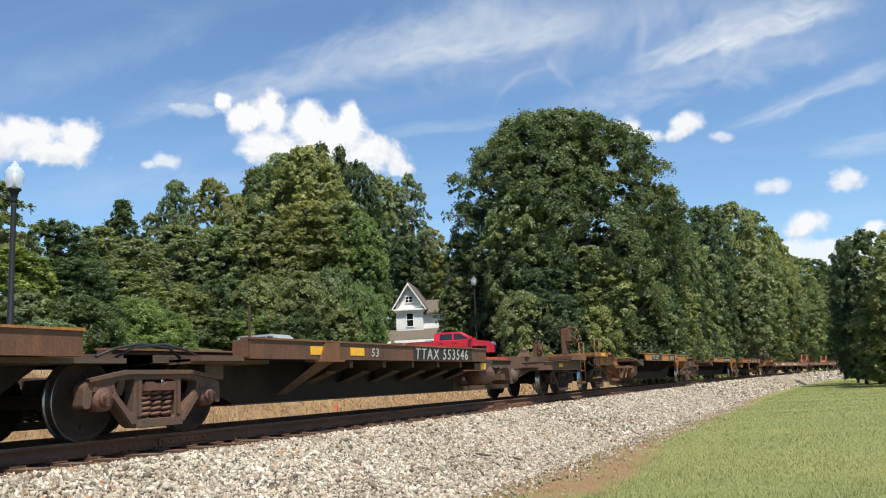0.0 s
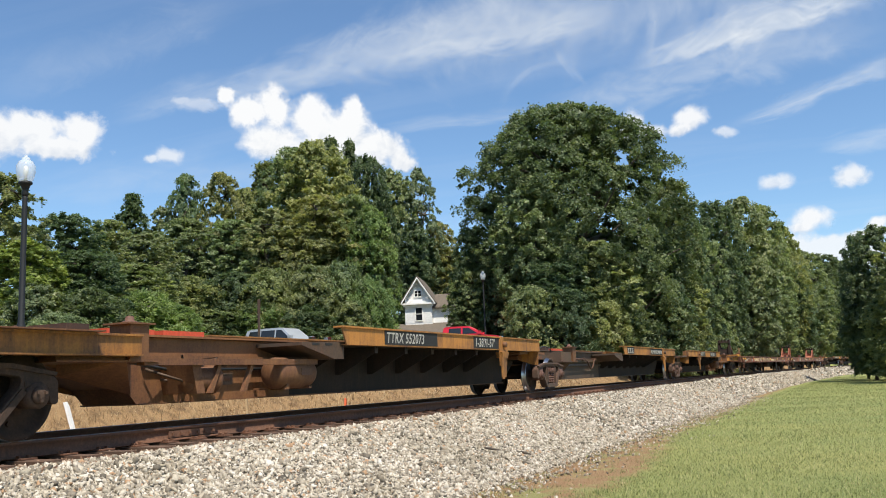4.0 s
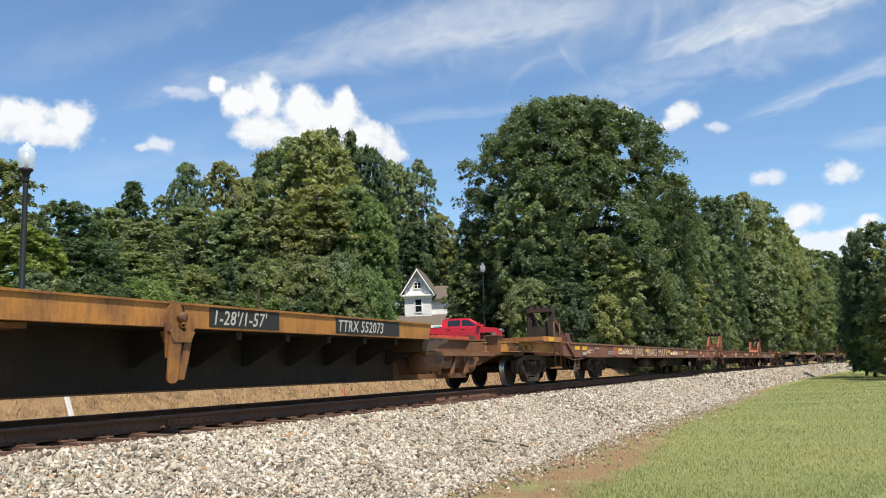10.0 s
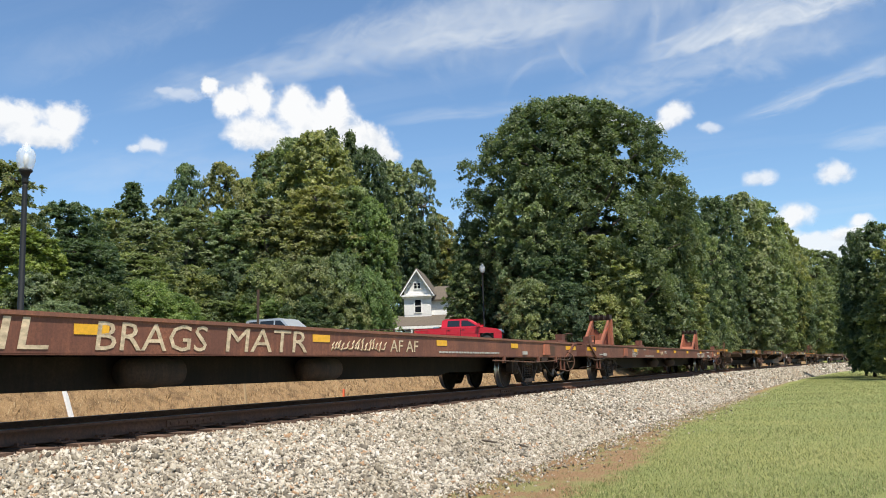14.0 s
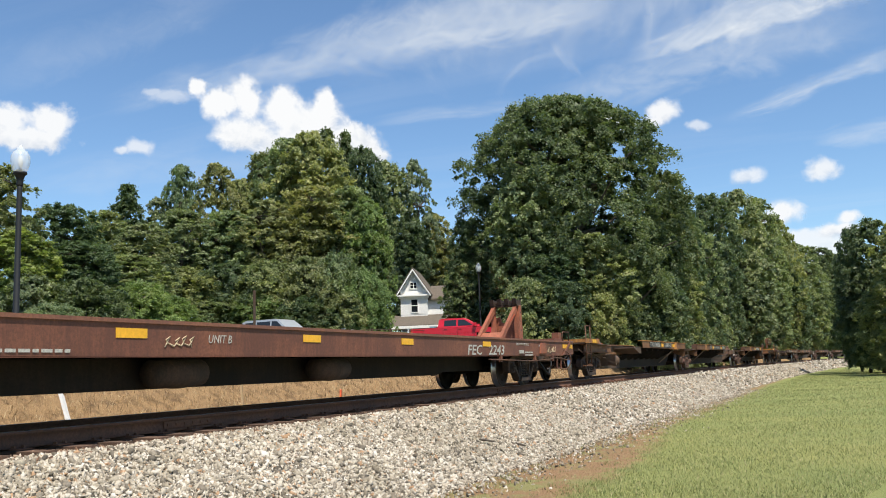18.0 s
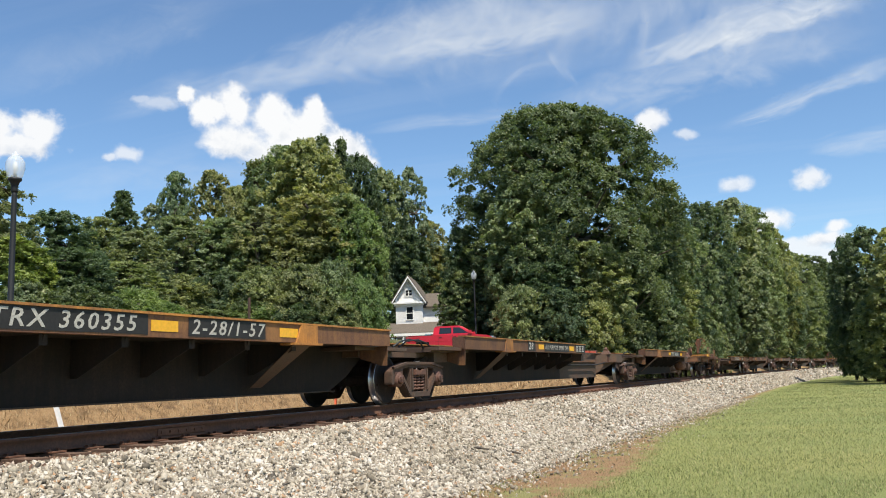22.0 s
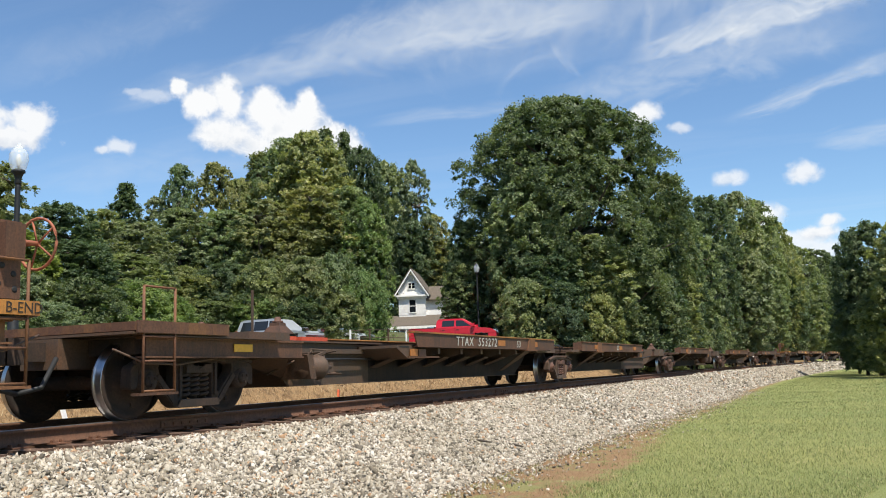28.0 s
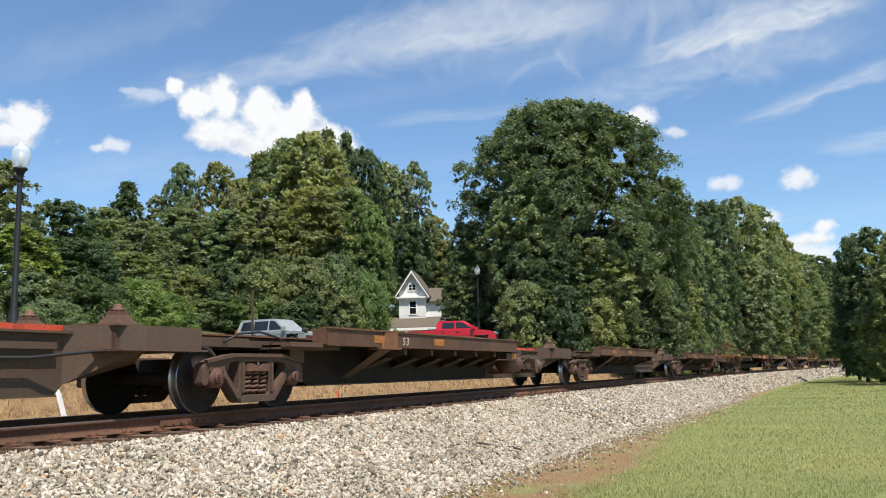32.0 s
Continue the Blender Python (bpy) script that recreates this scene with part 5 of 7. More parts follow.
                lathe(bm, [(0.012, -0.823), (0.035, -0.823), (0.035, -0.81), (0.012, -0.81)], "y", 10, (bx + dx, 0, low + dz))
                part("housing_hole", bm, PATCH, stand)
            part("brake_gearbox", boxed(bx - 0.12, bx + 0.12, -0.94, -0.82, low + 0.72, low + 1.08), BROWN, stand, bevel=0.04)
            wx, wz, wy = bx + 0.32 * (1 if sgn < 0 else 1), low + 0.90, -0.88
            bm = bmesh.new()
            ring = [(wx, wy + 0.28 * math.cos(q), wz + 0.28 * math.sin(q)) for q in np.linspace(0, 2 * math.pi, 21)]
            tube(bm, ring, 0.016, 6, cap=False)
            for q in range(5):
                c = q * 2 * math.pi / 5
                tube(bm, [(wx, wy, wz), (wx, wy + 0.28 * math.cos(c), wz + 0.28 * math.sin(c))], 0.012, 5)
            tube(bm, [(bx, wy, wz), (wx + 0.02, wy, wz)], 0.03, 8)
            part("brake_wheel", bm, HITCH_RED, stand, "rusty red spoked hand-brake wheel")
            bx = E(-0.75)
            bm = bmesh.new()
            wz, wy = low + 0.42, -0.72
            ring = [(bx + 0.21 * math.cos(q), wy, wz + 0.25 * math.sin(q)) for q in np.linspace(0, 2 * math.pi, 21)]
            tube(bm, ring, 0.018, 6, cap=False)
            for q in range(8):
                c = q * 2 * math.pi / 8
                tube(bm, [(bx, wy, wz), (bx + 0.21 * math.cos(c), wy, wz + 0.25 * math.sin(c))], 0.014, 5)
            winch = part("lashing_wheel", bm, BROWN, car, "rusty spoked winch wheel on a post")
            bm = bmesh.new()
            lathe(bm, [(0.02, wy - 0.03), (0.10, wy - 0.025), (0.10, wy + 0.025), (0.02, wy + 0.03)], "y", 12, (bx, 0, wz))
            part("hub", bm, ORANGE_BROWN, winch)
            part("winch_post", boxed(bx - 0.22, bx + 0.20, wy + 0.06, wy + 0.16, low + 0.063, wz + 0.16), BROWN, winch, bevel=0.02)
    return car


def flat_car(s_front, s_rear, b0, b1, label, tapes, hitches, mat_hitch, writing=(), graffiti=(), bars_at=(), scrawls=()):
    """A long flat car with deep straight side sills; its origin is under the front end."""
    L = s_rear - s_front
    car = thing("flat_car", pose(0, 0, 0), label, "freight car", "flat cars of the train")
    TRAIN.append((car, s_front, s_rear))
    for s in (-1, 1):
        bm = bmesh.new()
        prism(bm, [(0.0, 0.78), (1.1, 0.745), (L - 1.1, 0.745), (L, 0.78), (L, 1.12), (0, 1.12)], *sorted((s * 1.37, s * 1.33)))
        sill = part("side_sill", bm, FLAT_RED, car, bevel=0.006)
        part("sill_lip", boxed(-0.02, L + 0.02, *sorted((s * 1.395, s * 1.24)), 1.12, 1.165), FLAT_LIP, sill, bevel=0.015)
        part("bottom_lip", boxed(1.0, L - 1.0, *sorted((s * 1.37, s * 1.25)), 0.735, 0.75), FLAT_RED, sill)
    part("deck", boxed(0.0, L, -1.33, 1.33, 1.07, 1.10), FLAT_RED, car)
    # sills and bearers below the deck carry the shade in their colour
    part("centre_sill", boxed(0.4, L - 0.4, -0.36, 0.36, 0.42, 1.07), SHADED_UNDERFRAME, car, bevel=0.02)
    part("belly_sill", prismed([(b0 - s_front + 2.0, 0.745), (b0 - s_front + 4.2, 0.36), (b1 - s_front - 4.2, 0.36), (b1 - s_front - 2.0, 0.745)], -0.55, 0.55), SHADED_UNDERFRAME, car)
    for i in range(12):
        x = 2.0 + (L - 4.0) * i / 11
        part("cross_bearer", prismed([(-1.32, 0.75), (1.32, 0.75), (1.32, 1.06), (-1.32, 1.06)], x - 0.06, x + 0.06, "x"), SHADED_UNDERFRAME, car)
    for e, sgn in ((0.0, -1), (L, 1)):
        part("end_sill", boxed(*sorted((e, e + sgn * 0.06)), -1.37, 1.37, 0.78, 1.12), FLAT_RED, car, bevel=0.006)
        bm = boxed(*sorted((e, e + sgn * 0.55)), -0.12, 0.12, 0.70, 0.94)
        box(bm, *sorted((e + sgn * 0.35, e + sgn * 0.62)), -0.19, 0.15, 0.66, 0.98)
        part("coupler", bm, DARK_BOGIE, car, bevel=0.04)
        bm = bmesh.new()
        x = e - sgn * 1.35
        for dx in (-0.18, 0.18):
            box(bm, x + dx - 0.025, x + dx + 0.025, -1.36, -1.33, 0.40, 0.74)
        box(bm, x - 0.20, x + 0.20, -1.37, -1.30, 0.39, 0.41)
        part("sill_step", bm, FLAT_RED, car)
        part("grab_iron", tubed([(e - sgn * 0.35, -1.36, 1.15), (e - sgn * 0.35, -1.37, 1.42), (e - sgn * 0.95, -1.37, 1.42), (e - sgn * 0.95, -1.36, 1.15)], 0.014, 6), BROWN, car)
        part("air_hose", tubed([(e - sgn * 0.6, -0.45, 0.70), (e - sgn * 0.1, -0.55, 0.30), (e + sgn * 0.35, -0.5, 0.22), (e + sgn * 0.6, -0.45, 0.42)], 0.032, 7), RUBBER, car)
        # hand-brake rods and hangers under the end
        for k in range(4):
            q = e - sgn * (0.5 + 0.35 * k)
            part("brake_rod", tubed([(q, -1.2, 0.74), (q - sgn * 0.25, -1.22, 0.50 - 0.05 * (k % 2)), (q + sgn * 0.15, -1.0, 0.42)], 0.02, 6), GREY_BROWN, car)
        part("corner_brace", prismed([(e - sgn * 0.9, 0.76), (e - sgn * 1.15, 0.76), (e - sgn * 0.35, 1.14), (e - sgn * 0.2, 1.14)], -1.42, -1.385), FLAT_RED, car, bevel=0.008)
        part("uncoupling_lever", tubed([(e - sgn * 2.2, -1.34, 0.70), (e - sgn * 0.9, -1.38, 0.66), (e - sgn * 0.2, -1.30, 0.78), (e + sgn * 0.12, -0.6, 0.82)], 0.016, 6), GREY_BROWN, car)
    for x in (L * 0.42, L * 0.55):
        bm = bmesh.new()
        lathe(bm, [(0.03, x - 0.5), (0.17, x - 0.46), (0.2, x), (0.17, x + 0.46), (0.03, x + 0.5)], "x", 14, (0, -0.85, 0.55))
        part("air_tank", bm, DARK_BOGIE, car)
    for x in tapes:
        part("reflector", boxed(x - s_front, x - s_front + 0.48, -1.379, -1.373, 0.95, 1.06), REFLECT, car, "amber reflective tape")
    for hs, way, tall in hitches:
        hx = hs - s_front
        # a broad plate with a notch, two channel uprights, two slender struts and a horned head
        bm = bmesh.new()
        prism(bm, [(-0.42, 1.10), (0.42, 1.10), (0.34, 1.86), (0.20, 1.90), (0.12, 1.72), (-0.12, 1.72), (-0.20, 1.90), (-0.34, 1.86)], hx - 0.03, hx + 0.03, "x")
        post = part("trailer_hitch", bm, mat_hitch, car, "upright trailer hitch with slanting struts", bevel=0.008)
        for s in (-1, 1):
            bm = bmesh.new()
            o = sorted((s * 0.43, s * 0.385))
            prism(bm, [(hx - 0.15, 1.10), (hx + 0.15, 1.10), (hx + 0.075, tall - 0.14), (hx - 0.075, tall - 0.14)], *o)
            box(bm, hx - 0.12, hx - 0.09, *sorted((s * 0.385, s * 0.27)), 1.10, tall - 0.3)
            part("upright", bm, mat_hitch, post, bevel=0.006)
            for z in (1.25, 1.5, 1.75, 2.0):
                bm = bmesh.new()
                lathe(bm, [(0.004, s * 0.431), (0.022, s * 0.431), (0.022, s * 0.434), (0.004, s * 0.434)], "y", 8, (hx, 0, z))
                part("pin_hole", bm, PATCH, post)
            bm = bmesh.new()
            prism(bm, [(hx + way * 1.66, 1.13), (hx + way * 1.42, 1.13), (hx + way * 0.02, tall - 0.24), (hx + way * 0.10, tall - 0.12)], *sorted((s * 0.37, s * 0.28)))
            part("strut", bm, mat_hitch, post, bevel=0.008)
        for u, label in ((1.34, ""), (0.55, "red warning placard between the struts")):
            z = 1.13 + (1.6 - u) / 1.6 * (tall - 1.30)
            bm = bmesh.new()
            prism(bm, [(hx + way * (u + 0.2), z - 0.12), (hx + way * (u - 0.2), z + 0.10), (hx + way * (u - 0.2), z + 0.125), (hx + way * (u + 0.2), z - 0.095)], -0.378 if label else -0.28, -0.372 if label else 0.28)
            part("placard" if label else "strut_tie", bm, RED_BOX if label else mat_hitch, post, label)
        bm = bmesh.new()
        prism(bm, [(-0.42, tall - 0.16), (0.42, tall - 0.16), (0.37, tall - 0.05), (-0.37, tall - 0.05)], hx - 0.17, hx + 0.17, "x")
        for y in (-0.34, -0.10, 0.12, 0.34):
            prism(bm, [(hx + 0.22 * way, tall - 0.12), (hx - 0.14 * way, tall - 0.12), (hx - 0.18 * way, tall + 0.03), (hx + 0.10 * way, tall + 0.0), (hx + 0.27 * way, tall + 0.05)], y - 0.06, y + 0.06)
        part("hitch_head", bm, DARK_BOGIE, post, "greasy black fifth-wheel head with upturned horns", bevel=0.01)
    for x in ((1.0, 8.3, L - 0.75) if len(hitches) > 1 else (1.0, L - 0.75)):
        part("deck_block", boxed(x - 0.45, x + 0.45, -1.20, -0.75, 1.166, 1.24), FLAT_RED, car, bevel=0.01)
        part("deck_lug", boxed(x + 0.12, x + 0.42, -1.15, -0.95, 1.241, 1.42), FLAT_RED, car, bevel=0.02)
    part("long_rod", tubed([(b1 - s_front - 3.2, -1.40, 0.66), (b1 - s_front - 0.4, -1.41, 0.61), (b1 - s_front + 1.3, -1.40, 0.64), (L - 1.7, -1.36, 0.70)], 0.016, 6), BROWN, car)
    for q in (b1 - s_front - 2.4, b1 - s_front + 0.1, b1 - s_front + 1.6):
        part("rod_hanger", boxed(q - 0.05, q + 0.05, -1.40, -1.34, 0.60, 0.76), FLAT_RED, car)
    for q, w in ((L - 4.75, 0.30), (1.9, 0.34)):
        part("routing_board", boxed(q, q + w, -1.40, -1.372, 0.80, 0.88), STENCIL, car, "pale routing card holder", bevel=0.004)
    part("test_panel", boxed(L - 2.6, L - 2.05, -1.376, -1.372, 0.79, 1.04), BROWN, car)
    bm = bmesh.new()
    wx, wz = L - 0.95, 0.62
    ring = [(wx + 0.17 * math.cos(q), -1.36 - 0.17 * math.cos(q), wz + 0.27 * math.sin(q)) for q in np.linspace(0, 2 * math.pi, 21)]
    tube(bm, ring, 0.018, 6, cap=False)
    for q in range(5):
        c = q * 2 * math.pi / 5
        tube(bm, [(wx, -1.36, wz), (wx + 0.17 * math.cos(c), -1.36 - 0.17 * math.cos(c), wz + 0.27 * math.sin(c))], 0.013, 5)
    part("hand_brake_wheel", bm, BROWN, car, "brown spoked hand-brake wheel at the car's end")
    for x in (b0 - s_front + 1.2, b1 - s_front + 0.75):
        part("jacking_pad", prismed([(x - 0.26, 0.80), (x + 0.26, 0.80), (x + 0.20, 1.08), (x - 0.16, 1.08)], -1.42, -1.374), HITCH_RED, car, bevel=0.006)
    for text, x, z, size in writing:
        lettering(text, size, x - s_front, -1.377, z, STENCIL, car, 0.2, 1.65 if size > 0.2 else 1.0, bold=0.004 if size > 0.2 else 0.0)
    for text, x, z, size, stretch in graffiti:
        lettering(text, size, x - s_front, -1.3775, z, GRAFFITI, car, 0.1, stretch, "graffiti", 0.0)
    # scribbled tags: one running looped line each
    for x0, x1, zz, hgt, wire in scrawls:
        g = random.Random(int(x0 * 10))
        pts, q = [], x0 - s_front
        while q < x1 - s_front:
            up_z = zz + hgt * g.uniform(0.55, 1.0)
            pts += [(q, -1.3755, zz + hgt * g.uniform(0, 0.2)), (q + 0.04, -1.376, (zz + up_z) / 2), (q + 0.09, -1.3755, up_z), (q + 0.02, -1.376, up_z - hgt * 0.25), (q + 0.05, -1.3755, zz + hgt * g.uniform(0.1, 0.4))]
            q += g.uniform(0.08, 0.17)
        part("spray_scrawl", tubed(pts, wire, 4), GRAFFITI, car, "pale scribbled spray tag")
    for x, z, w, rows in bars_at:
        bm = bmesh.new()
        bars(bm, x - s_front, z, w, rows, y=-1.378)
        part("stencil_bars", bm, STENCIL, car)
    return car


OLD_LABEL = "rust-brown articulated spine car unit with a low wheel platform"
YEL_LABEL = "yellow articulated spine car unit with folding pedestals"
WORN_LABEL = "faded yellow-brown spine car unit with grimy spine"


def build_train():
    # the car that is passing as the clip begins: last units of a five-unit car
    for s0, s1 in ((-131.9, -114.6), (-114.6, -97.34)):
        spine_unit(s0, s1, "trail", "old", OLD_LABEL, lip=YELLOW)
    spine_unit(-97.34, -80.25, "lead", "old", OLD_LABEL, lip=ORANGE_BROWN, end_trail=2.2, tank="barrel", brake=True, tapes=(2.95, 4.15),
               writing=(("53", 4.85, 0.06, 0.20, 0.15, 0), ("TTAX 553546", 6.55, 0.03, 0.31, 0.15, 2.85)))
    # three yellow units
    spine_unit(-75.85, -57.87, "trail", "yellow", YEL_LABEL, end_lead=2.2, arms=True, tank="barrel", spine=ORANGE_BROWN,
               writing=(("TTRX 552073", 10.1, 0.06, 0.26, 0.2, 2.1), ("1-28'/1-57'", 6.1, 0.06, 0.26, 0.2, 1.45)))
    spine_unit(-57.87, -38.77, "trail", "yellow", YEL_LABEL, arms=True, writing=(("ALL PURPOSE SPINE CAR", 6.95, 0.06, 0.20, 0.1, 2.45), ("logo", 10.95, 0, 0, 0, 1.0)))
    spine_unit(-38.77, -20.52, "lead", "yellow", YEL_LABEL, end_trail=2.3, arms=True, tank="barrel", spine=ORANGE_BROWN,
               writing=(("1-28'/1-57'", 5.08, 0.06, 0.26, 0.2, 1.45), ("TTRX 552073", 8.1, 0.06, 0.26, 0.2, 2.1)))
    # two flat cars
    flat_car(-18.5, 10.75, -13.9, 7.1, "oxide-red flat car with pale graffiti along its sill",
             (-17.4, -16.6, -12.2, -7.9, -3.4, 1.0, 5.2, 9.7, 10.22), ((-16.35, 1, 2.33),), DARK_BOGIE,
             graffiti=(("JAIL", -9.7, 0.79, 0.46, 1.95), ("BRAGS", -7.66, 0.79, 0.45, 1.36), ("MATR", -5.5, 0.79, 0.45, 1.62), ("AF AF", -0.95, 0.82, 0.30, 1.45)),
             scrawls=((-12.25, -10.2, 0.80, 0.28, 0.012), (-2.88, -1.12, 0.82, 0.22, 0.012), (-16.2, -15.4, 0.84, 0.15, 0.006)),
             bars_at=((1.09, 0.81, 3.3, 1), (-15.2, 1.0, 0.5, 1), (-13.6, 0.9, 0.6, 2)))
    flat_car(11.95, 40.3, 15.64, 36.65, "oxide-red flat car with two upright red trailer hitches",
             (12.0, 12.5, 18.25, 22.3, 26.0, 29.2, 33.17, 39.3, 39.79), ((18.9, -1, 2.38), (38.5, -1, 2.34)), HITCH_RED,
             writing=(("FEC", 32.25, 0.77, 0.30), ("2243", 33.48, 0.77, 0.31), ("UNIT B", 23.84, 0.91, 0.15), ("SPRG D-5", 16.80, 0.98, 0.085), ("SPRG D-5", 37.1, 0.98, 0.075), ("2 INCH H F COMP SHOES", 35.35, 1.0, 0.085),
                      ("DO NOT LOAD TRAILERS", 18.0, 0.99, 0.085), ("ON THIS HITCH WITH", 17.97, 0.915, 0.085), ("KING PIN SPACING IN", 17.94, 0.84, 0.085), ("LESS THAN 39 FT", 17.91, 0.765, 0.085)),
             scrawls=((37.85, 38.55, 0.82, 0.18, 0.007), (23.07, 23.5, 0.84, 0.16, 0.01)),
             bars_at=((20.1, 0.785, 1.6, 1), (19.85, 1.03, 0.35, 1), (13.4, 0.82, 0.9, 1), (36.0, 0.81, 0.6, 2)))
    # three worn yellow units
    spine_unit(43.3, 61.6, "trail", "worn", WORN_LABEL, end_lead=2.3, tank="gear",
               writing=(("TTRX 360355", 10.15, 0.06, 0.26, 0.2, 2.35), ("2-28/1-57", 7.05, 0.06, 0.26, 0.2, 1.55)))
    spine_unit(61.6, 80.85, "lead", "worn", WORN_LABEL,
               writing=(("28", 6.0, 0.06, 0.26, 0.2, 0.55), ("ALL PURPOSE SPINE CAR", 7.39, 0.08, 0.17, 0.25, 2.35), ("logo", 10.52, 0, 0, 0, 1.05)))
    spine_unit(80.85, 98.8, "lead", "worn", WORN_LABEL, end_trail=2.05, tank="barrel", brake=True, writing=(("TTRX 360355", 7.4, 0.06, 0.22, 0.2, 2.35),))
    # a five-unit rusty car
    marks = [103.0, 119.1, 136.7, 154.0, 171.3, 188.5]
    words = {0: (("TTAX  553272", 8.36, 0.05, 0.27, 0.15, 0), ("53", 4.6, 0.05, 0.22, 0.15, 0)), 1: (("53", 5.95, 0.05, 0.24, 0.15, 0),), 2: (("53", 4.0, 0.05, 0.2, 0.15, 0),)}
    for i in range(5):
        spine_unit(marks[i], marks[i + 1], "trail" if i == 0 else "lead", "old", OLD_LABEL, words.get(i, ()), lip=YELLOW if i == 0 else None, end_lead=2.05 if i == 0 else False,
                   end_trail=2.05 if i == 4 else False, brake=i == 4, tank=("gear", "", "barrel", "", "barrel")[i], tapes=(2.95, 6.35, 8.65) if i == 1 else None)
    stops = [-131.9, -114.6, -97.34, -80.25, -75.85, -57.87, -38.77, -20.52, 43.3, 61.6, 80.85, 98.8, *marks]
    # further cars that stay far off along the bend
    s, kind = 192.6, 0
    while s < 400:
        n, pitch = (3, 18.4) if kind % 2 == 0 else (5, 17.2)
        for i in range(n):
            spine_unit(s + i * pitch, s + (i + 1) * pitch, "trail" if i == 0 else "lead", "worn" if n == 3 else "old", WORN_LABEL if n == 3 else OLD_LABEL,
                       end_lead=2.05 if i == 0 else False, end_trail=2.05 if i == n - 1 else False, brake=i == n - 1)
        stops += [s + i * pitch for i in range(n + 1)]
        s += n * pitch + 4.1
        kind += 1
    for st in stops:
        add_bogie(st, st in (-80.25, -75.85, -20.52, 43.3, 98.8, 103.0, 188.5))
    for st in (-13.9, 7.1, 15.64, 36.65):
        add_bogie(st, True)


build_train()


# ---- lamps, stakes and small things beside the line ----
def glass_material(name, col=(1, 1, 1), rough=0.05, alpha=0.35):
    m, n, l, b = material(name)
    b.inputs["Base Color"].default_value = (*col, 1)
    b.inputs["Roughness"].default_value = rough
    tr = n.new("ShaderNodeBsdfTransparent")
    mx = n.new("ShaderNodeMixShader")
    mx.inputs[0].default_value = alpha
    l.new(tr.outputs[0], mx.inputs[1])
    l.new(b.outputs[0], mx.inputs[2])
    l.new(mx.outputs[0], n["Material Output"].inputs[0])
    return m


GLOBE = glass_material("clear_ribbed_lamp_globe", (0.85, 0.88, 0.90), 0.12, 0.42)
WHITE = plain("white_painted_wood", (0.88, 0.87, 0.83), 0.7, 0, 0.08, 6)
SHINGLE = plain("grey_brown_shingles", (0.13, 0.105, 0.078), 0.9, 0, 0.35, 9)
DARK_GLASS = plain("dark_window_glass", (0.015, 0.018, 0.022), 0.08, 0, 0.1)
TINTED = plain("tinted_car_glass", (0.02, 0.024, 0.028), 0.06, 0, 0.1)
CAR_RED = plain("red_car_paint", (0.52, 0.012, 0.028), 0.28, 0, 0.03, 3)
CAR_WHITE = plain("white_car_paint", (0.72, 0.73, 0.74), 0.3, 0, 0.03, 3)
CAR_SILVER = plain("silver_car_paint", (0.50, 0.53, 0.56), 0.3, 0.4, 0.04, 3)
TYRE = plain("black_tyre_rubber", (0.018, 0.018, 0.018), 0.85)
CHROME = plain("dull_chrome", (0.55, 0.56, 0.57), 0.25, 1.0, 0.05)
PINE = plain("raw_pine_stake", (0.50, 0.35, 0.19), 0.85, 0, 0.2)
ORANGE = plain("orange_marker_paint", (0.85, 0.16, 0.06), 0.7, 0, 0.15)


def lamp_post(x, y, top, name_label, w=0.20):
    g = ground_z(x, y)
    t = thing("street_lamp", pose(x, y, g), name_label, "street lamp", "acorn street lamps")
    h = top - g
    bm = bmesh.new()
    lathe(bm, [(0.16, -0.05), (0.16, 0.12), (0.12, 0.20), (0.10, 0.75), (0.065, 0.85), (0.055, h - 0.98), (0.05, h - 0.80)], "z", 16)
    part("pole", bm, BLACK, t)
    bm = bmesh.new()
    lathe(bm, [(0.05, h - 0.92), (0.075, h - 0.88), (0.06, h - 0.80), (0.10, h - 0.68), (0.145, h - 0.64), (0.14, h - 0.60), (0.02, h - 0.59)], "z", 18)
    part("fitter", bm, BLACK, t)
    bm = bmesh.new()
    lathe(bm, [(0.115, h - 0.60), (w * 0.80, h - 0.55), (w, h - 0.38), (w * 0.97, h - 0.25), (w * 0.72, h - 0.15), (w * 0.45, h - 0.12), (w * 0.42, h - 0.07), (w * 0.2, h - 0.05), (w * 0.16, h - 0.01), (0.01, h)], "z", 24)
    part("globe", bm, GLOBE, t, "clear acorn-shaped glass globe")
    bm = bmesh.new()
    lathe(bm, [(0.03, h - 0.59), (0.035, h - 0.48), (0.055, h - 0.42), (0.05, h - 0.28), (0.01, h - 0.24)], "z", 12)
    part("bulb", bm, WHITE, t)
    return t


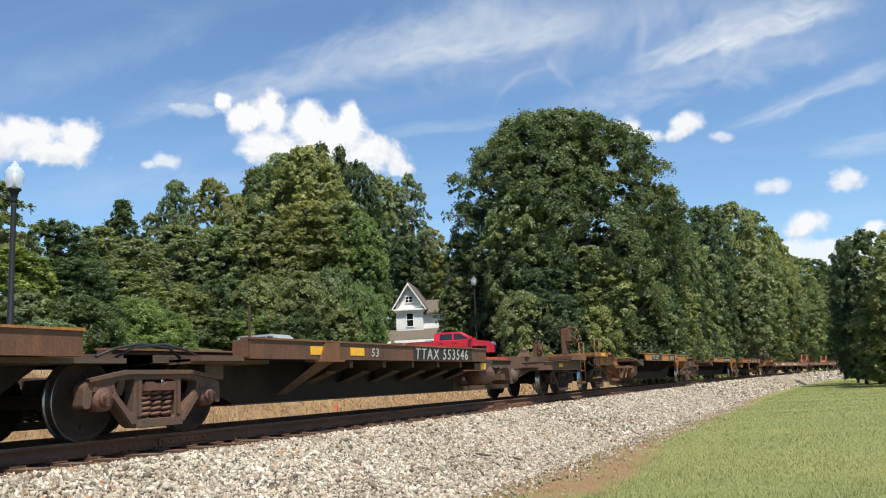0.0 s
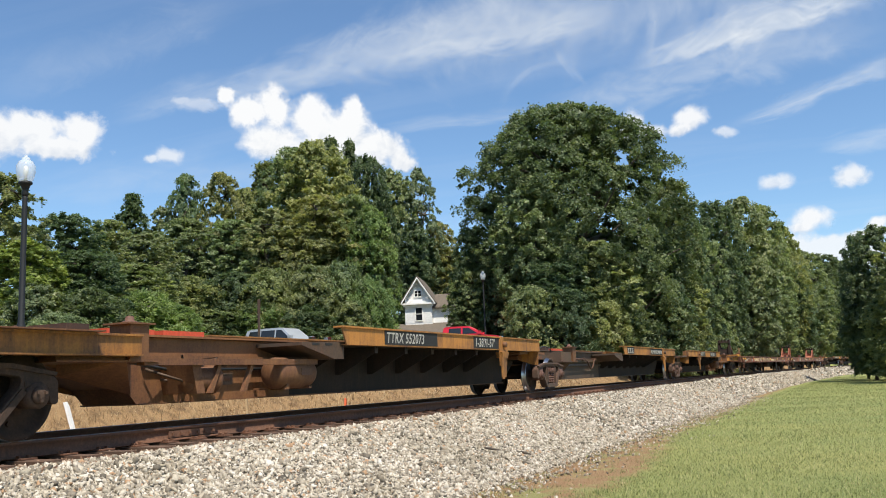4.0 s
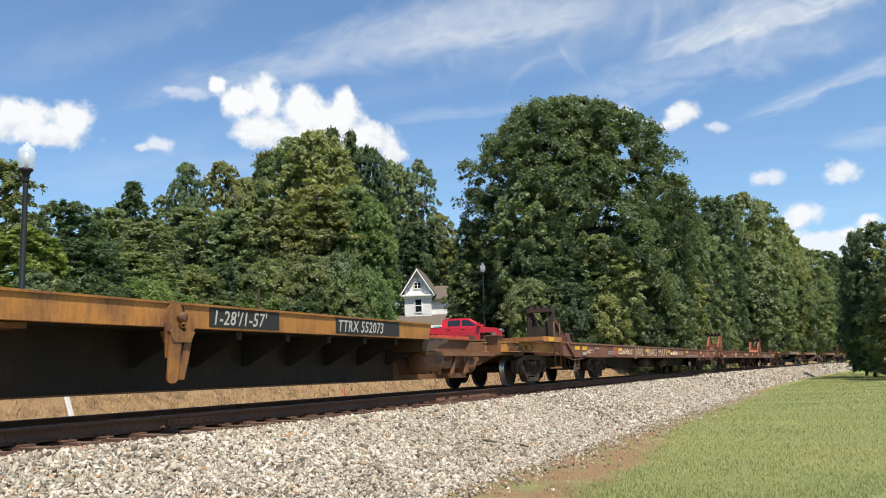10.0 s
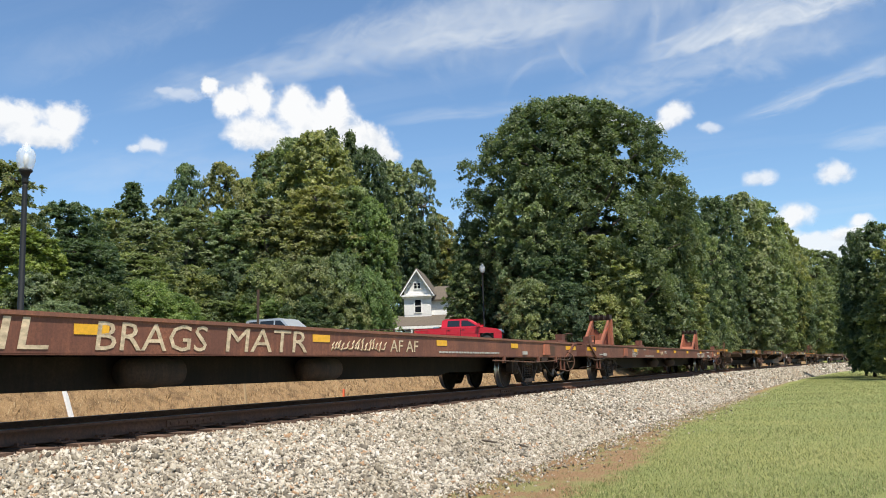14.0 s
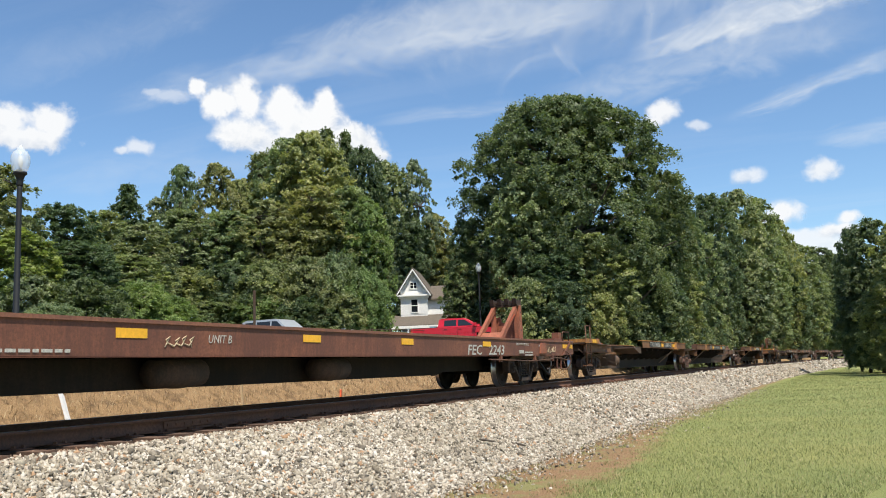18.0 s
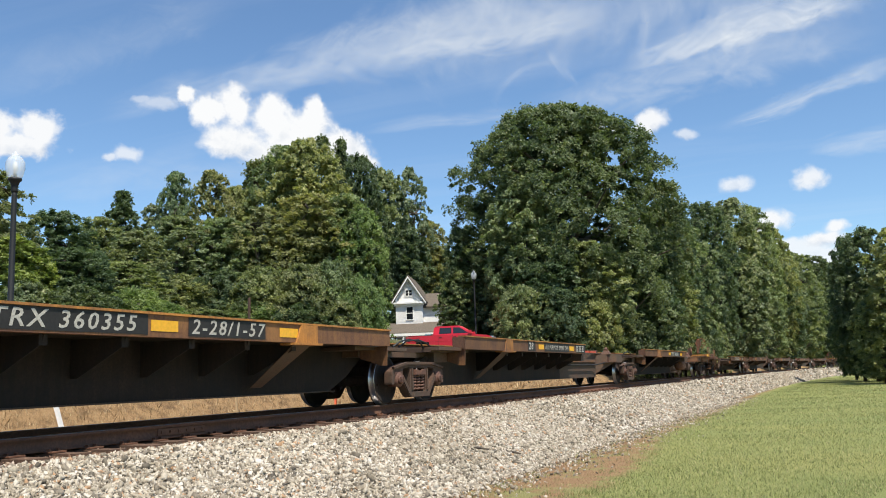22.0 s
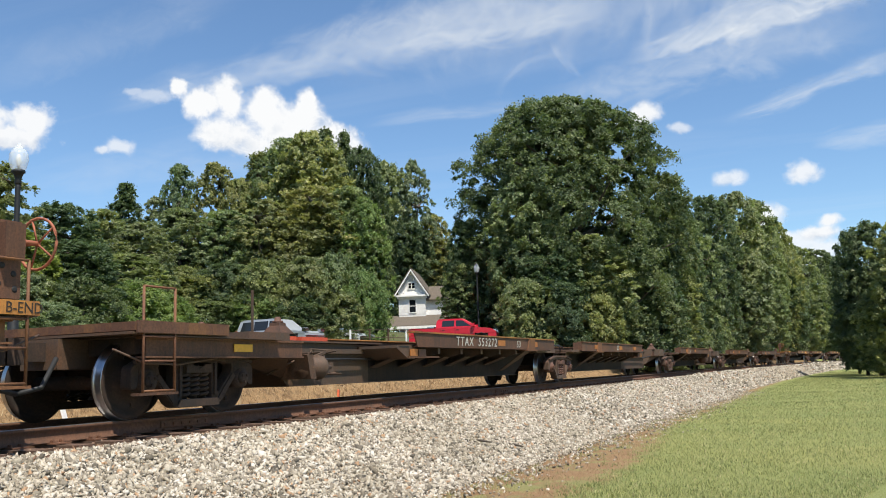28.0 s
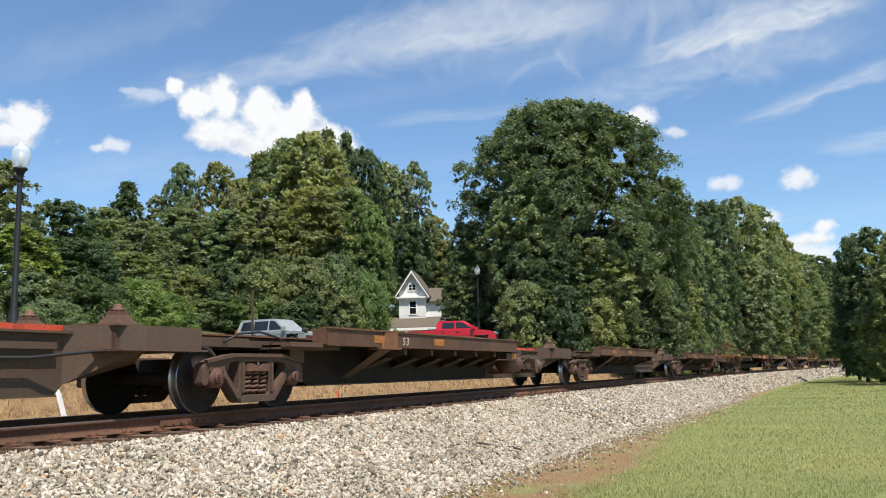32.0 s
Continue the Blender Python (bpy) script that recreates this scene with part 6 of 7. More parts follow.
def build_small():
    lamp_post(13.1, 15.75, 5.62, "black street lamp with a clear acorn globe beside the bank")
    lamp_post(52.95, 21.2, 7.35, "tall black street lamp with a small clear globe", 0.19)

    def stake(x, y, z, w, h, mat, label, lean, name="stake"):
        o = part(name, prismed([(-w, 0), (w, 0), (w, h * 0.94), (w * 0.3, h), (-w, h)], -0.02, 0.02), mat, bevel=0.004)
        o.matrix_basis = pose(x, y, z, lean, 0, 25)
        tagged(o, label, "stake", "survey stakes on the bank")
    stake(11.1, 11.7, ground_z(11.1, 11.7) - 0.1, 0.06, 1.36, WHITE, "white painted marker post on the dry bank", -16)
    stake(15.53, 11.7, ground_z(15.53, 11.7) - 0.1, 0.045, 1.3, PINE, "raw pine survey stake on the dry bank", -4)
    stake(19.4, 11.7, ground_z(19.4, 11.7) - 0.1, 0.13, 1.08, ORANGE, "orange painted survey stake on the bank", 2)
    t = thing("sign_post", pose(27.37, 20.18, ground_z(27.37, 20.18)), "thin grey steel sign post seen edge-on", "sign")
    part("post", boxed(-0.035, 0.035, -0.035, 0.035, -0.2, 2.1), GREY_BROWN, t)
    part("sign_plate", boxed(-0.012, 0.012, -0.06, 0.06, 1.55, 2.05), GREY_BROWN, t)
    # two weathered sticks lying on the stones
    for x, y, ln, a in ((13.55, 5.45, 0.42, 70), (14.35, 5.15, 0.45, 52)):
        bm = bmesh.new()
        tube(bm, [(-ln / 2, 0, 0), (-ln * 0.1, 0.03, 0.02), (ln * 0.2, -0.02, 0.02), (ln / 2, 0.03, 0)], [0.012, 0.022, 0.02, 0.008], 7)
        o = part("stick", bm, BARK)
        o.matrix_basis = pose(x, y, bed_z(y - TRACK_Y) + 0.055, 0, 0, a)
        tagged(o, "dark weathered stick lying on the ballast", "stick", "sticks on the ballast")


build_small()


# ---- parked vehicles ----
def wheel_on(parent, x, y, z, r, w):
    s = -1 if y < 0 else 1
    bm = bmesh.new()
    lathe(bm, [(r * 0.6, y - w / 2), (r * 0.93, y - w / 2), (r, y - w * 0.3), (r, y + w * 0.3), (r * 0.93, y + w / 2), (r * 0.6, y + w / 2)], "y", 24, (x, 0, z))
    wh = part("wheel", bm, TYRE, parent)
    bm = bmesh.new()
    lathe(bm, [(0.02, y + s * w * 0.42), (r * 0.15, y + s * w * 0.44), (r * 0.5, y + s * w * 0.36), (r * 0.62, y + s * w * 0.47), (r * 0.62, y - s * w * 0.3), (0.02, y - s * w * 0.3)], "y", 20, (x, 0, z))
    part("rim", bm, CHROME, wh)


def arch(x, z0, r, n=8):
    return [(x - r * math.cos(math.pi * k / n), z0 + r * math.sin(math.pi * k / n)) for k in range(n + 1)]


def vehicle(name, m, label, paint, lower, cabin, glass, wheels, width, r, low, bed=None):
    """A vehicle from its side outlines, its front towards +x."""
    t = thing(name, m, label, "car" if name != "pickup_truck" else "pickup truck", "vehicles parked beyond the line")
    hw = width / 2
    # upper body over the wheel arches, then the sills and corners between them
    zc, wr = low + 0.02 + r * 1.12, r * 1.12
    ends = [lower[0][0], lower[-1][0]]
    bm = bmesh.new()
    prism(bm, [(ends[0], zc), *lower[1:-1], (ends[1], zc)], -hw, hw)
    body = part("body", bm, paint, t, bevel=0.04)
    w0, w1 = min(wheels), max(wheels)
    for a, b in ((ends[0], w0 - wr), (w0 + wr, w1 - wr), (w1 + wr, ends[1])):
        part("lower_panel", boxed(a, b, -hw + 0.012, hw - 0.012, low + 0.02, zc), paint, body, bevel=0.02)
    for wx in wheels:
        part("wheel_well", boxed(wx - wr, wx + wr, -hw + 0.30, hw - 0.30, low + 0.05, zc - 0.003), BLACK, body)
    bm = bmesh.new()
    lo = [bm.verts.new((x, -hw * (0.96 if z < cabin[0][1] + 0.05 else 0.80), z)) for x, z in cabin]
    hi = [bm.verts.new((x, hw * (0.96 if z < cabin[0][1] + 0.05 else 0.80), z)) for x, z in cabin]
    bm.faces.new(lo)
    bm.faces.new(hi[::-1])
    for i in range(len(lo)):
        j = (i + 1) % len(lo)
        bm.faces.new((lo[i], hi[i], hi[j], lo[j]))
    part("cabin", bm, paint, t, bevel=0.04)
    z0, z1 = cabin[0][1], max(z for _, z in cabin)

    def skin(z):
        return hw * (0.96 - 0.16 * (z - z0) / (z1 - z0)) + 0.008
    for s in (-1, 1):
        for pane in glass:
            bm = bmesh.new()
            a = [bm.verts.new((x, s * skin(z), z)) for x, z in pane]
            b = [bm.verts.new((x, s * (skin(z) - 0.03), z)) for x, z in pane]
            bm.faces.new(a)
            bm.faces.new(b[::-1])
            for i in range(len(a)):
                j = (i + 1) % len(a)
                bm.faces.new((a[i], a[j], b[j], b[i]))
            part("side_window", bm, TINTED, t)
        for wx in wheels:
            wheel_on(t, wx, s * (hw - 0.13), r, r, 0.24)
    front, rear = max(x for x, _ in lower), min(x for x, _ in lower)
    for s in (-1, 1):
        part("headlight", boxed(front - 0.22, front + 0.015, *sorted((s * hw * 0.98, s * hw * 0.62)), low + 0.52, low + 0.70), CHROME, t, bevel=0.02)
        part("tail_light", boxed(rear - 0.012, rear + 0.12, *sorted((s * hw * 1.005, s * hw * 0.84)), low + 0.45, low + 0.72), RED_BOX, t, bevel=0.01)
        part("mirror", boxed(glass[-1][-1][0] + 0.05, glass[-1][-1][0] + 0.25, *sorted((s * hw * 0.98, s * (hw + 0.2))), z0 + 0.02, z0 + 0.24), paint, t, bevel=0.03)
    part("front_bumper", boxed(front - 0.12, front + 0.07, -hw * 0.96, hw * 0.96, low + 0.08, low + 0.32), BLACK if bed else CHROME, t, bevel=0.04)
    part("rear_bumper", boxed(rear - 0.07, rear + 0.1, -hw * 0.94, hw * 0.94, low + 0.10, low + 0.30), CHROME, t, bevel=0.03)
    for s in (-1, 1):
        # dark shut lines, sills and door handles
        for pane in glass:
            for q in (pane[0][0] - 0.06, pane[-1][0] + 0.05):
                part("shut_line", boxed(q - 0.008, q + 0.008, *sorted((s * (hw - 0.004), s * (hw + 0.003))), low + 0.14, z0 - 0.03), BLACK, t)
            part("door_handle", boxed(pane[0][0] + 0.02, pane[0][0] + 0.2, *sorted((s * (hw + 0.002), s * (hw + 0.03))), z0 - 0.16, z0 - 0.12), BLACK, t)
        for wx in wheels:
            bm = bmesh.new()
            tube(bm, [(p[0], s * (hw + 0.002), p[1]) for p in arch(wx, low + 0.02, r * 1.13)], 0.025, 5)
            part("arch_trim", bm, BLACK, t)
    if bed:
        part("bed_floor", boxed(bed[0], bed[1], -hw * 0.86, hw * 0.86, lower[1][1] + 0.03, lower[1][1] + 0.05), BLACK, t)
        part("tool_box", boxed(bed[1] - 0.5, bed[1] - 0.05, -hw * 0.84, hw * 0.84, lower[1][1] + 0.051, lower[1][1] + 0.14), CHROME, t, bevel=0.02)
    return t


def build_vehicles():
    g = ground_z(50.3, 22.2)
    vehicle("pickup_truck", pose(50.5, 21.9, g, 0, 0, -74) @ Matrix.Diagonal((0.92, 0.92, 0.94, 1)), "bright red four-door pickup truck parked on the bank", CAR_RED,
            [(-2.95, 0.62), (-2.95, 1.36), (-1.12, 1.37), (-1.10, 1.40), (1.75, 1.36), (2.6, 1.26), (2.92, 1.08), (2.95, 0.60)],
            [(-1.12, 1.38), (-1.04, 1.88), (-0.85, 1.97), (0.60, 1.97), (0.86, 1.91), (1.72, 1.38)],
            [[(-0.70, 1.46), (-0.66, 1.85), (0.14, 1.86), (0.14, 1.46)], [(0.26, 1.46), (0.26, 1.86), (0.70, 1.84), (1.28, 1.46)]], (1.95, -1.85), 2.0, 0.41, 0.50, (-2.85, -1.2))
    tb = vehicle("suv", pose(41.9, 29.0, ground_z(41.9, 29.0) - 0.06, 0, 0, -92), "silver-white sport utility vehicle parked nose to the line", CAR_SILVER,
                 [(-2.4, 0.55), (-2.42, 1.02), (0.95, 1.06), (2.15, 0.98), (2.4, 0.85), (2.4, 0.5)],
                 [(-2.38, 1.02), (-2.18, 1.68), (-1.9, 1.76), (0.1, 1.76), (0.35, 1.70), (1.15, 1.05)],
                 [[(-2.1, 1.12), (-1.95, 1.62), (-1.25, 1.64), (-1.25, 1.12)], [(-1.15, 1.12), (-1.15, 1.64), (-0.2, 1.64), (-0.2, 1.12)], [(-0.1, 1.12), (-0.1, 1.64), (0.25, 1.62), (0.88, 1.12)]], (1.5, -1.45), 1.9, 0.37, 0.42)
    vehicle("car", pose(48.8, 29.4, ground_z(48.8, 29.4), 0, 0, -94), "white saloon car parked beside the silver one", CAR_WHITE,
            [(-2.3, 0.5), (-2.32, 0.95), (-1.6, 1.0), (1.0, 0.98), (2.2, 0.85), (2.35, 0.7), (2.35, 0.45)],
            [(-1.75, 0.98), (-1.0, 1.42), (-0.6, 1.48), (0.2, 1.47), (0.45, 1.40), (1.2, 0.97)],
            [[(-1.4, 1.05), (-0.9, 1.38), (-0.35, 1.40), (-0.35, 1.05)], [(-0.25, 1.05), (-0.25, 1.40), (0.30, 1.38), (0.92, 1.05)]], (1.45, -1.35), 1.8, 0.33, 0.36)


build_vehicles()


# ---- the house among the trees ----
def build_house():
    h = thing("house", pose(79.0, 38.75, 3.6, 0, 0, -72), "white two-storey timber house with a shingled porch roof", "house")
    # gabled bay: front at y = 0, local heights above the yard
    eave, ridge, hw = 4.85, 7.1, 1.36
    bm = bmesh.new()
    prism(bm, [(-hw, 0), (hw, 0), (hw, eave), (0, ridge - 0.12), (-hw, eave)], 0, 6.5)
    part("gable_wing", bm, WHITE, h)
    for i in range(24):
        part("clapboard", boxed(-hw - 0.005, hw + 0.005, -0.022, 0.0, 2.5 + i * 0.095, 2.58 + i * 0.095), WHITE, h)
    bm = bmesh.new()
    prism(bm, [(hw, 0), (6.5, 0), (6.5, 3.9), (hw, 3.9)], 0.7, 6.0)
    part("main_wall", bm, WHITE, h)
    for s in (-1, 1):
        bm = bmesh.new()
        prism(bm, [(0, ridge), (s * (hw + 0.42), eave - 0.42), (s * (hw + 0.42), eave - 0.30), (0, ridge + 0.13)], -0.45, 6.7)
        part("roof_slope", bm, SHINGLE, h)
        bm = bmesh.new()
        prism(bm, [(0, ridge - 0.22), (s * (hw + 0.40), eave - 0.62), (s * (hw + 0.40), eave - 0.42), (0, ridge - 0.0)], -0.47, -0.43)
        part("bargeboard", bm, WHITE, h)
    bm = bmesh.new()
    box(bm, -hw - 0.38, hw + 0.38, -0.36, 0.02, eave - 0.52, eave - 0.36)
    box(bm, -hw - 0.15, hw + 0.15, -0.16, 0.0, eave - 0.72, eave - 0.52)
    part("eave_cornice", bm, WHITE, h)
    bm = bmesh.new()
    prism(bm, [(hw - 0.2, 3.9), (6.9, 3.9), (6.9, 4.05), (hw - 0.2, 4.05)], 0.3, 6.3)
    prism(bm, [(0.3, 4.05), (6.3, 4.05), (3.3, 5.6)], hw, 6.8, "x")
    part("main_roof", bm, SHINGLE, h)

    def window(x, z, w, ht, y=-0.03):
        wnd = part("window", boxed(x - w / 2, x + w / 2, y - 0.02, y + 0.02, z, z + ht), DARK_GLASS, h)
        bm = bmesh.new()
        for a, b, c, d in ((x - w / 2 - 0.08, x - w / 2, z - 0.08, z + ht + 0.08), (x + w / 2, x + w / 2 + 0.08, z - 0.08, z + ht + 0.08), (x - w / 2, x + w / 2, z + ht, z + ht + 0.08), (x - w / 2, x + w / 2, z - 0.08, z), (x - w / 2, x + w / 2, z + ht * 0.48, z + ht * 0.53)):
            box(bm, a, b, y - 0.06, y + 0.02, c, d)
        part("window_frame", bm, WHITE, wnd)
        return wnd
    window(0.05, 2.75, 0.62, 1.25)
    wnd = window(0.0, 5.15, 0.62, 0.55)
    part("muntin", boxed(-0.03, 0.03, -0.09, -0.05, 5.15, 5.70), WHITE, wnd)
    window(4.0, 2.75, 0.7, 1.3, 0.67)
    # low porch roof across the front, on white posts
    bm = bmesh.new()
    prism(bm, [(-2.7, 1.30), (0.3, 2.45), (0.3, 2.35), (-2.7, 1.17)], -2.4, 8.8, "x")
    part("porch_roof", bm, SHINGLE, h)
    part("porch_fascia", boxed(-2.45, 8.85, -2.76, -2.69, 0.98, 1.24), WHITE, h)
    for x in (-2.2, 0.0, 2.2, 4.4, 6.6):
        part("porch_post", boxed(x - 0.07, x + 0.07, -2.6, -2.46, -0.3, 1.17), WHITE, h)
    part("porch_floor", boxed(-2.4, 8.8, -3.6, 0.0, -0.6, -0.3), SHINGLE, h)


build_house()


def build_fence():
    f = thing("fence", pose(0, 0, 0), "low dark wire fence with pale posts beyond the parked cars", "fence")
    pts = [(44.0 + 1.3 * i, 25.6 - 0.55 * i) for i in range(5)]
    for i, (x, y) in enumerate(pts):
        z = ground_z(x, y)
        part("fence_post", boxed(x - 0.04, x + 0.04, y - 0.04, y + 0.04, z - 0.2, z + 1.25), WHITE if i % 3 == 0 else GREY_BROWN, f)
        if i:
            a, b = pts[i - 1]
            for k in (1.2, 0.75, 0.3):
                part("fence_rail", tubed([(a, b, ground_z(a, b) + k), (x, y, z + k)], 0.018, 5), GREY_BROWN, f)


build_fence()


# ---- grass ----
def build_grass():
    m, n, l, b = material("grass_blades")
    g = n.new("ShaderNodeNewGeometry")
    r = ramp(n, l, g.outputs["Random Per Island"], [(0.0, (0.10, 0.135, 0.036)), (0.5, (0.225, 0.25, 0.08)), (0.85, (0.37, 0.37, 0.145)), (1.0, (0.52, 0.44, 0.24))])
    l.new(r.outputs[0], b.inputs["Base Color"])
    b.inputs["Roughness"].default_value = 0.7
    dry, n, l, b = material("dry_grass_blades")
    g = n.new("ShaderNodeNewGeometry")
    r = ramp(n, l, g.outputs["Random Per Island"], [(0.0, (0.20, 0.12, 0.055)), (0.5, (0.38, 0.26, 0.13)), (1.0, (0.54, 0.41, 0.23))])
    l.new(r.outputs[0], b.inputs["Base Color"])
    b.inputs["Roughness"].default_value = 0.8
    rng = np.random.default_rng(9)

    def blades(name, xs, ys, height, width, mat, label):
        k = len(xs)
        z = np.array([ground_z(x, y) for x, y in zip(xs, ys)])
        a = rng.uniform(0, 2 * np.pi, k)
        hgt = height * rng.uniform(0.4, 1.3, k)
        lean = rng.normal(0, 0.45, (k, 2)) * hgt[:, None]
        w = width * rng.uniform(0.6, 1.3, k) * np.clip(xs / 16, 1, 5)
        p = np.stack([xs, ys, z - 0.01], -1)
        side = np.stack([np.cos(a) * w, np.sin(a) * w, 0 * w], -1)
        tip = p + np.concatenate([lean, hgt[:, None]], 1)
        co = np.stack([p - side, p + side, tip], 1).reshape(-1, 3)
        tagged(from_arrays(name, co, 3, np.arange(3 * k), mat), label, "grass", kind="stuff")
    n1 = 210000
    xs = 7.5 + 95 * rng.random(n1) ** 2.6
    ys = 4.2 - rng.random(n1) * (2.2 + np.minimum(xs, 50) * 0.2 + np.maximum(xs - 40, 0) * 0.06) - np.maximum(xs - 28, 0) ** 2 / 2000
    keep = ys + np.maximum(xs - 28, 0) ** 2 / 2000 < 3.0 + 0.85 * np.clip((xs - 14) / 7, 0, 1) + 0.12 * np.sin(xs * 1.3) + 0.14 * np.sin(xs * 3.1) + rng.normal(0, 0.12, n1)
    blades("lawn_grass", xs[keep], ys[keep], 0.05, 0.005, m, "short mown lawn grass with paler tips")
    n3 = 16000
    xs = 7.5 + 24 * rng.random(n3) ** 1.4
    ys = 3.0 + 0.85 * np.clip((xs - 14) / 7, 0, 1) + rng.uniform(-0.2, 1.5, n3)
    clump = np.array([noise.noise((x * 2.2, y * 3.0, 5)) for x, y in zip(xs, ys)])
    blades("earth_tufts", xs[clump > 0.12], ys[clump > 0.12], 0.05, 0.005, m, "weedy green tufts on the worn earth")
    blades("earth_tufts", xs[clump < -0.05], ys[clump < -0.05], 0.035, 0.005, dry, "thin dead grass on the worn earth")
    n2 = 34000
    xs = 6 + 40 * rng.random(n2) ** 1.3
    ys = rng.uniform(11.0, 14.8, n2)
    blades("bank_grass", xs, ys, 0.11, 0.008, dry, "dry straw-coloured grass on the bank")


build_grass()


# ---- drifting cumulus, far away as a backdrop ----
def towards(az, el, far):
    a, e = radians(az), radians(el)
    return Vector((math.cos(e) * math.cos(a), math.cos(e) * math.sin(a), math.sin(e))) * far + Vector(EYE)


def maths(n, l, how, a, b=None, c=None):
    """A Math node on sockets or numbers; gives its output."""
    m = n.new("ShaderNodeMath")
    m.operation = how
    for i, v in enumerate((a, b, c)):
        if v is None:
            continue
        if hasattr(v, "is_linked"):
            l.new(v, m.inputs[i])
        else:
            m.inputs[i].default_value = v
    return m.outputs[0]


def build_clouds():
    right = Vector((0.41, -0.91, 0.0))
    for i, (az, el, puffs, dense) in enumerate((*CLOUDS, *LOW_CLOUDS)):
        m, n, l, b = material("self_lit_cumulus")
        n.remove(b)
        tc = n.new("ShaderNodeTexCoord")
        off = n.new("ShaderNodeMapping")
        off.inputs["Location"].default_value = (i * 137.0, i * 71.0, i * 13.0)
        l.new(tc.outputs["Object"], off.inputs[0])
        small = min(p[3] for p in puffs) < 30 and len(puffs) < 3

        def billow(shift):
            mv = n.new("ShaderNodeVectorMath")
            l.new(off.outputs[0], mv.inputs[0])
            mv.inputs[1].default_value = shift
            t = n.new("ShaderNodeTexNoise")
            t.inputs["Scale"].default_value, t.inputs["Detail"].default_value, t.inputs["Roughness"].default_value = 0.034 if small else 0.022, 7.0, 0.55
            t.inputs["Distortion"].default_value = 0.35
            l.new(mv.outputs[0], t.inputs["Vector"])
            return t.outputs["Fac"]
        # the outline is ragged: every place is pushed about by two scales of turbulence
        place = tc.outputs["Object"]
        for scale, push, detail in ((0.016, 46.0, 3.0), (0.06, 20.0, 6.0)):
            wt = n.new("ShaderNodeTexNoise")
            wt.inputs["Scale"].default_value, wt.inputs["Detail"].default_value, wt.inputs["Roughness"].default_value = scale, detail, 0.62
            l.new(off.outputs[0], wt.inputs["Vector"])
            half = push * (0.45 if small else 1.0)
            wv = n.new("ShaderNodeVectorMath")
            wv.operation = "MULTIPLY_ADD"
            l.new(wt.outputs["Color"], wv.inputs[0])
            wv.inputs[1].default_value, wv.inputs[2].default_value = (half, half, 0), (-half / 2, -half / 2, 0)
            sm = n.new("ShaderNodeVectorMath")
            l.new(place, sm.inputs[0])
            l.new(wv.outputs[0], sm.inputs[1])
            place = sm.outputs[0]
        body = None
        for x, y, a, h in puffs:
            mp = n.new("ShaderNodeMapping")
            mp.inputs["Location"].default_value = (-x / a, -y / h, 0)
            mp.inputs["Scale"].default_value = (1 / a, 1 / h, 0)
            l.new(place, mp.inputs[0])
            ln = n.new("ShaderNodeVectorMath")
            ln.operation = "LENGTH"
            l.new(mp.outputs[0], ln.inputs[0])
            one = maths(n, l, "SUBTRACT", 1.0, ln.outputs["Value"])
            body = one if body is None else maths(n, l, "SMOOTH_MAX", body, one, 0.6)
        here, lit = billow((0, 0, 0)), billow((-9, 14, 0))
        edge = maths(n, l, "MULTIPLY_ADD", maths(n, l, "SUBTRACT", here, 0.44), 1.2, body)
        den = n.new("ShaderNodeMapRange")
        den.interpolation_type = "SMOOTHSTEP"
        den.inputs["From Min"].default_value, den.inputs["From Max"].default_value = -0.20, 0.46 if not small else 0.62
        den.inputs["To Max"].default_value = dense
        l.new(edge, den.inputs["Value"])
        # sunlight painted into the glow: white sunny sides, pale grey-blue lower and inner parts
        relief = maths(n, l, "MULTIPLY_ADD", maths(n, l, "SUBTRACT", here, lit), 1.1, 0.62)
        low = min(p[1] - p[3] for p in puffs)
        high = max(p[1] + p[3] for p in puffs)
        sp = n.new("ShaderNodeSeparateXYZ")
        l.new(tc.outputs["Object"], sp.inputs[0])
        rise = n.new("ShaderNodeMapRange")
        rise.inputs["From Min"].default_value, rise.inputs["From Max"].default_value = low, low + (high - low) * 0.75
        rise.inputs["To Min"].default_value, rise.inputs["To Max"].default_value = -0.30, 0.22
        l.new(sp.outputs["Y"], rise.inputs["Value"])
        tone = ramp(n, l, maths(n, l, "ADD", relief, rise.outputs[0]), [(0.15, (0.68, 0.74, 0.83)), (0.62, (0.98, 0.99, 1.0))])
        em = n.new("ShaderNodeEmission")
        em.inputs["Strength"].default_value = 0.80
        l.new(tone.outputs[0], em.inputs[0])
        tr = n.new("ShaderNodeBsdfTransparent")
        mx = n.new("ShaderNodeMixShader")
        l.new(den.outputs[0], mx.inputs[0])
        l.new(tr.outputs[0], mx.inputs[1])
        l.new(em.outputs[0], mx.inputs[2])
        l.new(mx.outputs[0], n["Material Output"].inputs[0])
        x0, x1 = min(p[0] - 1.9 * p[2] for p in puffs), max(p[0] + 1.9 * p[2] for p in puffs)
        y0, y1 = min(p[1] - 1.9 * p[3] for p in puffs), max(p[1] + 1.9 * p[3] for p in puffs)
        bm = bmesh.new()
        bm.faces.new([bm.verts.new(p) for p in ((x0, y0, 0), (x1, y0, 0), (x1, y1, 0), (x0, y1, 0))])
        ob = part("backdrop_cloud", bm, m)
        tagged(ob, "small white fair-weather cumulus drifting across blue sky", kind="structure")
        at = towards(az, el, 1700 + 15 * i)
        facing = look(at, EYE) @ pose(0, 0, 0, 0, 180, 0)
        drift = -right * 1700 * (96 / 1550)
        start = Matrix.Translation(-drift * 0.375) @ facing
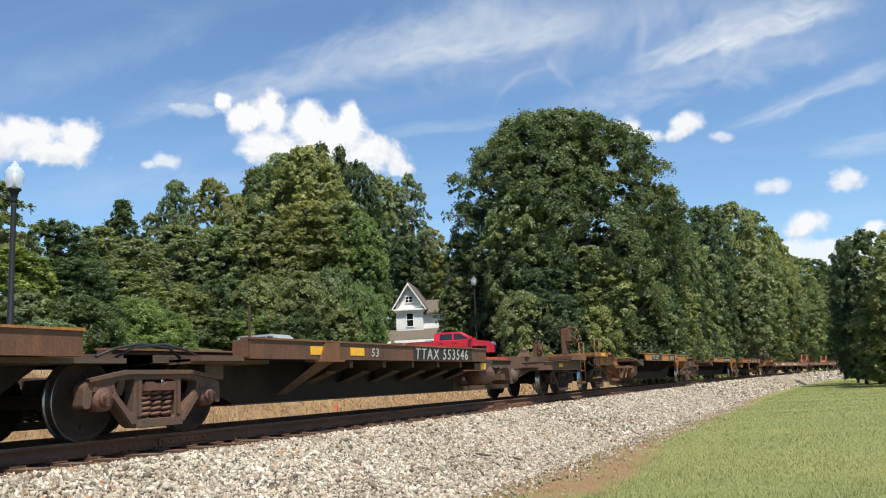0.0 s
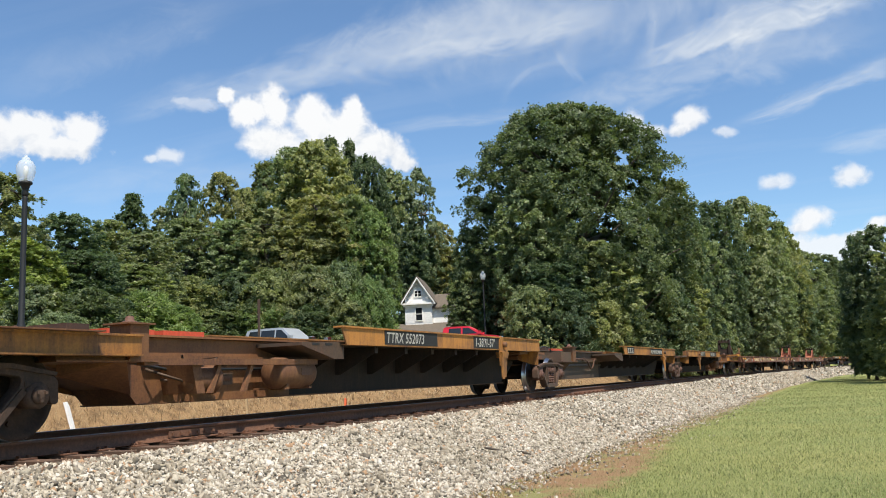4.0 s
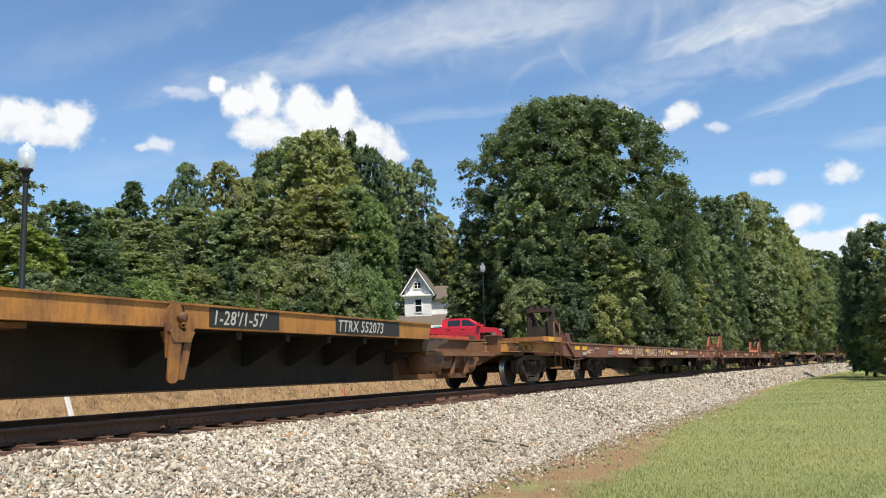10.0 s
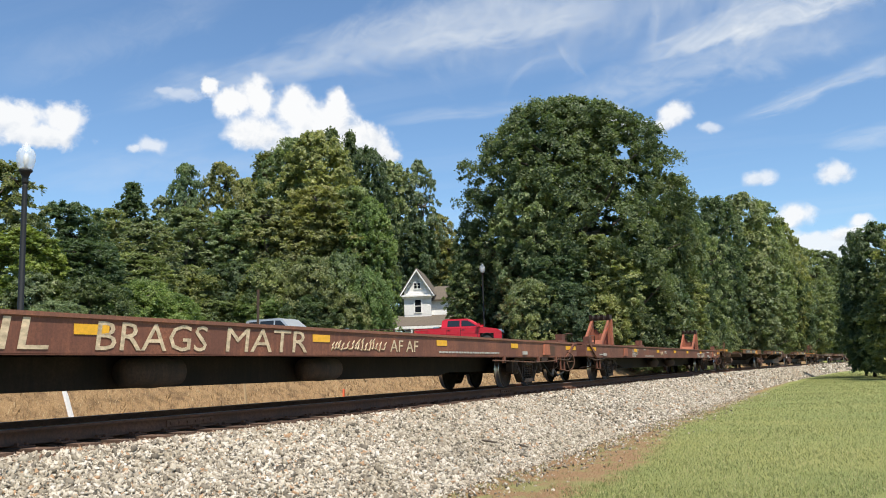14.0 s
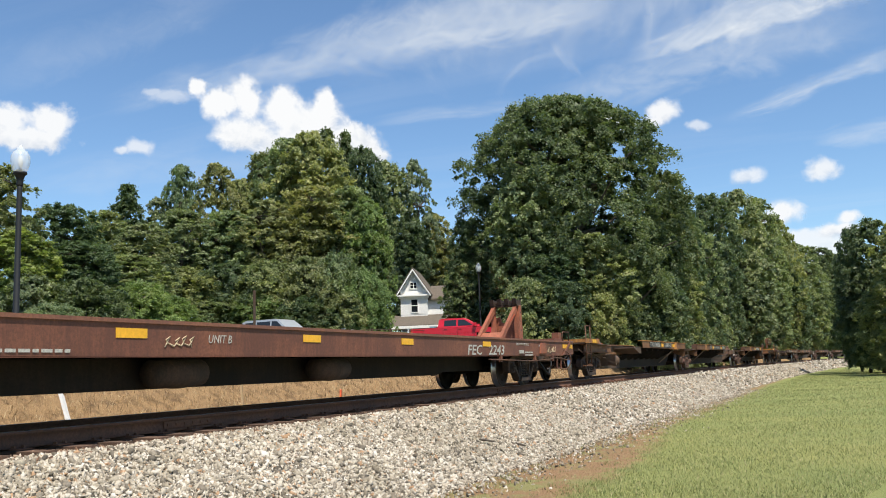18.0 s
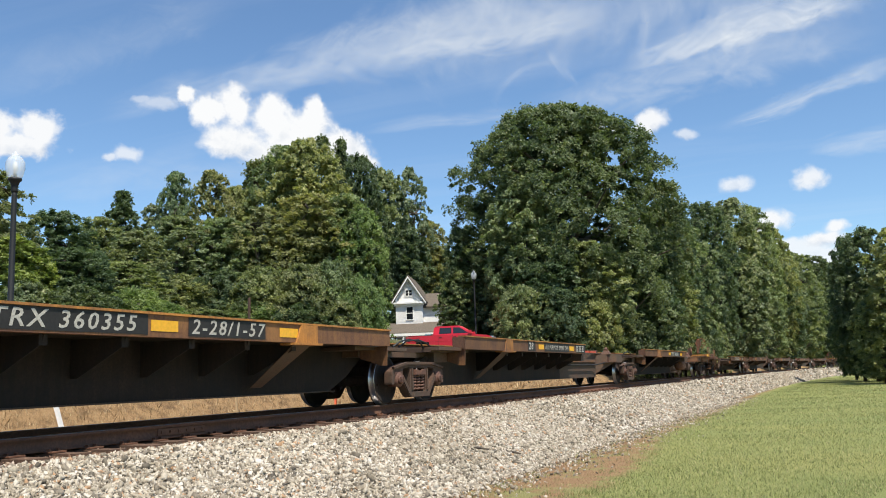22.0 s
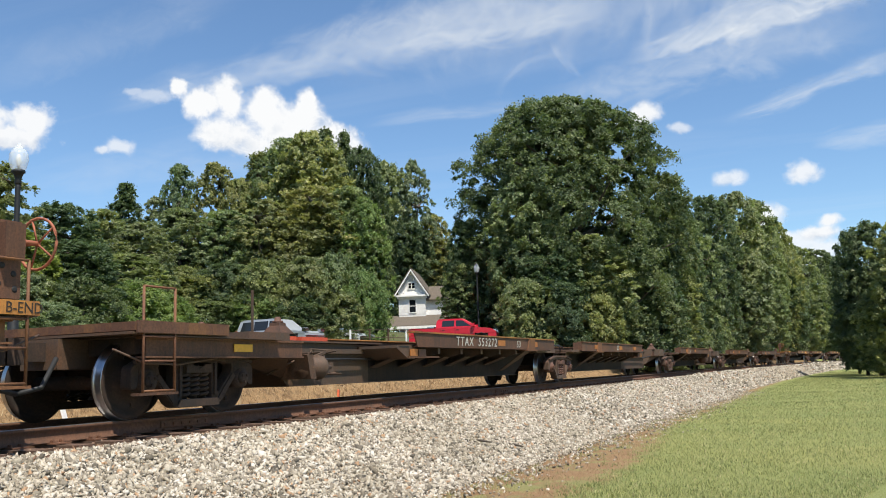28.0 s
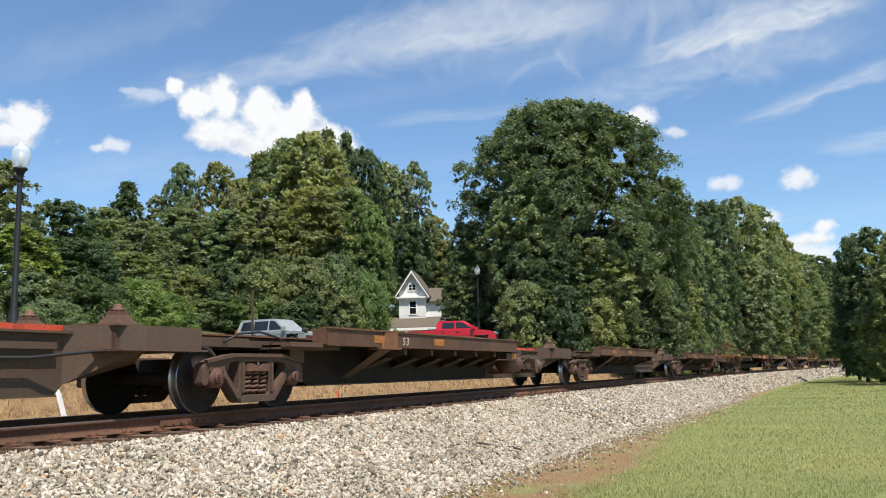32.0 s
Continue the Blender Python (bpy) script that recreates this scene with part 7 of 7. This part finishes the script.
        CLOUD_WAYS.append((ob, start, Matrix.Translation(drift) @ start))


CLOUD_WAYS = []
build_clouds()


# ---- streaks of high cirrus, farther still ----
def glide(rows, u):
    """A smooth line through the rows, u from 0 to 1."""
    k = min(int(u * (len(rows) - 1)), len(rows) - 2)
    t = u * (len(rows) - 1) - k
    p = [np.array(rows[min(max(j, 0), len(rows) - 1)]) for j in (k - 1, k, k + 1, k + 2)]
    return 0.5 * (2 * p[1] + (p[2] - p[0]) * t + (2 * p[0] - 5 * p[1] + 4 * p[2] - p[3]) * t * t + (3 * p[1] - p[0] - 3 * p[2] + p[3]) * t ** 3)


def build_cirrus():
    for i, (rows, most, crisp) in enumerate((*CIRRUS, *FAINT_CIRRUS)):
        steps, lanes, far = 40, 4, 3000 + 12 * i
        line = [glide(rows, k / steps) for k in range(steps + 1)]
        bm = bmesh.new()
        uv = bm.loops.layers.uv.new("along")
        grid, run = [], 0.0
        for k, (az, el, half) in enumerate(line):
            a, b = line[max(k - 1, 0)], line[min(k + 1, steps)]
            da, de = (b[0] - a[0]) * math.cos(radians(el)), b[1] - a[1]
            ln = math.hypot(da, de)
            if k:
                run += math.hypot((az - line[k - 1][0]) * math.cos(radians(el)), el - line[k - 1][1])
            # across the streak: from its lower edge to its upper one
            na, ne = -de / ln, da / ln
            if ne < 0:
                na, ne = -na, -ne
            grid.append([(bm.verts.new(towards(az + na * half * v * 1.5 / math.cos(radians(el)), el + ne * half * v * 1.5, far)), run, v * 1.5, k / steps) for v in np.linspace(-1, 1, lanes + 1)])
        for p, q in zip(grid, grid[1:]):
            for j in range(lanes):
                four = (p[j], q[j], q[j + 1], p[j + 1])
                f = bm.faces.new([c[0] for c in four])
                for lp, c in zip(f.loops, four):
                    lp[uv].uv = (c[1], c[2])
        m, n, l, bs = material("thin_cirrus")
        n.remove(bs)
        tc = n.new("ShaderNodeTexCoord")
        sp = n.new("ShaderNodeSeparateXYZ")
        l.new(tc.outputs["UV"], sp.inputs[0])

        def wisps(su, sv, detail, distort):
            mp = n.new("ShaderNodeMapping")
            mp.inputs["Scale"].default_value = (su, sv, 1)
            mp.inputs["Location"].default_value = (i * 7.3, i * 3.1, i * 1.7)
            l.new(tc.outputs["UV"], mp.inputs[0])
            t = n.new("ShaderNodeTexNoise")
            t.inputs["Scale"].default_value, t.inputs["Detail"].default_value, t.inputs["Roughness"].default_value, t.inputs["Distortion"].default_value = 1.0, detail, 0.6, distort
            l.new(mp.outputs[0], t.inputs["Vector"])
            return t.outputs["Fac"]
        broad, fibre = wisps(0.25, 0.9, 6, 0.8), wisps(0.35, 1.1, 7, 1.1)
        v = maths(n, l, "MULTIPLY_ADD", maths(n, l, "SUBTRACT", broad, 0.5), 2.1, sp.outputs["Y"])
        lower, upper = n.new("ShaderNodeMapRange"), n.new("ShaderNodeMapRange")
        for mr, e0, e1 in ((lower, -1.0, -1.0 + 1.5 * (1.2 - crisp)), (upper, 1.15, -0.55)):
            mr.interpolation_type = "SMOOTHSTEP"
            mr.inputs["From Min"].default_value, mr.inputs["From Max"].default_value = e0, e1
            l.new(v, mr.inputs["Value"])
        ends = maths(n, l, "MINIMUM", sp.outputs["X"], maths(n, l, "SUBTRACT", run, sp.outputs["X"]))
        fade = n.new("ShaderNodeMapRange")
        fade.interpolation_type = "SMOOTHSTEP"
        fade.inputs["From Max"].default_value = run * 0.28
        l.new(ends, fade.inputs["Value"])
        grain = n.new("ShaderNodeMapRange")
        grain.inputs["From Min"].default_value, grain.inputs["From Max"].default_value = 0.28, 0.72
        grain.inputs["To Min"].default_value = 0.34
        l.new(fibre, grain.inputs["Value"])
        den = maths(n, l, "MULTIPLY", maths(n, l, "MULTIPLY", lower.outputs[0], upper.outputs[0]), maths(n, l, "MULTIPLY", fade.outputs[0], grain.outputs[0]))
        rim = n.new("ShaderNodeMapRange")
        rim.inputs["From Min"].default_value, rim.inputs["From Max"].default_value = 1.48, 1.2
        l.new(maths(n, l, "ABSOLUTE", sp.outputs["Y"]), rim.inputs["Value"])
        em = n.new("ShaderNodeEmission")
        em.inputs[0].default_value, em.inputs["Strength"].default_value = (0.93, 0.97, 1.0, 1), 0.74
        tr = n.new("ShaderNodeBsdfTransparent")
        mx = n.new("ShaderNodeMixShader")
        l.new(maths(n, l, "MULTIPLY", maths(n, l, "MULTIPLY", den, rim.outputs[0]), most), mx.inputs[0])
        l.new(tr.outputs[0], mx.inputs[1])
        l.new(em.outputs[0], mx.inputs[2])
        l.new(mx.outputs[0], n["Material Output"].inputs[0])
        tagged(part("backdrop_cirrus", bm, m), "thin wind-drawn streak of high white cirrus", kind="structure")


build_cirrus()


def motions():
    """The train rolls towards -x all through the clip; its wheels turn, the clouds drift."""
    beats = [0.0, *np.arange(1.0, 32.0, 1.0), 32.0]
    for ob, s0, s1 in TRAIN:
        rows = []
        for t in beats:
            g = travelled(t)
            if s1 is None:
                m = track_pose(s0 - g)
            else:
                a, b = Vector(on_track(s0 - g)[:2]), Vector(on_track(s1 - g)[:2])
                d = b - a
                m = pose(a.x, a.y, 0, 0, 0, math.degrees(math.atan2(d.y, d.x)))
            rows.append((float(t), m))
        ob.matrix_basis = rows[0][1]
        walk(ob, rows)
    steps = [k / 15.0 for k in range(481)]
    for ob, s0, s1 in TRAIN:
        if s1 is None and -100 < s0 < 200:
            for ws in [c for c in ob.children if c.name.startswith("wheelset")]:
                x = ws.location.x
                walk(ws, [(t, pose(x, 0, RADIUS, 0, -math.degrees(travelled(t) / RADIUS) % 360, 0)) for t in steps])

    for ob, a, b in CLOUD_WAYS:
        walk(ob, [(0.0, a), (32.0, b)])


motions()
